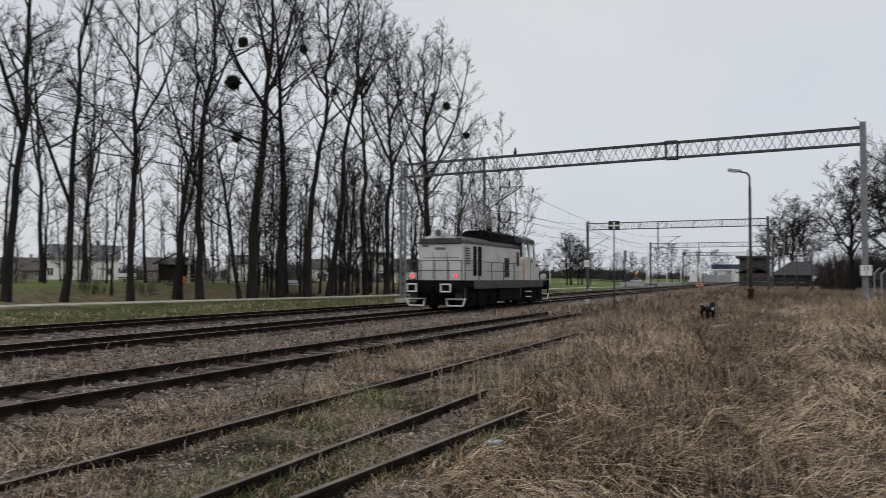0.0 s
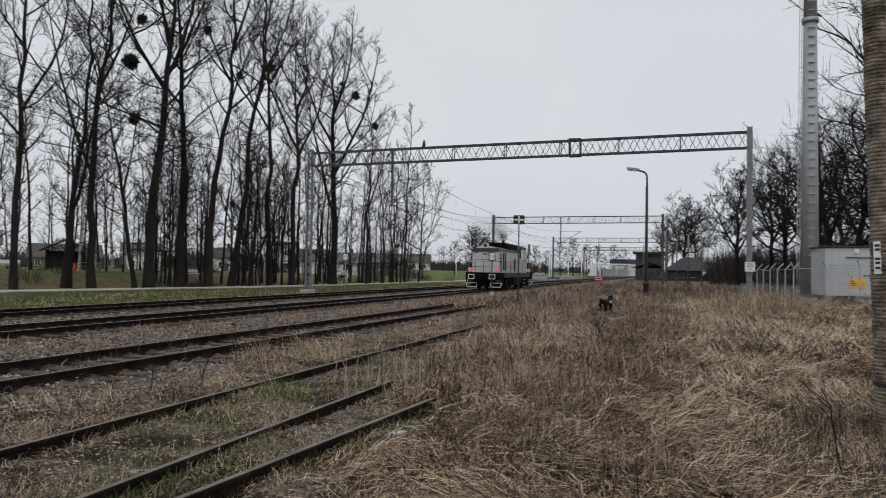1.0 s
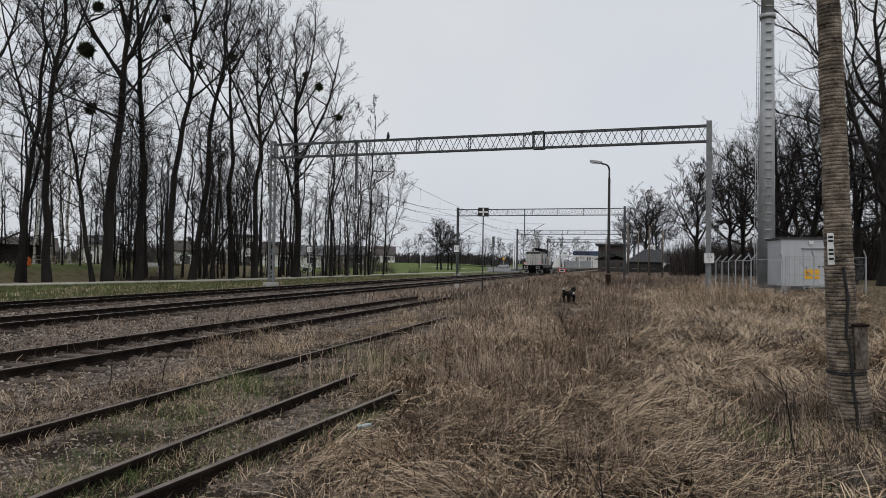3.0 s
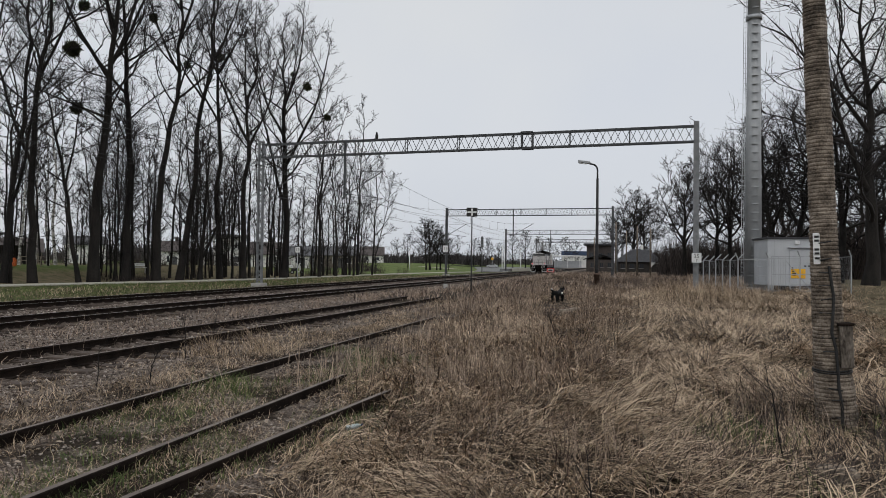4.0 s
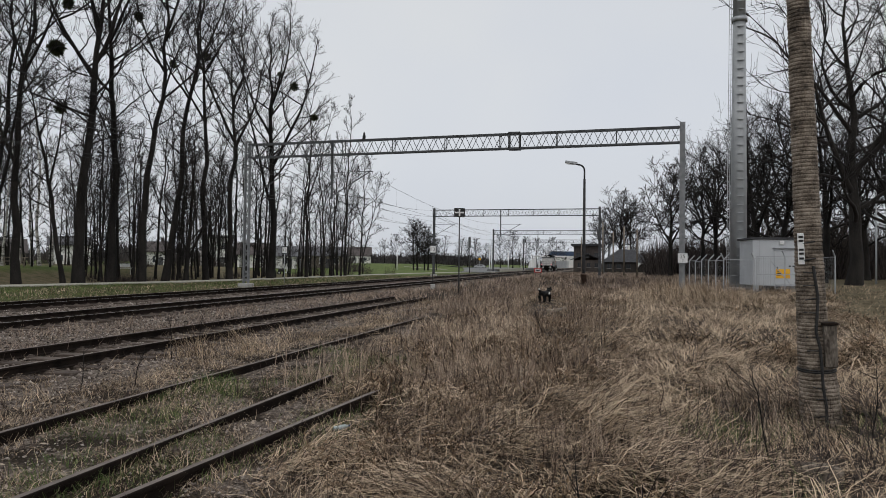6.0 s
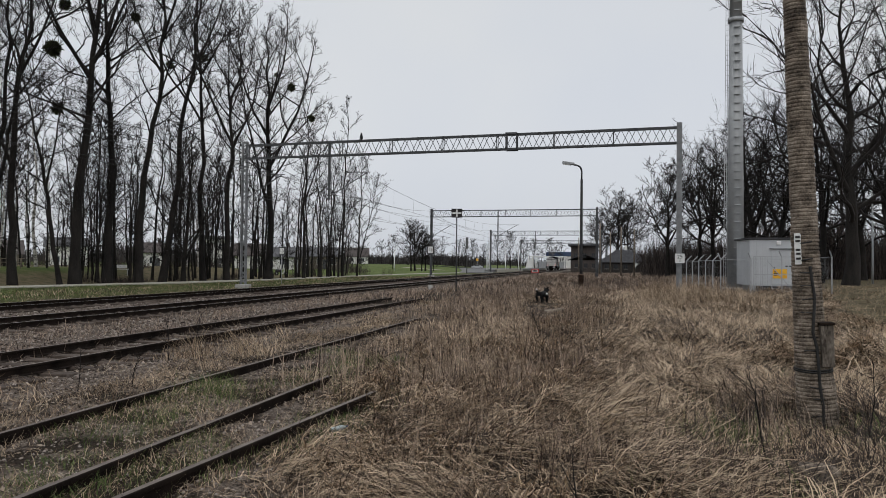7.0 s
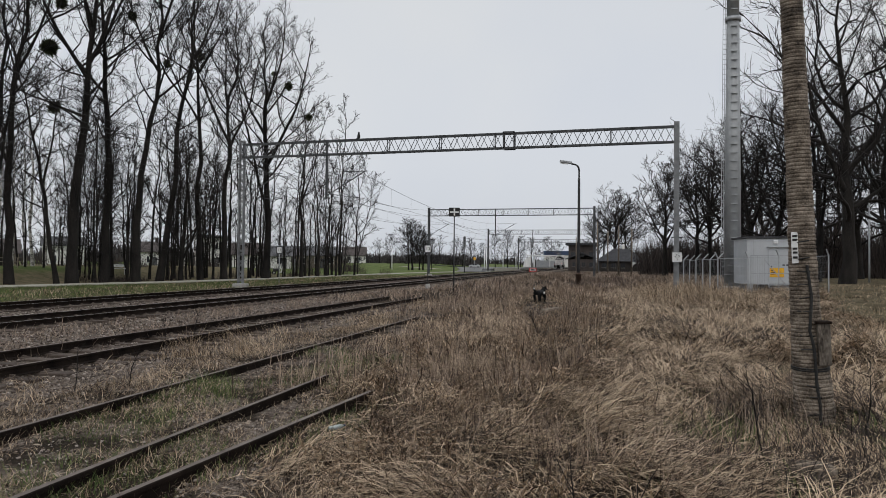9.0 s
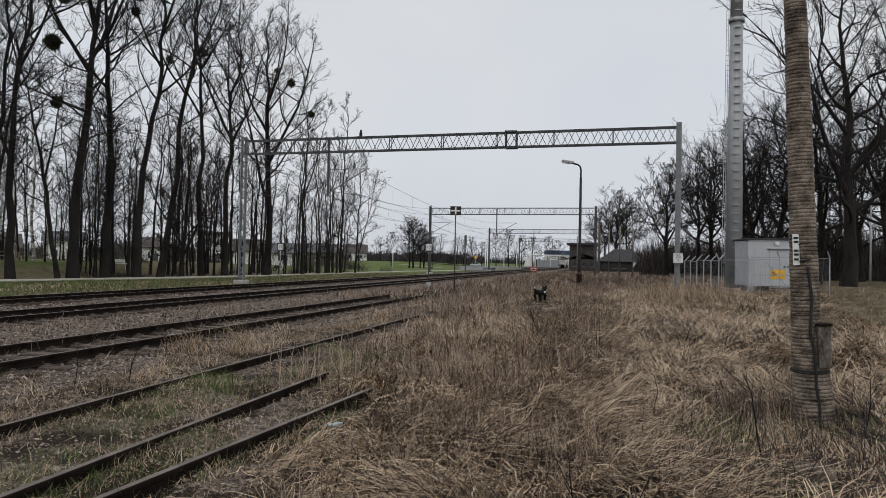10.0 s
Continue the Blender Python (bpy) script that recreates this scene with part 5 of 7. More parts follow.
def station_canopy():
    c = empty("platform_canopy", pose(-23.2, 290, 0.40) @ Matrix.Diagonal((0.9, 0.86, 1.2, 1.0)), "white steel canopy over a sloping entrance on the platform", "canopy")
    bm = bmesh.new()
    box(bm, -6.5, 9.0, -2.2, 2.2, 3.6, 3.95, 0.05)
    part("roof", bm, M["white"], c)
    bm = bmesh.new()
    v = [(-8.5, 0, 0), (-5.2, 0, 0), (-5.2, 0, 3.6), (-7.6, 0, 2.4)]
    f0, f1 = [bm.verts.new((a, -2, z)) for a, b, z in v], [bm.verts.new((a, 2, z)) for a, b, z in v]
    bm.faces.new(f0)
    bm.faces.new(f1[::-1])
    for i in range(4):
        bm.faces.new((f0[i], f1[i], f1[(i + 1) % 4], f0[(i + 1) % 4]))
    bmesh.ops.recalc_face_normals(bm, faces=bm.faces)
    part("stair_hood", bm, M["plaster"], c)
    for x in (-4.2, -3.6, 3.0, 8.2):
        bm = bmesh.new()
        box(bm, x - 0.15, x + 0.15, -0.15, 0.15, 0, 3.6)
        part("post", bm, M["white"], c)
    bm = bmesh.new()
    box(bm, -3, 8.8, 0.6, 0.8, 0, 2.2)
    part("side_panel", bm, M["galv"], c)
    b = empty("canteen", pose(-18.5, 440, 0), "blue-roofed building far along the line", "building")
    bm = bmesh.new()
    box(bm, -16, 8, 0, 10, -0.1, 7.0)
    part("wall", bm, M["plaster"], b)
    bm = bmesh.new()
    box(bm, -16.4, 8.4, -0.4, 10.4, 7.004, 9.6, 0.05)
    part("roof", bm, M["blue"], b)


station_canopy()


# ---------------------------------------------------------------- overhead line
def wire(name, parent, a, b, sag, r, n=10):
    """One hanging wire from a to b; returns its points."""
    a, b = Vector(a), Vector(b)
    pts = [a.lerp(b, i / n) - Vector((0, 0, sag * 4 * (i / n) * (1 - i / n))) for i in range(n + 1)]
    out = ([], [])
    tube(out, pts, [r] * (n + 1), 4)
    shared(name, array_mesh(name, [tuple(v) for v in out[0]], out[1], M["wire"]), parent, pose(0, 0, 0))
    return pts


def overhead_lines():
    ys = [-30, 45, 100, 154.5, 211.5, 270]
    for x, label in ((-20.1, "far main line"), (-14.85, "main line")):
        line = empty("overhead_line", pose(0, 0, 0), "dark catenary and contact wires over the " + label, "overhead line", "overhead wires")
        for y0, y1 in zip(ys, ys[1:]):
            top = wire("catenary_wire", line, (x, y0, 7.1), (x, y1, 7.1), 0.75, 0.012)
            wire("contact_wire", line, (x, y0, 5.6), (x, y1, 5.6), 0.02, 0.011, 4)
            for i in range(1, 10):
                bm = bmesh.new()
                p = top[i]
                bar(bm, (p.x, p.y, 5.6), p, 0.005, sides=3, caps=False)
                part("dropper", bm, M["wire"], line)
    for x, z, sag in ((-24.3, 9.2, 1.0), (-23.4, 8.3, 0.9), (-24.1, 7.2, 0.9)):
        line = empty("feeder_cable", pose(0, 0, 0), "dark feeder cable strung along the masts", "cable", "overhead wires")
        for y0, y1 in zip(ys, ys[1:]):
            wire("cable", line, (x, y0, z - 0.002 * max(y0, 0)), (x, y1, z - 0.002 * y1), sag, 0.018, 12)


overhead_lines()


# ---------------------------------------------------------------- posts, lamps, signs
def street_lamp(x, y, h, label, mat="darksteel", arm=0.95, turn=180, stub=True, r=0.085):
    e = empty("street_lamp", pose(x, y, float(height_at(x, y)), 0, 0, turn), label, "street lamp", "lamp posts")
    bm = bmesh.new()
    lathe(bm, [(r * 1.1, -0.3), (r, 2.0), (r * 0.75, h - 1.1)], 10)
    part("post", bm, M[mat], e)
    if stub:
        bm = bmesh.new()
        lathe(bm, [(0.19, -0.3), (0.19, 1.0), (0.21, 1.0), (0.21, 1.08), (0.11, 1.12)], 10)
        part("base_sleeve", bm, M["brownsteel"], e, "rusty base sleeve")
    bm = bmesh.new()
    pts = [Vector((0, 0, h - 1.2))] + [Vector((0.35 * (1 - math.cos(a)), 0, h - 0.55 + 0.4 * math.sin(a))) for a in (0, 0.4, 0.8, 1.2, 1.5)] + [Vector((arm * 0.55, 0, h - 0.1))]
    for p, q in zip(pts, pts[1:]):
        bar(bm, p, q, r * 0.55, sides=8)
    part("arm", bm, M[mat], e)
    bm = bmesh.new()
    vs = box(bm, arm * 0.5, arm + 0.35, -0.13, 0.13, h - 0.16, h + 0.02, 0.04)
    tilt = Matrix.Translation((arm * 0.5, 0, h - 0.06)) @ Matrix.Rotation(radians(-9), 4, "Y") @ Matrix.Translation((-arm * 0.5, 0, 0.08 - h))
    bm.transform(tilt)
    hd = part("lamp_head", bm, M["galv"], e)
    bm = bmesh.new()
    box(bm, arm * 0.75, arm + 0.3, -0.1, 0.1, h - 0.20, h - 0.144, 0.01)
    bm.transform(tilt)
    part("lens", bm, M["white"], hd)
    return e


street_lamp(-1.62, 50, 8.55, "dark lamp post with a curved arm and flat head", "lampsteel", r=0.105)
street_lamp(23.2, 72.2, 9.6, "slim grey lamp post beside the track road", "galv", 1.1, 0, False)
for i, (lx, ly) in enumerate([(-27.5, 172), (-27.5, 205), (-27.5, 236), (-27.5, 268), (-27.5, 300), (-29.5, 188), (-50.5, 172.8)]):
    street_lamp(lx, ly, 6.0 if i < 6 else 5.0, "slim white platform lamp post", "white", 0.8, 90 * (i % 2) + 90, False, 0.11)
for mx, my, mz in ((-1.0, 128, 9), (0.8, 140, 8), (2.2, 112, 7.5), (4.3, 118, 7.5), (-6.5, 182, 8.5)):
    bm = bmesh.new()
    lathe(bm, [(0.14, -0.3), (0.12, 4), (0.10, mz)], 8)
    box(bm, -0.22, 0.22, -0.22, 0.22, -0.3, 0.15, 0.03)
    p = part("post", bm, M["oldconcrete"])
    p.name = "concrete_post"
    p.matrix_world = pose(mx, my, float(height_at(mx, my)))
    tagged(p, "weathered concrete post beside the line", "post", "concrete posts")
tm = empty("light_mast", pose(0.5, 330, 0), "tall thin floodlight mast far away", "mast")
bm = bmesh.new()
lathe(bm, [(0.30, -0.2), (0.16, 21)], 8)
part("post", bm, M["galv"], tm)
bm = bmesh.new()
box(bm, -1.6, 1.6, -0.4, 0.4, 21.0, 22.0, 0.05)
part("lamp_head", bm, M["galv"], tm)


def board_sign(name, x, y, zc, w, h, text, label, post_mat="galv", r=0.035, turn=0.0, foot=False):
    e = empty(name, pose(x, y, float(height_at(x, y)), 0, 0, turn), label, "sign", "track signs")
    zc = zc - float(height_at(x, y))
    bm = bmesh.new()
    bar(bm, (0, 0, -0.3), (0, 0, zc + h / 2), r, sides=8)
    part("post", bm, M[post_mat], e)
    bm = bmesh.new()
    box(bm, -w / 2, w / 2, -0.06, -0.035, zc - h / 2, zc + h / 2, 0.004)
    b = part("board", bm, M["black"], e)
    bm = bmesh.new()
    box(bm, -w / 2 + 0.06, w / 2 - 0.06, -0.066, -0.0605, zc - h / 2 + 0.06, zc + h / 2 - 0.06)
    part("face", bm, M["white"], b)
    text_mesh("numeral", text, h * 0.56, M["black"], b, pose(0, -0.072, zc, 90, 0, 0))
    if foot:
        bm = bmesh.new()
        box(bm, -0.17, 0.17, -0.17, 0.17, -0.3, 0.32, 0.03)
        part("footing", bm, M["concrete"], e)
    return e


board_sign("number_sign", -25.7, 55.4, 2.5, 0.48, 0.58, "13", "white number board on a grey post", turn=20)
board_sign("number_sign", -11.98, 49.9, 2.55, 0.48, 0.58, "13", "white number board on a dark post with a concrete footing", "darksteel", turn=13, foot=True)


def cross_signal():
    e = empty("signal_board", pose(-8.72, 43, -0.1, 0, 0, 12), "black signal board with a white cross on a thin post", "sign", "track signs")
    bm = bmesh.new()
    bar(bm, (0, 0, -0.3), (0, 0, 4.55), 0.045, 0.035, 8)
    part("post", bm, M["darksteel"], e)
    bm = bmesh.new()
    box(bm, -0.32, 0.32, -0.07, -0.04, 4.45, 4.98, 0.005)
    b = part("board", bm, M["black"], e)
    bm = bmesh.new()
    box(bm, -0.27, 0.27, -0.078, -0.0705, 4.67, 4.76)
    box(bm, -0.045, 0.045, -0.079, -0.0715, 4.50, 4.93)
    part("cross", bm, M["white"], b)


cross_signal()


def end_board():
    e = empty("stop_board", pose(-10.3, 110, -0.1, 0, 0, 6), "white board with a red border low beside the track", "sign", "track signs")
    for x in (-0.35, 0.35):
        bm = bmesh.new()
        beam(bm, (x, 0, -0.3), (x, 0, 0.6), 0.06, 0.06)
        part("post", bm, M["darksteel"], e)
    bm = bmesh.new()
    box(bm, -0.55, 0.55, -0.06, -0.03, 0.5, 1.1, 0.005)
    b = part("board", bm, M["red"], e)
    bm = bmesh.new()
    box(bm, -0.42, 0.42, -0.068, -0.0605, 0.61, 0.99)
    part("face", bm, M["white"], b)
    bm = bmesh.new()
    box(bm, -0.30, 0.30, -0.076, -0.0685, 0.70, 0.90)
    part("bar", bm, M["black"], b)


end_board()


def light_signal():
    e = empty("light_signal", pose(-26.3, 140, 0), "dark railway light signal with an oval backboard", "signal")
    bm = bmesh.new()
    bar(bm, (0, 0, -0.2), (0, 0, 5.2), 0.09, 0.07, 8)
    part("post", bm, M["darksteel"], e)
    bm = bmesh.new()
    n = 20
    ring = [(0.27 * math.cos(2 * math.pi * i / n), (0.85 if math.sin(2 * math.pi * i / n) > 0 else -0.85) + 0.27 * math.sin(2 * math.pi * i / n)) for i in range(n)]
    f, b = [bm.verts.new((x, -0.16, 5.7 + z)) for x, z in ring], [bm.verts.new((x, -0.1, 5.7 + z)) for x, z in ring]
    bm.faces.new(f[::-1])
    bm.faces.new(b)
    for i in range(n):
        bm.faces.new((f[i], f[(i + 1) % n], b[(i + 1) % n], b[i]))
    bmesh.ops.recalc_face_normals(bm, faces=bm.faces)
    part("backboard", bm, M["weathered"], e)
    for i in range(4):
        bm = bmesh.new()
        bar(bm, (0, -0.16, 4.9 + i * 0.52), (0, -0.36, 4.9 + i * 0.52), 0.12, 0.13, 10)
        part("lens_hood", bm, M["darksteel"], e)


light_signal()


# ---------------------------------------------------------------- compound: mast, shelter, fence
def monopole():
    x, y = 8.05, 49.7
    e = empty("monopole_mast", pose(x, y, 0.1) @ Matrix.Scale(1.08, 4), "tall tapered grey steel mast with step rungs and a ladder", "mast")
    H = 32.0
    rad = lambda z: 0.50 - 0.0085 * z
    for i, (z0, z1) in enumerate(((0.15, 15.9), (16.06, H))):
        bm = bmesh.new()
        lathe(bm, [(rad(z0), z0), (rad(z1), z1)], 16)
        part("shaft", bm, M["weathered2"], e)
    bm = bmesh.new()
    lathe(bm, [(rad(16) + 0.10, 15.86), (rad(16) + 0.10, 16.1)], 16)
    part("flange", bm, M["galv"], e)
    bm = bmesh.new()
    lathe(bm, [(0.75, -0.4), (0.75, 0.15)], 16)
    part("footing", bm, M["concrete"], e)
    me = bmesh.new()
    box(me, -0.19, 0.19, -0.05, 0.03, -0.018, 0.018)
    me = mesh_of("rung", me, M["galv"])
    z = 1.0
    while z < 22:
        shared("rung", me, e, pose(0.02, -rad(z) - 0.02, z, 0, 0, 0))
        z += 0.5
    bm = bmesh.new()
    for s in (-0.62, -0.50):
        beam(bm, (s - 0.06, -0.12, 0.4), (s + 0.14, -0.12, H * 0.9), 0.025, 0.03)
    z = 0.7
    while z < H * 0.88:
        o = 0.2 * (z - 0.4) / (H * 0.9 - 0.4)
        beam(bm, (-0.69 + o, -0.12, z), (-0.36 + o, -0.10, z), 0.02, 0.02)
        z += 0.3
    part("ladder", bm, M["galv"], e)


monopole()


def shelter():
    z = float(height_at(9.5, 47)) - 0.02
    e = empty("equipment_shelter", pose(8.1, 45.2, z, 0, 0, 0), "light grey metal equipment shelter with a dark flat roof", "shelter")
    w, d, h0, h1 = 3.55, 3.0, 0.34, 2.98
    bm = bmesh.new()
    v0 = [(0, 0), (w, 0), (w, d), (-0.22, d)]
    lo, up = [bm.verts.new((a, b, h0)) for a, b in v0], [bm.verts.new((a, b, h1 + (0.02 if b else 0.0))) for a, b in v0]
    bm.faces.new(up)
    bm.faces.new(lo[::-1])
    for i in range(4):
        bm.faces.new((lo[i], lo[(i + 1) % 4], up[(i + 1) % 4], up[i]))
    bmesh.ops.recalc_face_normals(bm, faces=bm.faces)
    body = part("body", bm, M["shelter"], e)
    bm = bmesh.new()
    v1 = [(-0.10, -0.10), (w + 0.10, -0.10), (w + 0.10, d + 0.1), (-0.36, d + 0.1)]
    lo, up = [bm.verts.new((a, b, h1 + 0.025)) for a, b in v1], [bm.verts.new((a, b, h1 + 0.12)) for a, b in v1]
    bm.faces.new(up)
    bm.faces.new(lo[::-1])
    for i in range(4):
        bm.faces.new((lo[i], lo[(i + 1) % 4], up[(i + 1) % 4], up[i]))
    bmesh.ops.recalc_face_normals(bm, faces=bm.faces)
    part("roof", bm, M["roofdark"], e)
    for x0 in (0.1, 1.2, 2.4, w - 0.35):
        bm = bmesh.new()
        box(bm, x0, x0 + 0.28, 0.15, d - 0.2, -0.2, h0, 0.01)
        part("plinth", bm, M["concrete"] if x0 < 1 else M["darksteel"], e)
    bm = bmesh.new()
    box(bm, 1.15, 2.25, -0.045, -0.004, h0 + 0.08, 2.42, 0.01)
    door = part("door", bm, M["shelter"], e)
    bm = bmesh.new()
    box(bm, 1.28, 1.33, -0.11, -0.048, 1.25, 1.42, 0.008)
    part("handle", bm, M["darksteel"], door)
    bm = bmesh.new()
    box(bm, 1.22, 1.98, -0.062, -0.047, 0.76, 1.30, 0.004)
    sg = part("warning_sign", bm, M["yellow"], door, "yellow warning sign")
    for i, wd in enumerate((0.18, 0.26, 0.14)):
        bm = bmesh.new()
        box(bm, 1.28, 1.28 + wd, -0.070, -0.063, 0.92 + 0.1 * i, 0.96 + 0.1 * i)
        part("lettering", bm, M["black"], sg)
    for x0 in (1.9, 2.1):
        bm = bmesh.new()
        box(bm, x0, x0 + 0.12, -0.058, -0.047, 1.42, 1.5)
        part("label", bm, M["darksteel"], door)
    bm = bmesh.new()
    box(bm, 1.05, 2.35, -0.16, -0.004, 2.46, 2.52, 0.01)
    part("rain_strip", bm, M["galv"], e)
    for x0, z0 in ((1.42, 2.68), (2.9, 2.62)):
        bm = bmesh.new()
        box(bm, x0, x0 + 0.24, -0.12, -0.004, z0, z0 + 0.22, 0.03)
        part("lamp" if x0 < 2 else "vent", bm, M["white"], e)
    for x0 in (0.35, 0.7, 2.7, 3.15):
        bm = bmesh.new()
        box(bm, x0, x0 + 0.012, -0.012, -0.003, h0 + 0.02, h1 - 0.02)
        part("panel_seam", bm, M["galv"], body)
    bm = bmesh.new()
    for k in range(3):
        beam(bm, (1.15, -0.55 + 0.2 * k, 0.08 + 0.1 * k), (2.3, -0.55 + 0.2 * k, 0.08 + 0.1 * k), 0.18, 0.03)
    for x0 in (1.15, 2.3):
        beam(bm, (x0, -0.7, -0.1), (x0, -0.02, 0.33), 0.05, 0.05)
    part("door_step", bm, M["galv"], e)


shelter()


def fence():
    """A panel fence round the compound; each post bends outwards at its top."""
    def post_mesh(lean):
        bm = bmesh.new()
        beam(bm, (0, 0, -0.3), (0, 0, 2.0), 0.055, 0.055)
        beam(bm, (0, 0, 1.98), (0.36 * lean[0], 0.36 * lean[1], 2.32), 0.05, 0.05)
        return mesh_of("post", bm, M["galv"])
    me_a, me_b = post_mesh((0.9, 0.2)), post_mesh((-0.5, -0.6))
    f = empty("fence", pose(0, 0, 0), "galvanised mesh fence with cranked posts round the compound", "fence")
    runs = [((5.0, 52.5), (6.2, 43.0), 6, me_a), ((6.2, 43.0), (10.9, 43.0), 3, me_b), ((12.0, 43.6), (12.0, 53), 4, me_b)]
    M["mesh"] = material("mesh_wire", two((0.30, 0.31, 0.32), (0.42, 0.43, 0.44)), 4.0, 0.5, 0.4, bump=0)
    for a, b, n, me in runs:
        a, b = Vector((*a, 0)), Vector((*b, 0))
        for i in range(n + 1):
            p = a.lerp(b, i / n)
            g = float(height_at(p.x, p.y))
            shared("post", me, f, pose(p.x, p.y, g))
            if i < n:
                q = a.lerp(b, (i + 1) / n)
                bm = bmesh.new()
                for z in (0.12, 0.6, 1.1, 1.6, 1.98):
                    beam(bm, (p.x, p.y, g + z), (q.x, q.y, g + z), 0.012, 0.03 if z == 1.98 else 0.006)
                m = int((q - p).length / 0.16)
                for k in range(1, m):
                    r = p.lerp(q, k / m)
                    beam(bm, (r.x, r.y, g + 0.1), (r.x, r.y, g + 2.0), 0.003, 0.003)
                part("mesh_panel", bm, M["mesh"], f)
    gt = empty("fence_gate", pose(7.9, 42.95, float(height_at(8.6, 43)) + 0.1), "galvanised steel gate in the compound fence", "gate")
    bm = bmesh.new()
    for x in (0.0, 2.6):
        beam(bm, (x, 0, -0.12), (x, 0, 1.95), 0.05, 0.05)
    for z in (0.05, 0.95, 1.92):
        beam(bm, (0, 0, z), (2.6, 0, z), 0.04, 0.04)
    beam(bm, (0.7, 0, 1.7), (2.0, 0, 0.06), 0.035, 0.035)
    part("gate_frame", bm, M["galv"], gt)
    bm = bmesh.new()
    for k in range(6):
        beam(bm, (0.1 + 0.12 * k, 0.0, 0.05), (0.1 + 0.12 * k, 0.0, 1.9), 0.02, 0.02)
    part("gate_bars", bm, M["galv"], gt)


fence()


def km_board():
    e = empty("distance_board", pose(4.05, 43.3, 0), "white distance board fixed to the gantry mast", "sign", "track signs")
    bm = bmesh.new()
    box(bm, -0.26, 0.26, -0.16, -0.13, 1.75, 2.28, 0.005)
    b = part("board", bm, M["white"], e)
    for z, tx, sz in ((2.10, "25", 0.30), (1.86, "7", 0.20)):
        text_mesh("numeral", tx, sz, M["black"], b, pose(0, -0.168, z, 90, 0, 0))
    bm = bmesh.new()
    box(bm, -0.2, 0.2, -0.13, 0.10, 1.95, 2.02)
    part("clamp", bm, M["galv"], e)


km_board()


# ---------------------------------------------------------------- the weathered pole beside the camera
def near_pole():
    M["boardwood"] = material("stained_board", [(0.36, (0.035, 0.027, 0.021)), (0.5, (0.13, 0.11, 0.09)), (0.64, (0.27, 0.235, 0.20))], 9.0, 0.9, fine=60, bump=0.5, stretch=(1, 1, 0.35))
    e = empty("utility_pole", pose(2.14, 8.25, -0.15, 0, -2.1, 0), "weathered ribbed concrete pole with clamps and a cable", "pole")
    heights, radii, bend = (0.0, 0.45, 0.85, 1.25, 2.45, 3.95, 4.75, 6.6), (0.205, 0.188, 0.158, 0.144, 0.128, 0.116, 0.106, 0.09), (0.0, -0.005, -0.035, -0.048, -0.056, -0.060, -0.064, -0.07)

    def rad(z):
        return float(np.interp(z, heights, radii))

    def mid(z):
        return float(np.interp(z, heights, bend))

    bm = bmesh.new()
    prof, z = [(0.20, -0.4)], -0.3
    rng = random.Random(3)
    while z < 6.6:
        r = rad(z)
        k = rng.uniform(0.6, 1.3)
        prof += [(r - 0.007 * k, z), (r, z + 0.012), (r, z + 0.026)]
        z += 0.039
    lathe(bm, prof, 28)
    for v in bm.verts:
        n = noise.noise(v.co * 6.0) * 0.008 + noise.noise(v.co * 23.0) * 0.009 + noise.noise(v.co * 60.0) * 0.005
        v.co.x = v.co.x * (1 + n / 0.18) + mid(v.co.z)
        v.co.y *= 1 + n / 0.18
    for f in bm.faces:
        f.smooth = False
    part("shaft", bm, M["oldconcrete"], e)
    pts = [Vector((mid(z) + dx, -rad(z) - 0.012, z)) for z, dx in ((0.05, 0.0), (0.3, 0.012), (0.5, -0.005), (0.7, 0.01), (0.9, 0.015), (1.05, -0.01), (1.2, 0.01), (1.4, 0.03), (1.55, 0.015), (1.72, 0.0))]
    out = ([], [])
    tube(out, pts, [0.015] * len(pts), 6)
    shared("cable", array_mesh("cable", [tuple(v) for v in out[0]], out[1], M["black"]), e, pose(0, 0, 0), "black cable")
    rng = random.Random(6)
    for z in (0.2, 0.38, 0.5, 0.86, 1.0, 1.25, 1.38, 1.52, 1.66, 1.78, 1.95):
        bm = bmesh.new()
        s = rng.uniform(-0.02, 0.03)
        dx = -0.06 - rng.uniform(0, 0.05)
        bar(bm, (mid(z) + dx, -math.sqrt(rad(z) ** 2 - dx * dx) - 0.006, z), (mid(z) + 0.03, -rad(z) - 0.014, z + s), 0.0075, sides=5)
        part("staple", bm, M["black"], e)
    for z in (0.655, 0.675):
        bm = bmesh.new()
        n, r = 22, rad(z) + 0.006
        for i in range(n):
            a, b = 2 * math.pi * i / n, 2 * math.pi * (i + 1) / n
            bar(bm, (mid(z) + r * math.cos(a), r * math.sin(a), z + 0.012 * math.sin(a)), (mid(z) + r * math.cos(b), r * math.sin(b), z + 0.012 * math.sin(b)), 0.009, sides=5)
        part("clamp_band", bm, M["black"], e, "black wire band")
    bm = bmesh.new()
    box(bm, 0.015, 0.135, -0.195, -0.05, 0.70, 1.12, 0.006)
    part("cover_board", bm, M["boardwood"], e, "weathered grey-brown cover board")
    bm = bmesh.new()
    box(bm, 0.0, 0.15, -0.205, -0.05, 1.122, 1.15, 0.006)
    part("bracket", bm, M["shaded_rust"], e)
    bm = bmesh.new()
    box(bm, -0.182, -0.118, -0.115, -0.105, 1.74, 2.06, 0.003)
    pl = part("number_plate", bm, M["white"], e, "white enamel plate with black marks")
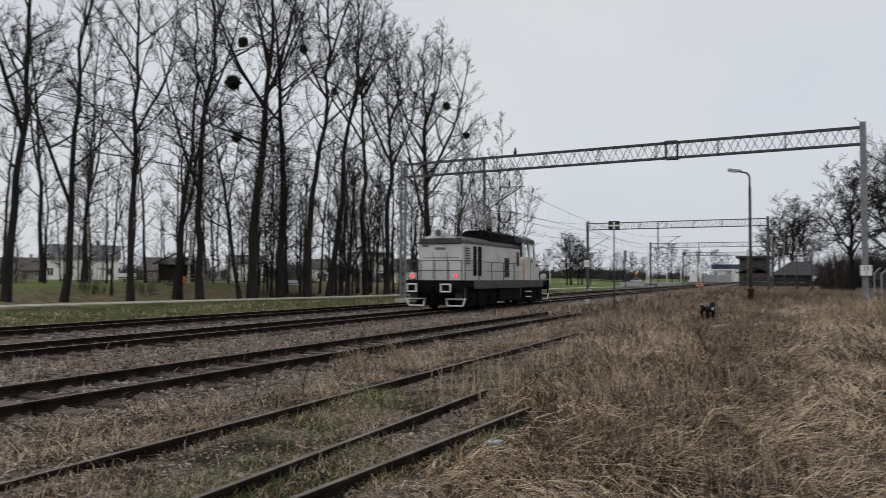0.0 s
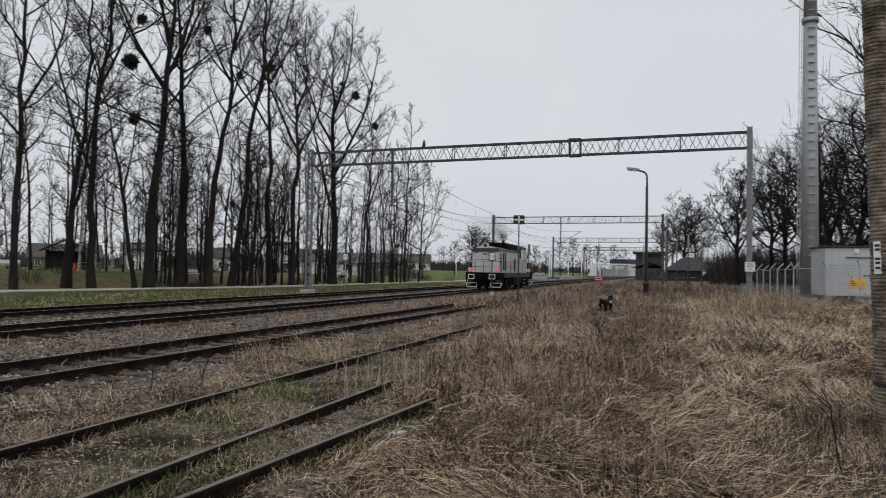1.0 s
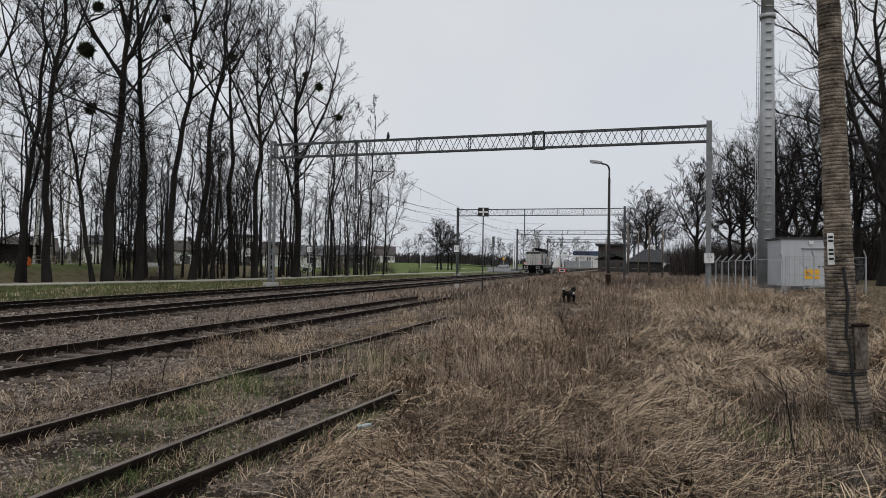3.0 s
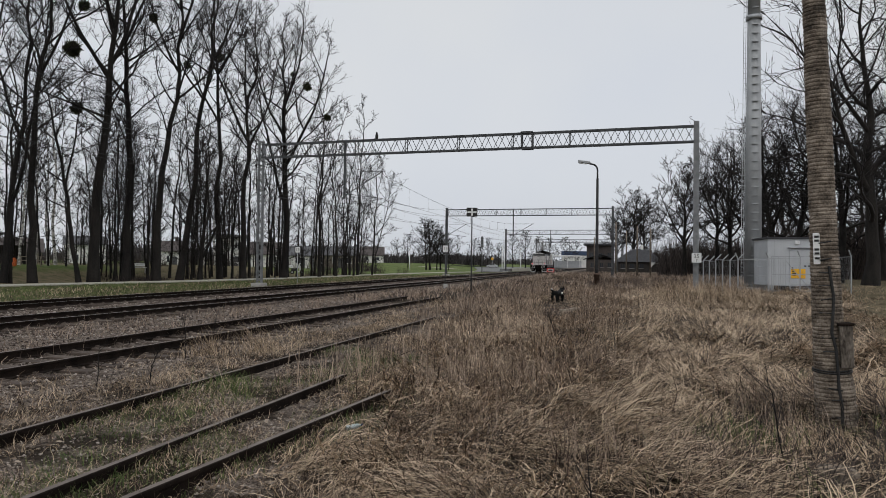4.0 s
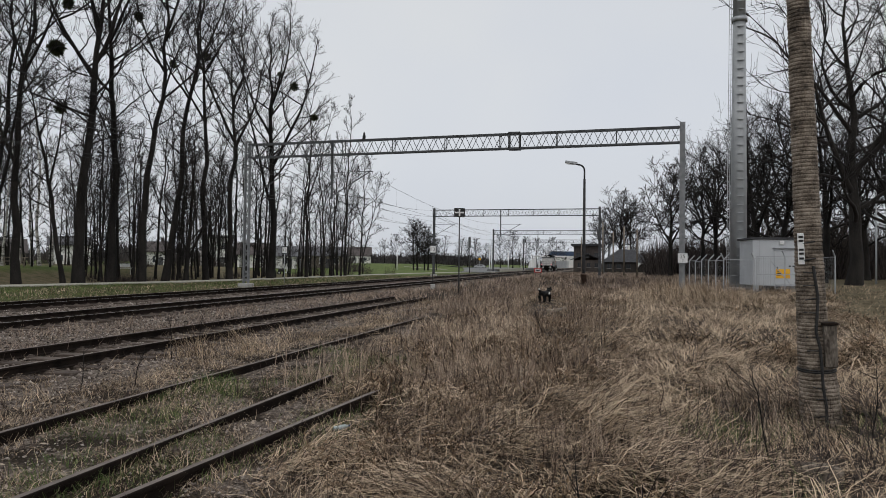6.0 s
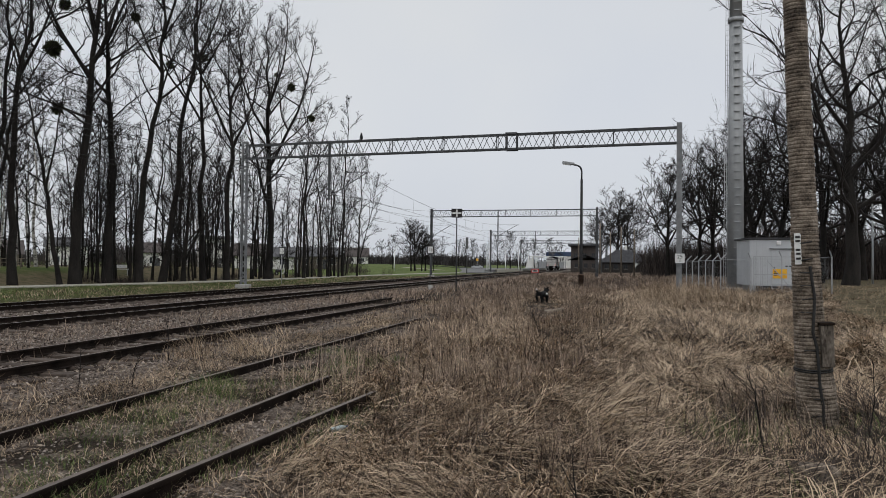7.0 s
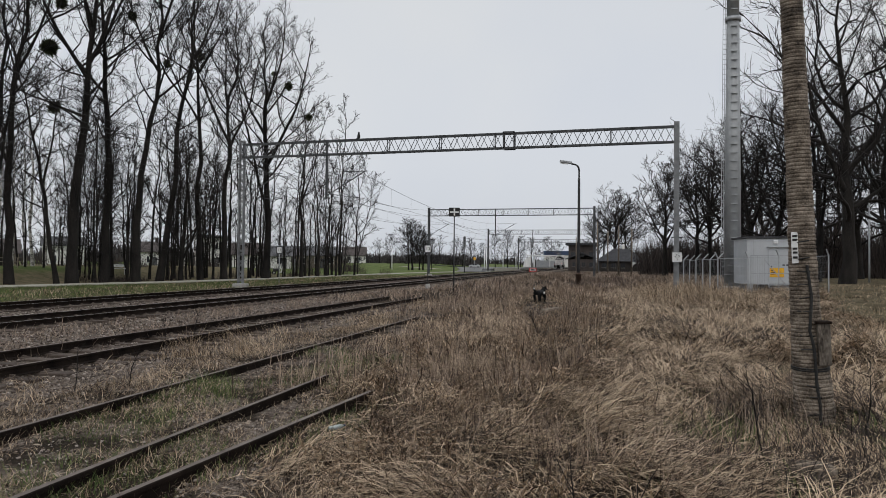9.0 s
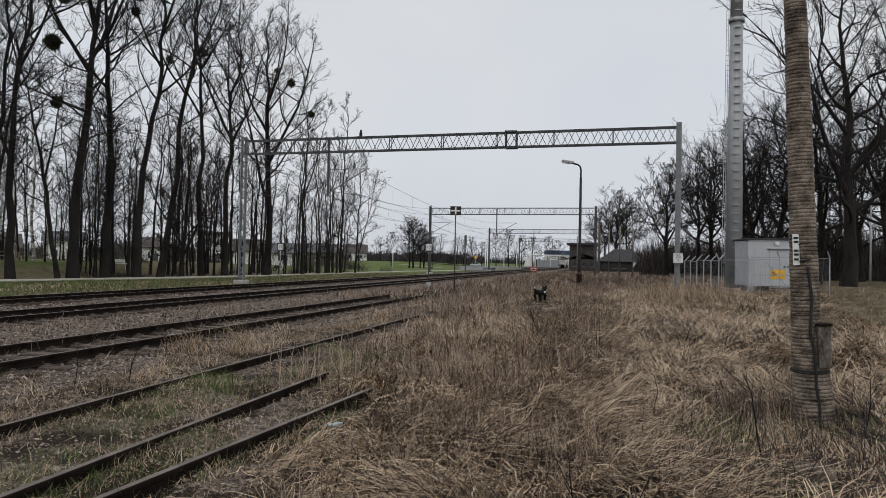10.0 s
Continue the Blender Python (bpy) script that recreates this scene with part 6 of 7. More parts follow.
    for z in (1.79, 1.84, 1.88, 1.97, 2.01):
        bm = bmesh.new()
        box(bm, -0.172, -0.128, -0.121, -0.1155, z, z + 0.022)
        part("mark", bm, M["black"], pl)


near_pole()


# ---------------------------------------------------------------- the dog
def dog():
    M["fur"] = material("black_fur", two((0.004, 0.004, 0.004), (0.012, 0.011, 0.011)), 6.0, 0.9, fine=90, bump=0.6)
    M["fur_white"] = material("white_fur", two((0.55, 0.53, 0.50), (0.72, 0.70, 0.67)), 6.0, 0.9, fine=90, bump=0.6)
    x, y = -2.74, 32.7
    e = empty("dog", pose(x, y, float(height_at(x, y)) + 0.0, 0, 0, 60) @ Matrix.Diagonal((0.80, 1.35, 0.78, 1.0)), "black dog with white chest and tail tip standing in dry grass", "dog")

    def blob(name, segs, mat, parent=e):
        """A rounded body through rings: centre and radii."""
        bm = bmesh.new()
        rings, n = [], 10
        for i, (c, ry, rz) in enumerate(segs):
            c = Vector(c)
            d = (Vector(segs[min(i + 1, len(segs) - 1)][0]) - Vector(segs[max(i - 1, 0)][0])).normalized()
            s = d.cross(Vector((0, 0, 1)))
            s = Vector((0, 1, 0)) if s.length < 1e-3 else s.normalized()
            u = s.cross(d)
            rings.append([bm.verts.new(c + s * ry * math.cos(a) + u * rz * math.sin(a)) for a in (2 * math.pi * k / n for k in range(n))])
        for a, b in zip(rings, rings[1:]):
            for k in range(n):
                bm.faces.new((a[k], a[(k + 1) % n], b[(k + 1) % n], b[k])).smooth = True
        bm.faces.new(rings[0][::-1])
        bm.faces.new(rings[-1])
        bmesh.ops.recalc_face_normals(bm, faces=bm.faces)
        return part(name, bm, mat, parent)

    body = blob("body", [((-0.36, 0, 0.50), 0.05, 0.06), ((-0.32, 0, 0.50), 0.12, 0.14), ((-0.15, 0, 0.48), 0.13, 0.14), ((0.05, 0, 0.47), 0.14, 0.17), ((0.22, 0, 0.49), 0.13, 0.17), ((0.32, 0, 0.53), 0.07, 0.10)], M["fur"])
    blob("chest_patch", [((0.24, -0.02, 0.42), 0.05, 0.06), ((0.31, -0.02, 0.46), 0.085, 0.10), ((0.345, -0.02, 0.52), 0.05, 0.07)], M["fur_white"], body)
    blob("flank_patch", [((0.02, -0.125, 0.46), 0.015, 0.03), ((0.10, -0.135, 0.50), 0.03, 0.07), ((0.18, -0.12, 0.52), 0.015, 0.03)], M["fur_white"], body)
    blob("neck", [((0.24, 0, 0.54), 0.10, 0.12), ((0.34, 0, 0.64), 0.085, 0.09), ((0.39, 0, 0.70), 0.08, 0.08)], M["fur"])
    head = blob("head", [((0.33, 0, 0.72), 0.05, 0.05), ((0.38, 0, 0.73), 0.09, 0.09), ((0.46, 0, 0.72), 0.085, 0.08), ((0.52, 0, 0.69), 0.05, 0.05), ((0.62, 0, 0.67), 0.035, 0.035), ((0.64, 0, 0.67), 0.02, 0.02)], M["fur"])
    for s in (-1, 1):
        blob("ear", [((0.38, s * 0.06, 0.79), 0.035, 0.02), ((0.37, s * 0.08, 0.85), 0.03, 0.015), ((0.40, s * 0.10, 0.87), 0.008, 0.006)], M["fur"], head)
        for fx in (0.24, -0.28):
            blob("leg", [((fx, s * 0.085, 0.50), 0.075, 0.10), ((fx - 0.02, s * 0.09, 0.34), 0.06, 0.075), ((fx + 0.015, s * 0.09, 0.16), 0.04, 0.05), ((fx, s * 0.09, 0.03), 0.035, 0.04), ((fx + 0.02, s * 0.09, -0.02), 0.035, 0.04)], M["fur"])
    tail = blob("tail", [((-0.36, 0, 0.54), 0.035, 0.035), ((-0.46, 0, 0.60), 0.04, 0.045), ((-0.54, 0, 0.68), 0.04, 0.045), ((-0.56, 0, 0.72), 0.03, 0.03)], M["fur"])
    blob("tail_tip", [((-0.55, 0, 0.71), 0.036, 0.036), ((-0.57, 0, 0.77), 0.03, 0.03), ((-0.55, 0, 0.81), 0.01, 0.01)], M["fur_white"], tail)


dog()


# ---------------------------------------------------------------- parked car, small things
def parked_car():
    e = empty("car", pose(-46.5, 268, 0.0 + float(bank(-46.5, 268)), 0, 0, 8), "silver hatchback car on the far road", "car")
    bm = bmesh.new()
    prof = [(-2.05, 0.35), (-2.1, 0.75), (-1.95, 0.95), (-1.45, 1.0), (-0.7, 1.45), (0.75, 1.5), (1.55, 1.05), (2.05, 0.9), (2.1, 0.6), (2.05, 0.35)]
    a, b = [bm.verts.new((x, -0.85, z)) for x, z in prof], [bm.verts.new((x, 0.85, z)) for x, z in prof]
    bm.faces.new(a)
    bm.faces.new(b[::-1])
    n = len(prof)
    for i in range(n):
        bm.faces.new((a[i], b[i], b[(i + 1) % n], a[(i + 1) % n]))
    bmesh.ops.recalc_face_normals(bm, faces=bm.faces)
    body = part("body", bm, M["carpaint"], e)
    for x0, x1 in ((-1.2, -0.1), (0.0, 1.2)):
        bm = bmesh.new()
        vs = [bm.verts.new(p) for p in ((x0, -0.856, 1.0), (x1, -0.856, 1.0), (min(x1, 0.7), -0.856, 1.38), (max(x0, -0.65), -0.856, 1.38))]
        us = [bm.verts.new(v.co + Vector((0, 0.02, 0))) for v in vs]
        bm.faces.new(vs)
        bm.faces.new(us[::-1])
        part("side_window", bm, M["pane"], body)
    for x in (-1.3, 1.3):
        for s in (-0.78, 0.78):
            bm = bmesh.new()
            bar(bm, (x, s - 0.1, 0.31), (x, s + 0.1, 0.31), 0.31, sides=14)
            w = part("wheel", bm, M["black"], e)
            bm = bmesh.new()
            bar(bm, (x, s - 0.11, 0.31), (x, s - 0.102, 0.31), 0.19, sides=10)
            part("rim", bm, M["galv"], w)


parked_car()


def small_things():
    g = lambda x, y: float(height_at(x, y))
    bm = bmesh.new()
    box(bm, -0.06, 0.06, -0.8, 0.8, -0.03, 0.05, 0.01)
    p = part("plank", bm, M["wood"])
    p.matrix_world = pose(-1.62, 24.0, g(-1.62, 24) + 0.16, 0, 4, -16)
    tagged(p, "weathered plank lying in the dead weeds", "plank")
    # a crushed plastic bottle
    b = empty("plastic_bottle", pose(-2.56, 6.87, g(-2.56, 6.87) + 0.04, 0, 82, 35) @ Matrix.Scale(0.75, 4), "crushed clear plastic bottle in the grass", "bottle")
    bm = bmesh.new()
    lathe(bm, [(0.03, -0.1), (0.034, -0.09), (0.03, -0.03), (0.035, 0.0), (0.03, 0.05), (0.012, 0.1)], 10)
    M["bottle"] = material("pale_plastic", two((0.28, 0.34, 0.34), (0.55, 0.60, 0.60)), 14.0, 0.2, bump=0.2)
    part("body", bm, M["bottle"], b)
    bm = bmesh.new()
    lathe(bm, [(0.014, 0.1), (0.014, 0.125)], 10)
    part("cap", bm, M["blue"], b)
    # a bird on the gantry beam
    d = empty("bird", pose(-15.45, 44.95, 9.47, 0, 0, 70), "dark bird perched on the gantry beam", "bird")
    bm = bmesh.new()
    lathe(bm, [(0.03, 0.02), (0.10, 0.12), (0.11, 0.25), (0.06, 0.38), (0.07, 0.44), (0.03, 0.5)], 10)
    part("body", bm, M["black"], d)
    bm = bmesh.new()
    beam(bm, (-0.05, 0, 0.14), (-0.26, 0, 0.0), 0.07, 0.03)
    part("tail", bm, M["black"], d)
    bm = bmesh.new()
    bar(bm, (0.05, 0, 0.44), (0.13, 0, 0.43), 0.02, 0.004, 6)
    part("beak", bm, M["black"], d)
    out = ([], [])
    tube(out, [Vector((4.05 - 0.38 * math.sin(a), 43.6, 9.72 + 0.42 * math.sin(a * 0.5) * math.cos(a * 0.28))) for a in (0, 0.5, 1.0, 1.5, 2.0, 2.4)], [0.012] * 6, 4)
    ob = new("wire_tail", array_mesh("wire_tail", [tuple(v) for v in out[0]], out[1], M["wire"]))
    tagged(ob, "loose bent wire end at the mast top", "wire")
    # a lamp or junction frame on the beam
    j = empty("junction_frame", pose(-5.62, 44.3, 8.58), "dark square steel frame clamped round the gantry beam", "frame")
    for s in (-0.28, 0.28):
        bm = bmesh.new()
        for x in (-0.32, 0.32):
            beam(bm, (x, s, -0.02), (x, s, 0.92), 0.07, 0.07)
        for z in (-0.02, 0.92):
            beam(bm, (-0.36, s, z), (0.36, s, z), 0.07, 0.12)
        part("frame", bm, M["darksteel"], j)
    # litter bin and picnic table in the park
    bx, by = -45.4, 47.0
    o = empty("litter_bin", pose(bx, by, g(bx, by)) @ Matrix.Scale(0.7, 4), "orange plastic litter bin standing in the park", "bin")
    bm = bmesh.new()
    box(bm, -0.24, 0.24, -0.22, 0.22, 0.0, 0.78, 0.03)
    part("body", bm, M["orange"], o)
    bm = bmesh.new()
    box(bm, -0.16, 0.16, -0.16, 0.16, 0.784, 0.95, 0.04)
    part("lid", bm, M["orange"], o)
    bx, by = -46.6, 50.0
    b = empty("picnic_table", pose(bx, by, g(bx, by), 0, 0, 44), "weathered wooden picnic table with benches", "table")
    bm = bmesh.new()
    for q in (-0.3, -0.1, 0.1, 0.3):
        beam(bm, (-0.95, q, 0.74), (0.95, q, 0.74), 0.18, 0.04)
    part("tabletop", bm, M["wood"], b)
    for q in (-0.72, 0.72):
        bm = bmesh.new()
        beam(bm, (-0.95, q, 0.44), (0.95, q, 0.44), 0.26, 0.04)
        part("bench_seat", bm, M["wood"], b)
    for x in (-0.7, 0.7):
        for q in (-1, 1):
            bm = bmesh.new()
            beam(bm, (x, q * 0.55, -0.15), (x, q * 0.2, 0.72), 0.08, 0.08)
            part("leg", bm, M["wood"], b)
        bm = bmesh.new()
        beam(bm, (x, -0.8, 0.38), (x, 0.8, 0.38), 0.07, 0.07)
        part("crossbar", bm, M["wood"], b)
    # concrete block in the foreground grass
    bm = bmesh.new()
    box(bm, -0.17, 0.17, -0.1, 0.1, -0.2, 0.13, 0.03)
    k = part("concrete_block", bm, M["oldconcrete"])
    k.matrix_world = pose(1.62, 6.35, g(1.6, 6.3), 4, 3, 14)
    tagged(k, "broken concrete block sunk in the dry grass", "block")


small_things()


def park_things():
    """Moped, signs and benches beyond the line."""
    g = lambda x, y: float(height_at(x, y))
    m = empty("moped", pose(-43.0, 92.6, g(-43, 92.6), 0, 0, 12), "white and black moped parked beyond the footpath", "moped")
    for x in (-0.65, 0.65):
        bm = bmesh.new()
        bar(bm, (x, -0.06, 0.27), (x, 0.06, 0.27), 0.27, sides=16)
        w = part("wheel", bm, M["black"], m)
        bm = bmesh.new()
        bar(bm, (x, -0.075, 0.27), (x, 0.075, 0.27), 0.12, sides=10)
        part("hub", bm, M["galv"], w)
    bm = bmesh.new()
    box(bm, -0.80, 0.05, -0.16, 0.16, 0.42, 0.74, 0.06)
    part("tail_body", bm, M["black"], m)
    bm = bmesh.new()
    box(bm, -0.78, 0.1, -0.14, 0.14, 0.745, 0.84, 0.03)
    part("seat", bm, M["darksteel"], m)
    bm = bmesh.new()
    beam(bm, (0.30, 0, 0.30), (0.52, 0, 1.10), 0.40, 0.10)
    part("front_shield", bm, M["white"], m, "white front shield")
    bm = bmesh.new()
    box(bm, -0.1, 0.36, -0.16, 0.16, 0.26, 0.36, 0.02)
    part("footboard", bm, M["white"], m)
    bm = bmesh.new()
    bar(bm, (0.50, -0.34, 1.16), (0.50, 0.34, 1.16), 0.03, sides=8)
    bar(bm, (0.50, 0, 1.05), (0.50, 0, 1.17), 0.03, sides=8)
    part("handlebar", bm, M["black"], m)
    bm = bmesh.new()
    box(bm, -1.05, -0.65, -0.2, 0.2, 0.85, 1.2, 0.04)
    part("top_box", bm, M["white"], m)
    for x, y, h, tri in ((-40.8, 82.5, 3.2, True), (-36.2, 82.4, 2.1, False)):
        e = empty("road_sign" if tri else "marker_post", pose(x, y, g(x, y), 0, 0, 25), "grey metal back of a triangular sign on a post" if tri else "thin grey metal post beside the footpath", "sign" if tri else "post")
        bm = bmesh.new()
        bar(bm, (0, 0, -0.3), (0, 0, h), 0.04, sides=8)
        part("post", bm, M["galv"], e)
        if tri:
            bm = bmesh.new()
            f = bm.faces.new([bm.verts.new(p) for p in ((-0.45, -0.05, h), (0.45, -0.05, h), (0, -0.05, h - 0.8))])
            q = bmesh.ops.extrude_face_region(bm, geom=[f])
            bmesh.ops.translate(bm, verts=[v for v in q["geom"] if isinstance(v, bmesh.types.BMVert)], vec=(0, -0.02, 0))
            bmesh.ops.recalc_face_normals(bm, faces=bm.faces)
            part("board", bm, M["galv"], e)
    e = empty("road_sign", pose(-34.2, 197, -0.08, 0, 0, 10), "yellow rectangular road sign on a post", "sign")
    bm = bmesh.new()
    bar(bm, (0, 0, -0.1), (0, 0, 3.6), 0.05, sides=8)
    part("post", bm, M["galv"], e)
    bm = bmesh.new()
    box(bm, -0.32, 0.32, -0.09, -0.055, 2.7, 3.3, 0.01)
    part("board", bm, M["yellow"], e)
    for x, y, turn in ((-44.4, 60.4, 36), (-49.0, 44.0, 48)):
        e = empty("park_bench", pose(x, y, g(x, y), 0, 0, turn), "pale park bench standing on the grass", "bench", "benches in the park")
        bm = bmesh.new()
        box(bm, -0.95, 0.95, -0.22, 0.22, 0.42, 0.48, 0.01)
        part("seat", bm, M["white"], e)
        bm = bmesh.new()
        box(bm, -0.95, 0.95, 0.2, 0.25, 0.56, 0.86, 0.01)
        part("backrest", bm, M["white"], e)
        for q in (-0.75, 0.75):
            bm = bmesh.new()
            box(bm, q - 0.05, q + 0.05, -0.2, 0.24, -0.15, 0.42)
            box(bm, q - 0.04, q + 0.04, 0.19, 0.26, 0.48, 0.86)
            part("leg", bm, M["concrete"], e)


park_things()


def bare_saplings():
    """Single dark shoots in the foreground: x, y, height."""
    rng = random.Random(31)
    for x, y, h in [(1.35, 6.6, 0.85), (-0.15, 4.3, 0.62), (0.2, 3.6, 0.7), (-6.1, 8.6, 0.55), (-6.6, 8.2, 0.6), (2.45, 7.7, 0.75), (-1.2, 14.5, 1.0), (-2.9, 22.0, 1.2), (-0.1, 12.2, 0.6), (-7.3, 12.0, 0.9), (-7.0, 10.8, 0.8)]:
        e = empty("sapling", pose(x, y, float(height_at(x, y))), "thin dark leafless shoot in the grass", "sapling", "bare shoots in the meadow")
        out = ([], [])
        pts = grow(rng, Vector((0, 0, -0.05)), Vector((rng.uniform(-0.2, 0.2), rng.uniform(-0.2, 0.2), 1)), h, 5, 0.10, 0.05)
        tube(out, pts, [0.008, 0.007, 0.006, 0.005, 0.004, 0.002], 5)
        shared("stem", array_mesh("stem", [tuple(v) for v in out[0]], out[1], M["twig"]), e, pose(0, 0, 0))
        for k in range(9):
            out = ([], [])
            p, d = along(pts, rng.uniform(0.25, 0.95))
            q = grow(rng, p, d + Vector((rng.gauss(0, 0.7), rng.gauss(0, 0.7), 0.2)), h * rng.uniform(0.12, 0.4), 3, 0.12, 0.05)
            tube(out, q, [0.004, 0.0035, 0.003, 0.0015], 3)
            shared("shoot", array_mesh("shoot", [tuple(v) for v in out[0]], out[1], M["twig"]), e, pose(0, 0, 0))


bare_saplings()


# ---------------------------------------------------------------- the locomotive
def build_loco():
    """Local y points ahead; the near end lies at y = 0, rails at z = 0."""
    M["redlamp"] = bpy.data.materials.new("red_lamp")
    M["redlamp"].use_nodes = True
    b = M["redlamp"].node_tree.nodes["Principled BSDF"]
    b.inputs["Base Color"].default_value = (0.6, 0.03, 0.03, 1)
    b.inputs["Emission Color"].default_value = (1.0, 0.03, 0.04, 1)
    b.inputs["Emission Strength"].default_value = 1.6
    M["glass"] = material("cab_glass", two((0.03, 0.035, 0.04), (0.06, 0.065, 0.07)), 1.0, 0.08, bump=0, spec=0.7)
    M["clearglass"] = bpy.data.materials.new("clear_glass")
    M["clearglass"].use_nodes = True
    b = M["clearglass"].node_tree.nodes["Principled BSDF"]
    b.inputs["Base Color"].default_value = (0.82, 0.86, 0.86, 1)
    b.inputs["Roughness"].default_value, b.inputs["Transmission Weight"].default_value, b.inputs["IOR"].default_value = 0.02, 1.0, 1.1
    e = empty("locomotive", pose(-14.85, 31.5, 0.02) @ Matrix.Diagonal((1.0, 1.07, 1.0, 1.0)), "light grey diesel shunting locomotive, dark roof, red tail lamps lit", "locomotive")

    def P(name, fn, mat, parent=None, label=""):
        bm = bmesh.new()
        fn(bm)
        return part(name, bm, mat, parent or e, label)

    # underframe
    def frame_fn(bm):
        box(bm, -1.42, 1.42, 0.62, 13.62, 1.06, 1.36, 0.02)
        box(bm, -1.50, 1.50, 0.55, 0.80, 0.80, 1.40, 0.02)
        box(bm, -1.50, 1.50, 13.45, 13.70, 0.80, 1.40, 0.02)
    fr = P("underframe", frame_fn, M["locoblack"])
    P("fuel_tank", lambda bm: box(bm, -1.32, 1.32, 5.5, 8.7, 0.34, 1.05, 0.08), M["locoblack"])
    P("underfloor_box", lambda bm: box(bm, -0.62, 0.62, 1.2, 5.4, 0.42, 1.05, 0.03), M["locoblack"])
    P("underfloor_box", lambda bm: box(bm, -0.62, 0.62, 8.8, 13.0, 0.42, 1.05, 0.03), M["locoblack"])
    for s in (-1, 1):
        P("battery_box", lambda bm: box(bm, min(s * 0.9, s * 1.40), max(s * 0.9, s * 1.40), 5.55, 8.65, 0.30, 0.97, 0.04), M["locoblack"])
        for yc in (3.3, 10.9):
            P("brake_rigging", lambda bm: (box(bm, min(s * 0.93, s * 1.18), max(s * 0.93, s * 1.18), yc - 2.35, yc + 2.35, 0.16, 0.37, 0.02), box(bm, min(s * 1.05, s * 1.3), max(s * 1.05, s * 1.3), yc - 0.35, yc + 0.35, 0.12, 0.55, 0.02)), M["locoblack"])
            P("sand_box", lambda bm: box(bm, min(s * 1.0, s * 1.38), max(s * 1.0, s * 1.38), yc - 2.55, yc - 2.1, 0.45, 1.04, 0.03), M["locosill"])
    P("brake_beam", lambda bm: (box(bm, -0.6, 0.6, 0.95, 1.25, 0.22, 0.85, 0.03), box(bm, -1.15, 1.15, 1.0, 1.15, 0.55, 0.85, 0.02)), M["locoblack"])
    # bogies
    for yc in (3.3, 10.9):
        bogie = P("bogie", lambda bm: (box(bm, -1.24, -1.0, yc - 2.1, yc + 2.1, 0.36, 1.0, 0.03), box(bm, 1.0, 1.24, yc - 2.1, yc + 2.1, 0.36, 1.0, 0.03),
                                       box(bm, -0.98, 0.98, yc - 0.3, yc + 0.3, 0.5, 0.85, 0.03), box(bm, -1.34, -1.22, yc - 0.5, yc + 0.5, 0.3, 0.9, 0.03), box(bm, 1.22, 1.34, yc - 0.5, yc + 0.5, 0.3, 0.9, 0.03)), M["locoblack"])
        for ya in (yc - 1.25, yc + 1.25):
            for s in (-1, 1):
                P("wheel", lambda bm: (bar(bm, (s * 0.69, ya, 0.55), (s * 0.82, ya, 0.55), 0.55, sides=28), bar(bm, (s * 0.66, ya, 0.55), (s * 0.69, ya, 0.55), 0.58, sides=28), bar(bm, (s * 0.8, ya, 0.55), (s * 0.9, ya, 0.55), 0.14, sides=12)), M["locoblack"], bogie)
                P("axle_box", lambda bm: box(bm, min(s * 1.22, s * 1.36), max(s * 1.22, s * 1.36), ya - 0.17, ya + 0.17, 0.40, 0.72, 0.03), M["locoblack"], bogie)

    def hood(bm, y0, y1, w, z1, crown):
        sec = [(-w, 1.36), (-w, z1 - 0.32), (-w + 0.05, z1 - 0.18), (-w * 0.62, z1), (-w * 0.2, z1 + crown), (w * 0.2, z1 + crown), (w * 0.62, z1), (w - 0.05, z1 - 0.18), (w, z1 - 0.32), (w, 1.36)]
        a, b = [bm.verts.new((x, y0, z)) for x, z in sec], [bm.verts.new((x, y1, z)) for x, z in sec]
        bm.faces.new(a)
        bm.faces.new(b[::-1])
        n = len(sec)
        for i in range(n):
            f = bm.faces.new((a[i], b[i], b[(i + 1) % n], a[(i + 1) % n]))
            f.material_index = 1 if 1 <= i <= 7 else 0
        bmesh.ops.recalc_face_normals(bm, faces=bm.faces)
    long_hood = P("long_hood", lambda bm: hood(bm, 1.25, 9.3, 1.14, 3.52, 0.10), [M["loco"], M["locodark"]])
    short_hood = P("short_hood", lambda bm: hood(bm, 11.3, 13.0, 1.05, 2.55, 0.08), [M["loco"], M["locodark"]])
    # roof fascia on the near end, exhaust box
    for s in (-1, 1):
        P("gutter", lambda bm: beam(bm, (s * 1.15, 1.2, 3.21), (s * 1.15, 9.3, 3.21), 0.05, 0.045), M["locosill"], long_hood)
    P("roof_visor", lambda bm: (box(bm, -1.12, 1.12, 1.17, 1.30, 3.14, 3.42, 0.03),), M["locodark"], long_hood)
    P("exhaust_box", lambda bm: hoodbox(bm), M["locoblack"])
    P("exhaust_pipe", lambda bm: bar(bm, (0, 7.4, 4.05), (0, 7.4, 4.38), 0.14, 0.14, 12), M["locoblack"])
    # cab
    def cab_low(bm):
        box(bm, -1.42, 1.42, 9.304, 11.296, 1.36, 2.74, 0.02)
    cab = P("cab", cab_low, M["loco"])

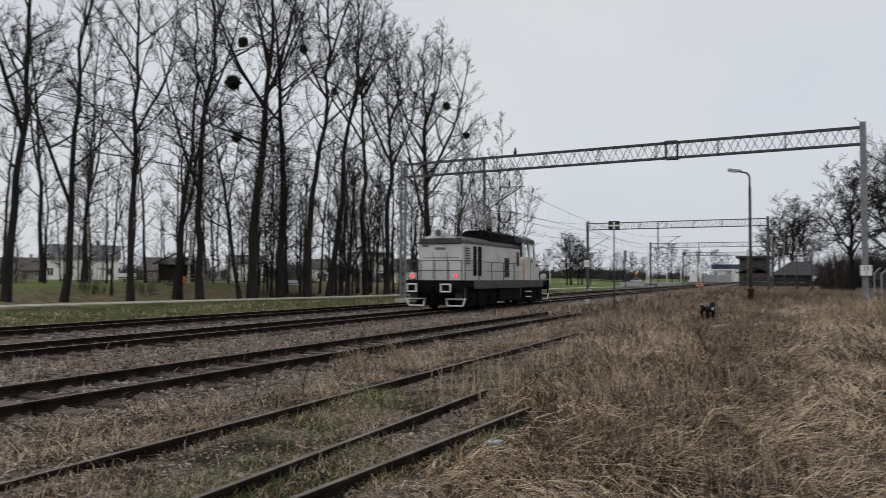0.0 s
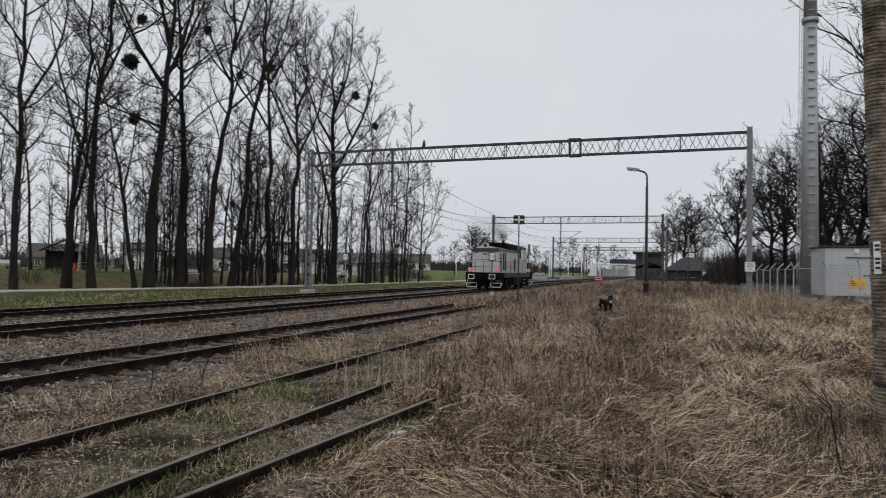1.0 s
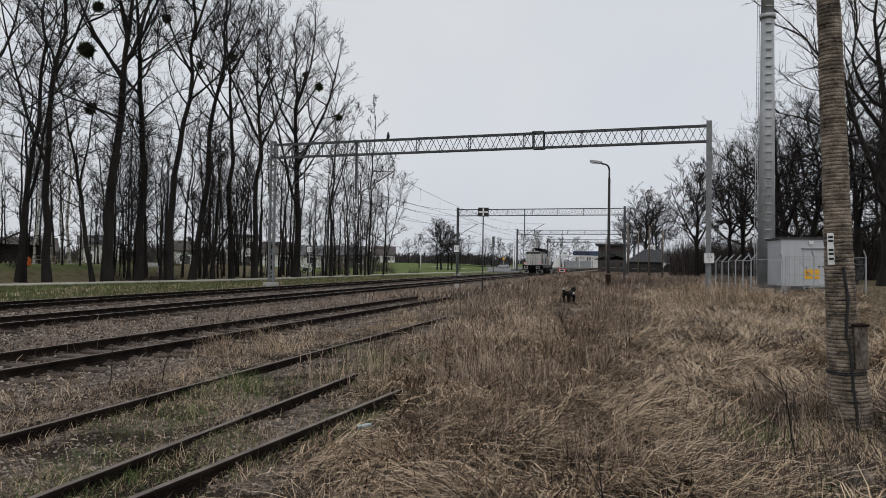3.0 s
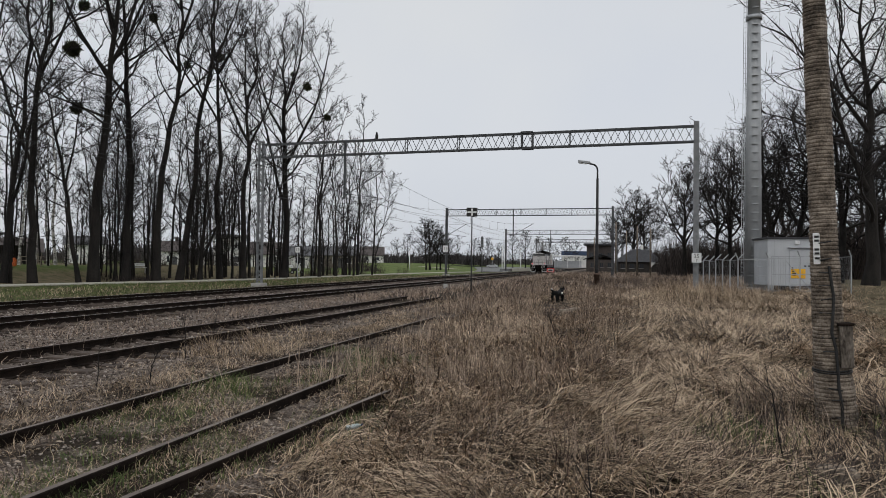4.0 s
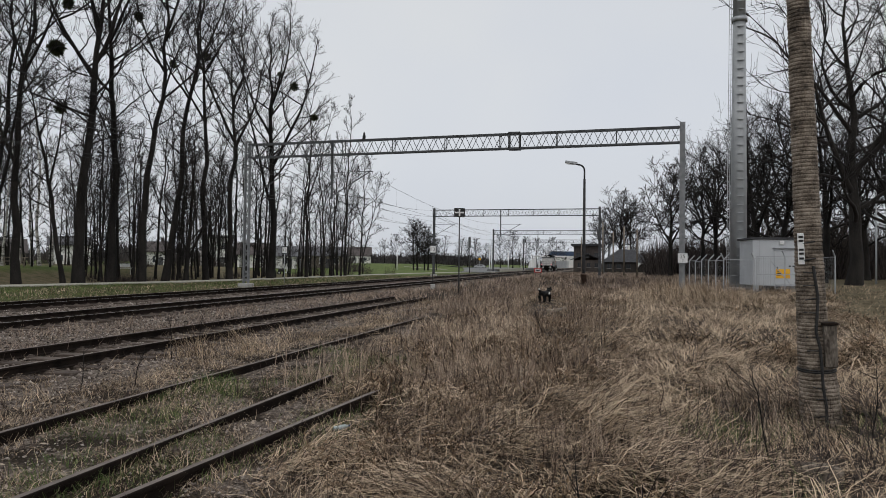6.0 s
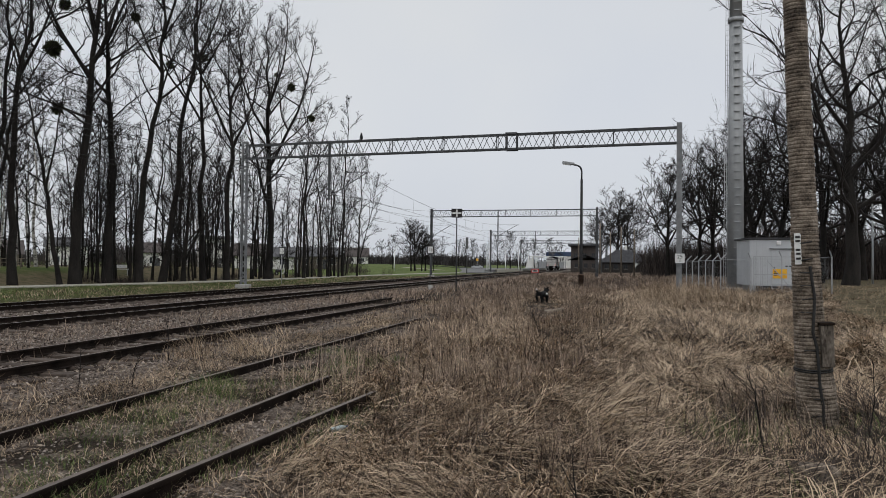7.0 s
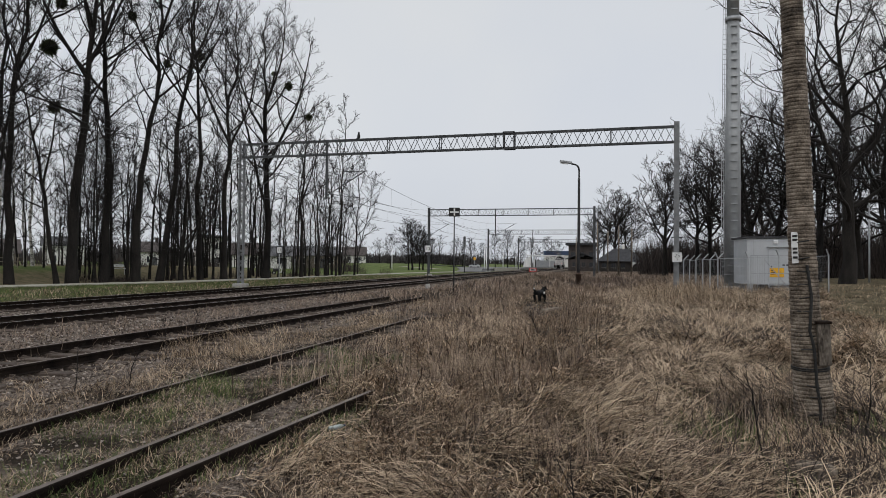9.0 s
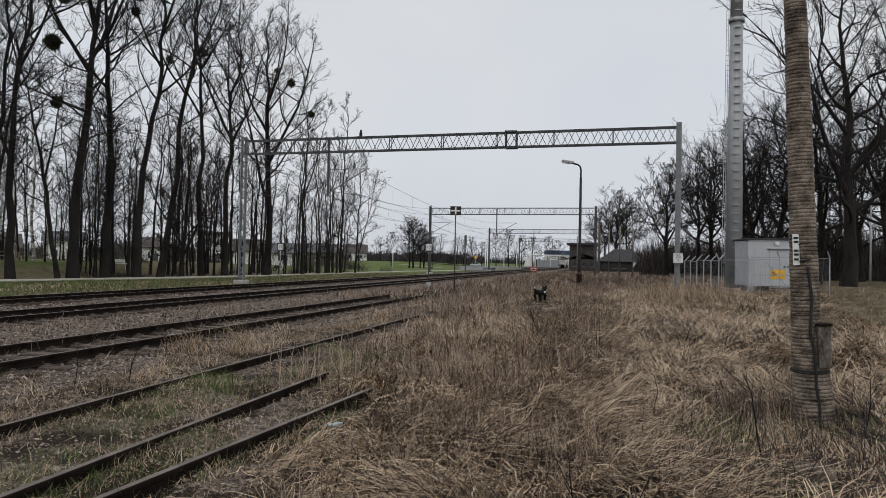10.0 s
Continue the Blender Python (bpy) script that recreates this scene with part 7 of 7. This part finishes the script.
    def cab_top(bm):
        sec = [(-1.33, 3.56), (-1.30, 3.78), (-0.9, 3.98), (-0.3, 4.06), (0.3, 4.06), (0.9, 3.98), (1.30, 3.78), (1.33, 3.56)]
        p, q = [bm.verts.new((x, 9.22, z)) for x, z in sec], [bm.verts.new((x, 11.38, z)) for x, z in sec]
        bm.faces.new(p)
        bm.faces.new(q[::-1])
        for i in range(len(sec)):
            j = (i + 1) % len(sec)
            bm.faces.new((p[i], q[i], q[j], p[j]))
        bmesh.ops.recalc_face_normals(bm, faces=bm.faces)
    P("cab_roof", cab_top, M["locodark"], cab)
    for s in (-1, 1):
        for y0 in (9.37, 10.28, 11.23):
            P("cab_pillar", lambda bm: beam(bm, (s * 1.36, y0, 2.72), (s * 1.28, y0, 3.58), 0.10 if y0 == 10.28 else 0.13, 0.10), M["loco"], cab)
        for y0, y1 in ((9.44, 10.22), (10.34, 11.16)):
            def pane(bm):
                v = [(1.37, y0, 2.745), (1.37, y1, 2.745), (1.29, y1, 3.555), (1.29, y0, 3.555)]
                p, q = [bm.verts.new((s * x, y, z)) for x, y, z in v], [bm.verts.new((s * (x - 0.012), y, z)) for x, y, z in v]
                bm.faces.new(p)
                bm.faces.new(q[::-1])
                for i in range(4):
                    bm.faces.new((p[i], p[(i + 1) % 4], q[(i + 1) % 4], q[i]))
                bmesh.ops.recalc_face_normals(bm, faces=bm.faces)
            P("side_window", pane, M["clearglass"], cab)
        P("cab_door_seam", lambda bm: box(bm, min(s * 1.424, s * 1.436), max(s * 1.424, s * 1.436), 10.26, 10.29, 1.45, 2.7), M["locodark"], cab)
        P("cab_end_window", lambda bm: box(bm, min(s * 0.98, s * 1.28), max(s * 0.98, s * 1.28), 9.31, 9.325, 2.745, 3.55), M["glass"], cab)
        P("cab_rail", lambda bm: (bar(bm, (s * 1.45, 9.15, 1.4), (s * 1.45, 9.15, 2.45), 0.022, sides=6), bar(bm, (s * 1.45, 9.15, 2.45), (s * 1.45, 8.75, 2.55), 0.022, sides=6)), M["orange"], cab, "orange cab handrail")
    P("end_wall", lambda bm: box(bm, -0.96, 0.96, 9.31, 9.37, 2.745, 3.56), M["locodark"], cab)
    P("cab_windscreen", lambda bm: box(bm, -1.2, 1.2, 11.27, 11.285, 2.745, 3.555), M["clearglass"], cab)
    # hood side grilles and doors
    for s in (-1, 1):
        xo = s * 1.143
        def slab(bm, y0, y1, z0, z1, t=0.02):
            box(bm, min(xo, xo + s * t), max(xo, xo + s * t), y0, y1, z0, z1, 0.004)
        for y0, y1 in ((2.45, 2.95), (3.08, 3.58)):
            gr = P("grille", lambda bm: slab(bm, y0, y1, 1.62, 3.08), M["locoblack"], long_hood)
            for k in range(9):
                P("slat", lambda bm: box(bm, min(xo + s * 0.02, xo + s * 0.035), max(xo + s * 0.02, xo + s * 0.035), y0 + 0.03, y1 - 0.03, 1.70 + k * 0.155, 1.725 + k * 0.155), M["locodark"], gr)
        P("louvre", lambda bm: [slab(bm, 1.55, 2.15, z, z + 0.055, 0.03) for z in (2.2, 2.32, 2.44, 2.56, 2.68, 2.8, 2.92)], M["locodark"], long_hood)
        for y0 in (3.75, 4.75, 5.75, 7.6, 8.4):
            P("hood_door", lambda bm: slab(bm, y0, y0 + (0.94 if y0 < 6 else 0.7), 1.5, 3.1, 0.022), M["loco"], long_hood)
        P("dark_panel", lambda bm: slab(bm, 6.78, 7.48, 1.55, 2.62, 0.024), M["locosill"], long_hood)
        P("louvre", lambda bm: [slab(bm, 6.85, 7.4, z, z + 0.06, 0.036) for z in (1.7, 1.84, 1.98, 2.12, 2.26, 2.4)], M["locoblack"], long_hood)
        P("dark_panel", lambda bm: slab(bm, 8.62, 9.05, 2.2, 3.0, 0.036), M["locodark"], long_hood)
        P("panel_frame", lambda bm: [slab(bm, yy, yy + 0.04, 1.58, 3.12, 0.045) for yy in (2.41, 2.995, 3.58)], M["loco"], long_hood)
        P("tread_plate", lambda bm: box(bm, min(s * 1.16, s * 1.46), max(s * 1.16, s * 1.46), 0.9, 13.3, 1.362, 1.40, 0.01), M["locodark"], fr)
        P("sole_bar", lambda bm: box(bm, min(s * 1.425, s * 1.47), max(s * 1.425, s * 1.47), 2.0, 12.6, 0.98, 1.35, 0.01), M["locosill"], fr)
        # side handrail
        rail = P("handrail", lambda bm: (beam(bm, (s * 1.44, 0.95, 2.32), (s * 1.44, 9.2, 2.32), 0.035, 0.035), beam(bm, (s * 1.44, 0.95, 1.86), (s * 1.44, 9.2, 1.86), 0.025, 0.025)), M["locodark"])
        for k in range(6):
            y0 = 0.95 + k * 1.64
            P("stanchion", lambda bm: beam(bm, (s * 1.44, y0, 1.36), (s * 1.44, y0, 2.33), 0.035, 0.035), M["locodark"], rail)
    # end rails, lamps, buffers, steps at both ends
    for end, (y0, k) in enumerate(((0.66, -1), (13.58, 1))):
        rail = P("end_rail", lambda bm: [beam(bm, (-1.4, y0, z), (1.4, y0, z), 0.035, 0.035) for z in (1.86, 2.32)], M["locodark"])
        for x in (-1.4, -0.72, 0.0, 0.72, 1.4):
            P("stanchion", lambda bm: beam(bm, (x, y0, 1.40), (x, y0, 2.33), 0.035, 0.035), M["locodark"], rail)
        for s in (-1, 1):
            y1 = y0 + k * 0.62
            buf = P("buffer", lambda bm: (bar(bm, (s * 0.875, y0 + k * 0.04, 1.05), (s * 0.875, y1 - k * 0.06, 1.05), 0.13, sides=14), box(bm, s * 0.875 - 0.27, s * 0.875 + 0.27, min(y1, y1 - k * 0.05), max(y1, y1 - k * 0.05), 0.86, 1.24, 0.02)), M["locoblack"])
            # white-painted rim of the buffer head
            P("buffer_rim", lambda bm: [box(bm, a, b2, min(y1, y1 + k * 0.008) + k * 0.002, max(y1, y1 + k * 0.008) + k * 0.002, c, d2) for a, b2, c, d2 in (
                (s * 0.875 - 0.27, s * 0.875 + 0.27, 1.19, 1.25), (s * 0.875 - 0.27, s * 0.875 + 0.27, 0.85, 0.91), (s * 0.875 - 0.27, s * 0.875 - 0.21, 0.91, 1.19), (s * 0.875 + 0.21, s * 0.875 + 0.27, 0.91, 1.19))], M["white"], buf)
            lamp = P("tail_lamp", lambda bm: bar(bm, (s * 1.12, y0 - k * 0.02, 1.62), (s * 1.12, y0 + k * 0.14, 1.62), 0.17, 0.19, 14), M["loco"])
            P("lamp_lens", lambda bm: bar(bm, (s * 1.12, y0 + k * 0.142, 1.62), (s * 1.12, y0 + k * 0.155, 1.62), 0.085, 0.08, 14), M["redlamp"] if end == 0 else M["glass"], lamp)
            # step frame, painted white along its edge
            x0, x1 = s * 0.62, s * 1.42
            st = P("step_frame", lambda bm: (beam(bm, (x0, y0 - k * 0.1, 0.20), (x1, y0 - k * 0.1, 0.20), 0.05, 0.06), beam(bm, (x0 - s * 0.04, y0 - k * 0.1, 0.52), (s * 1.52, y0 - k * 0.1, 0.52), 0.04, 0.05), beam(bm, (x1, y0 - k * 0.1, 0.20), (s * 1.54, y0 - k * 0.1, 0.56), 0.05, 0.06),
                                            beam(bm, (x0, y0 - k * 0.1, 0.20), (s * 0.56, y0 - k * 0.1, 0.56), 0.05, 0.06)), M["white"])
            P("step_bracket", lambda bm: (beam(bm, (s * 0.6, y0 - k * 0.05, 0.55), (s * 0.6, y0 - k * 0.05, 1.0), 0.06, 0.06), beam(bm, (s * 1.46, y0 - k * 0.05, 0.55), (s * 1.46, y0 - k * 0.05, 1.0), 0.06, 0.06)), M["locoblack"], st)
        P("coupling_hook", lambda bm: (box(bm, -0.09, 0.09, min(y0, y0 + k * 0.35), max(y0, y0 + k * 0.35), 0.96, 1.12, 0.02), box(bm, -0.05, 0.05, min(y0, y0 + k * 0.3), max(y0, y0 + k * 0.3), 0.45, 0.95, 0.02)), M["locoblack"])
        for x in (-0.5, -0.32, 0.34, 0.5):
            P("brake_hose", lambda bm: (bar(bm, (x, y0 + k * 0.05, 1.0), (x, y0 + k * 0.2, 0.78), 0.035, sides=6), bar(bm, (x, y0 + k * 0.2, 0.78), (x + 0.03, y0 + k * 0.16, 0.45), 0.035, sides=6)), M["locoblack"])
    hl = P("headlamp", lambda bm: (bar(bm, (0, 1.05, 3.66), (0, 1.45, 3.66), 0.24, 0.22, 18),), M["loco"])
    P("lamp_lens", lambda bm: bar(bm, (0, 1.035, 3.66), (0, 1.048, 3.66), 0.17, 0.17, 18), M["glass"], hl)
    # end face of the long hood: seams, number as bars
    for x in (-0.38, 0.38):
        P("door_seam", lambda bm: box(bm, x - 0.012, x + 0.012, 1.236, 1.248, 1.45, 2.75), M["locodark"], long_hood)
    P("name_bar", lambda bm: [box(bm, -0.26 + 0.11 * i, -0.18 + 0.11 * i, 1.236, 1.248, 2.86, 2.98) for i in range(5)], M["locodark"], long_hood)
    P("belt_line", lambda bm: box(bm, -1.0, 1.0, 1.238, 1.247, 2.46, 2.49), M["locodark"], long_hood)
    for x in (-0.86, -0.7):
        P("marker_lamp", lambda bm: bar(bm, (x, 1.22, 3.06), (x, 1.249, 3.06), 0.055, sides=10), M["locoblack"], long_hood)
    for i in range(4):
        P("side_marking", lambda bm: box(bm, 1.425, 1.432, 10.35 + 0.12 * i, 10.43 + 0.12 * i, 2.46, 2.56), M["locodark"], cab)
    for s in (-1, 1):
        P("cab_step", lambda bm: [box(bm, min(s * 1.3, s * 1.5), max(s * 1.3, s * 1.5), 9.7, 10.3, z, z + 0.04) for z in (0.42, 0.72)], M["white"])
    return e


def hoodbox(bm):
    """The raised dark exhaust and cooler housing on the long hood."""
    sec = [(-0.86, 3.46), (-0.80, 3.92), (-0.55, 4.06), (0.55, 4.06), (0.80, 3.92), (0.86, 3.46)]
    a, b = [bm.verts.new((x, 5.4, z)) for x, z in sec], [bm.verts.new((x, 9.25, z)) for x, z in sec]
    bm.faces.new(a)
    bm.faces.new(b[::-1])
    for i in range(len(sec)):
        j = (i + 1) % len(sec)
        bm.faces.new((a[i], b[i], b[j], a[j]))
    bmesh.ops.recalc_face_normals(bm, faces=bm.faces)


loco = build_loco()


def smoke_puff(seed, n, spread):
    """A thin puff of exhaust as a cloud of tiny flakes."""
    rng = np.random.default_rng(seed)
    c = rng.normal(0, 1, (n, 3)) * np.array(spread)
    u, w = rng.normal(0, 1, (n, 3)), rng.normal(0, 1, (n, 3))
    u *= (0.0072 / np.linalg.norm(u, axis=1))[:, None]
    w *= (0.0072 / np.linalg.norm(w, axis=1))[:, None]
    v = np.stack([c - u, c + w, c + u], 1).reshape(-1, 3)
    ob = new("exhaust_smoke", array_mesh("exhaust_smoke", v, np.arange(n * 3).reshape(-1, 3), M["smokey"]))
    return tagged(ob, "thin grey puff of diesel exhaust behind the locomotive", "smoke", kind="stuff")


puffs = [smoke_puff(50 + i, n, spread) for i, (n, spread) in enumerate(((34000, (0.2, 0.34, 0.24)), (46000, (0.45, 0.9, 0.42)), (30000, (0.7, 1.5, 0.55))))]

LOCO_ROWS = [(0.0, 30.8), (0.5, 44.5), (1.0, 58.2), (1.5, 71.7), (2.0, 84.8), (2.5, 97.8), (3.0, 110.5), (3.5, 122.7), (4.0, 134.5), (4.5, 146.0), (5.0, 157.3),
             (5.5, 168.7), (6.0, 180.6), (6.5, 192.8), (7.0, 205.1), (7.5, 217.2), (8.0, 228.6), (8.5, 239.5), (9.0, 250.1), (9.5, 260.5), (10.0, 270.8)]


def motions():
    """The locomotive runs straight away along its track and slows; its exhaust trails after it."""
    walk(loco, [(t, pose(-14.85, y, 0.02)) for t, y in LOCO_ROWS])
    for puff, (dx, dy, dz) in zip(puffs, ((0.0, 7.75, 4.7), (-0.2, 6.5, 5.1), (-0.6, 4.2, 5.6))):
        walk(puff, [(t, pose(-14.85 + dx, y + dy, dz)) for t, y in LOCO_ROWS])


motions()
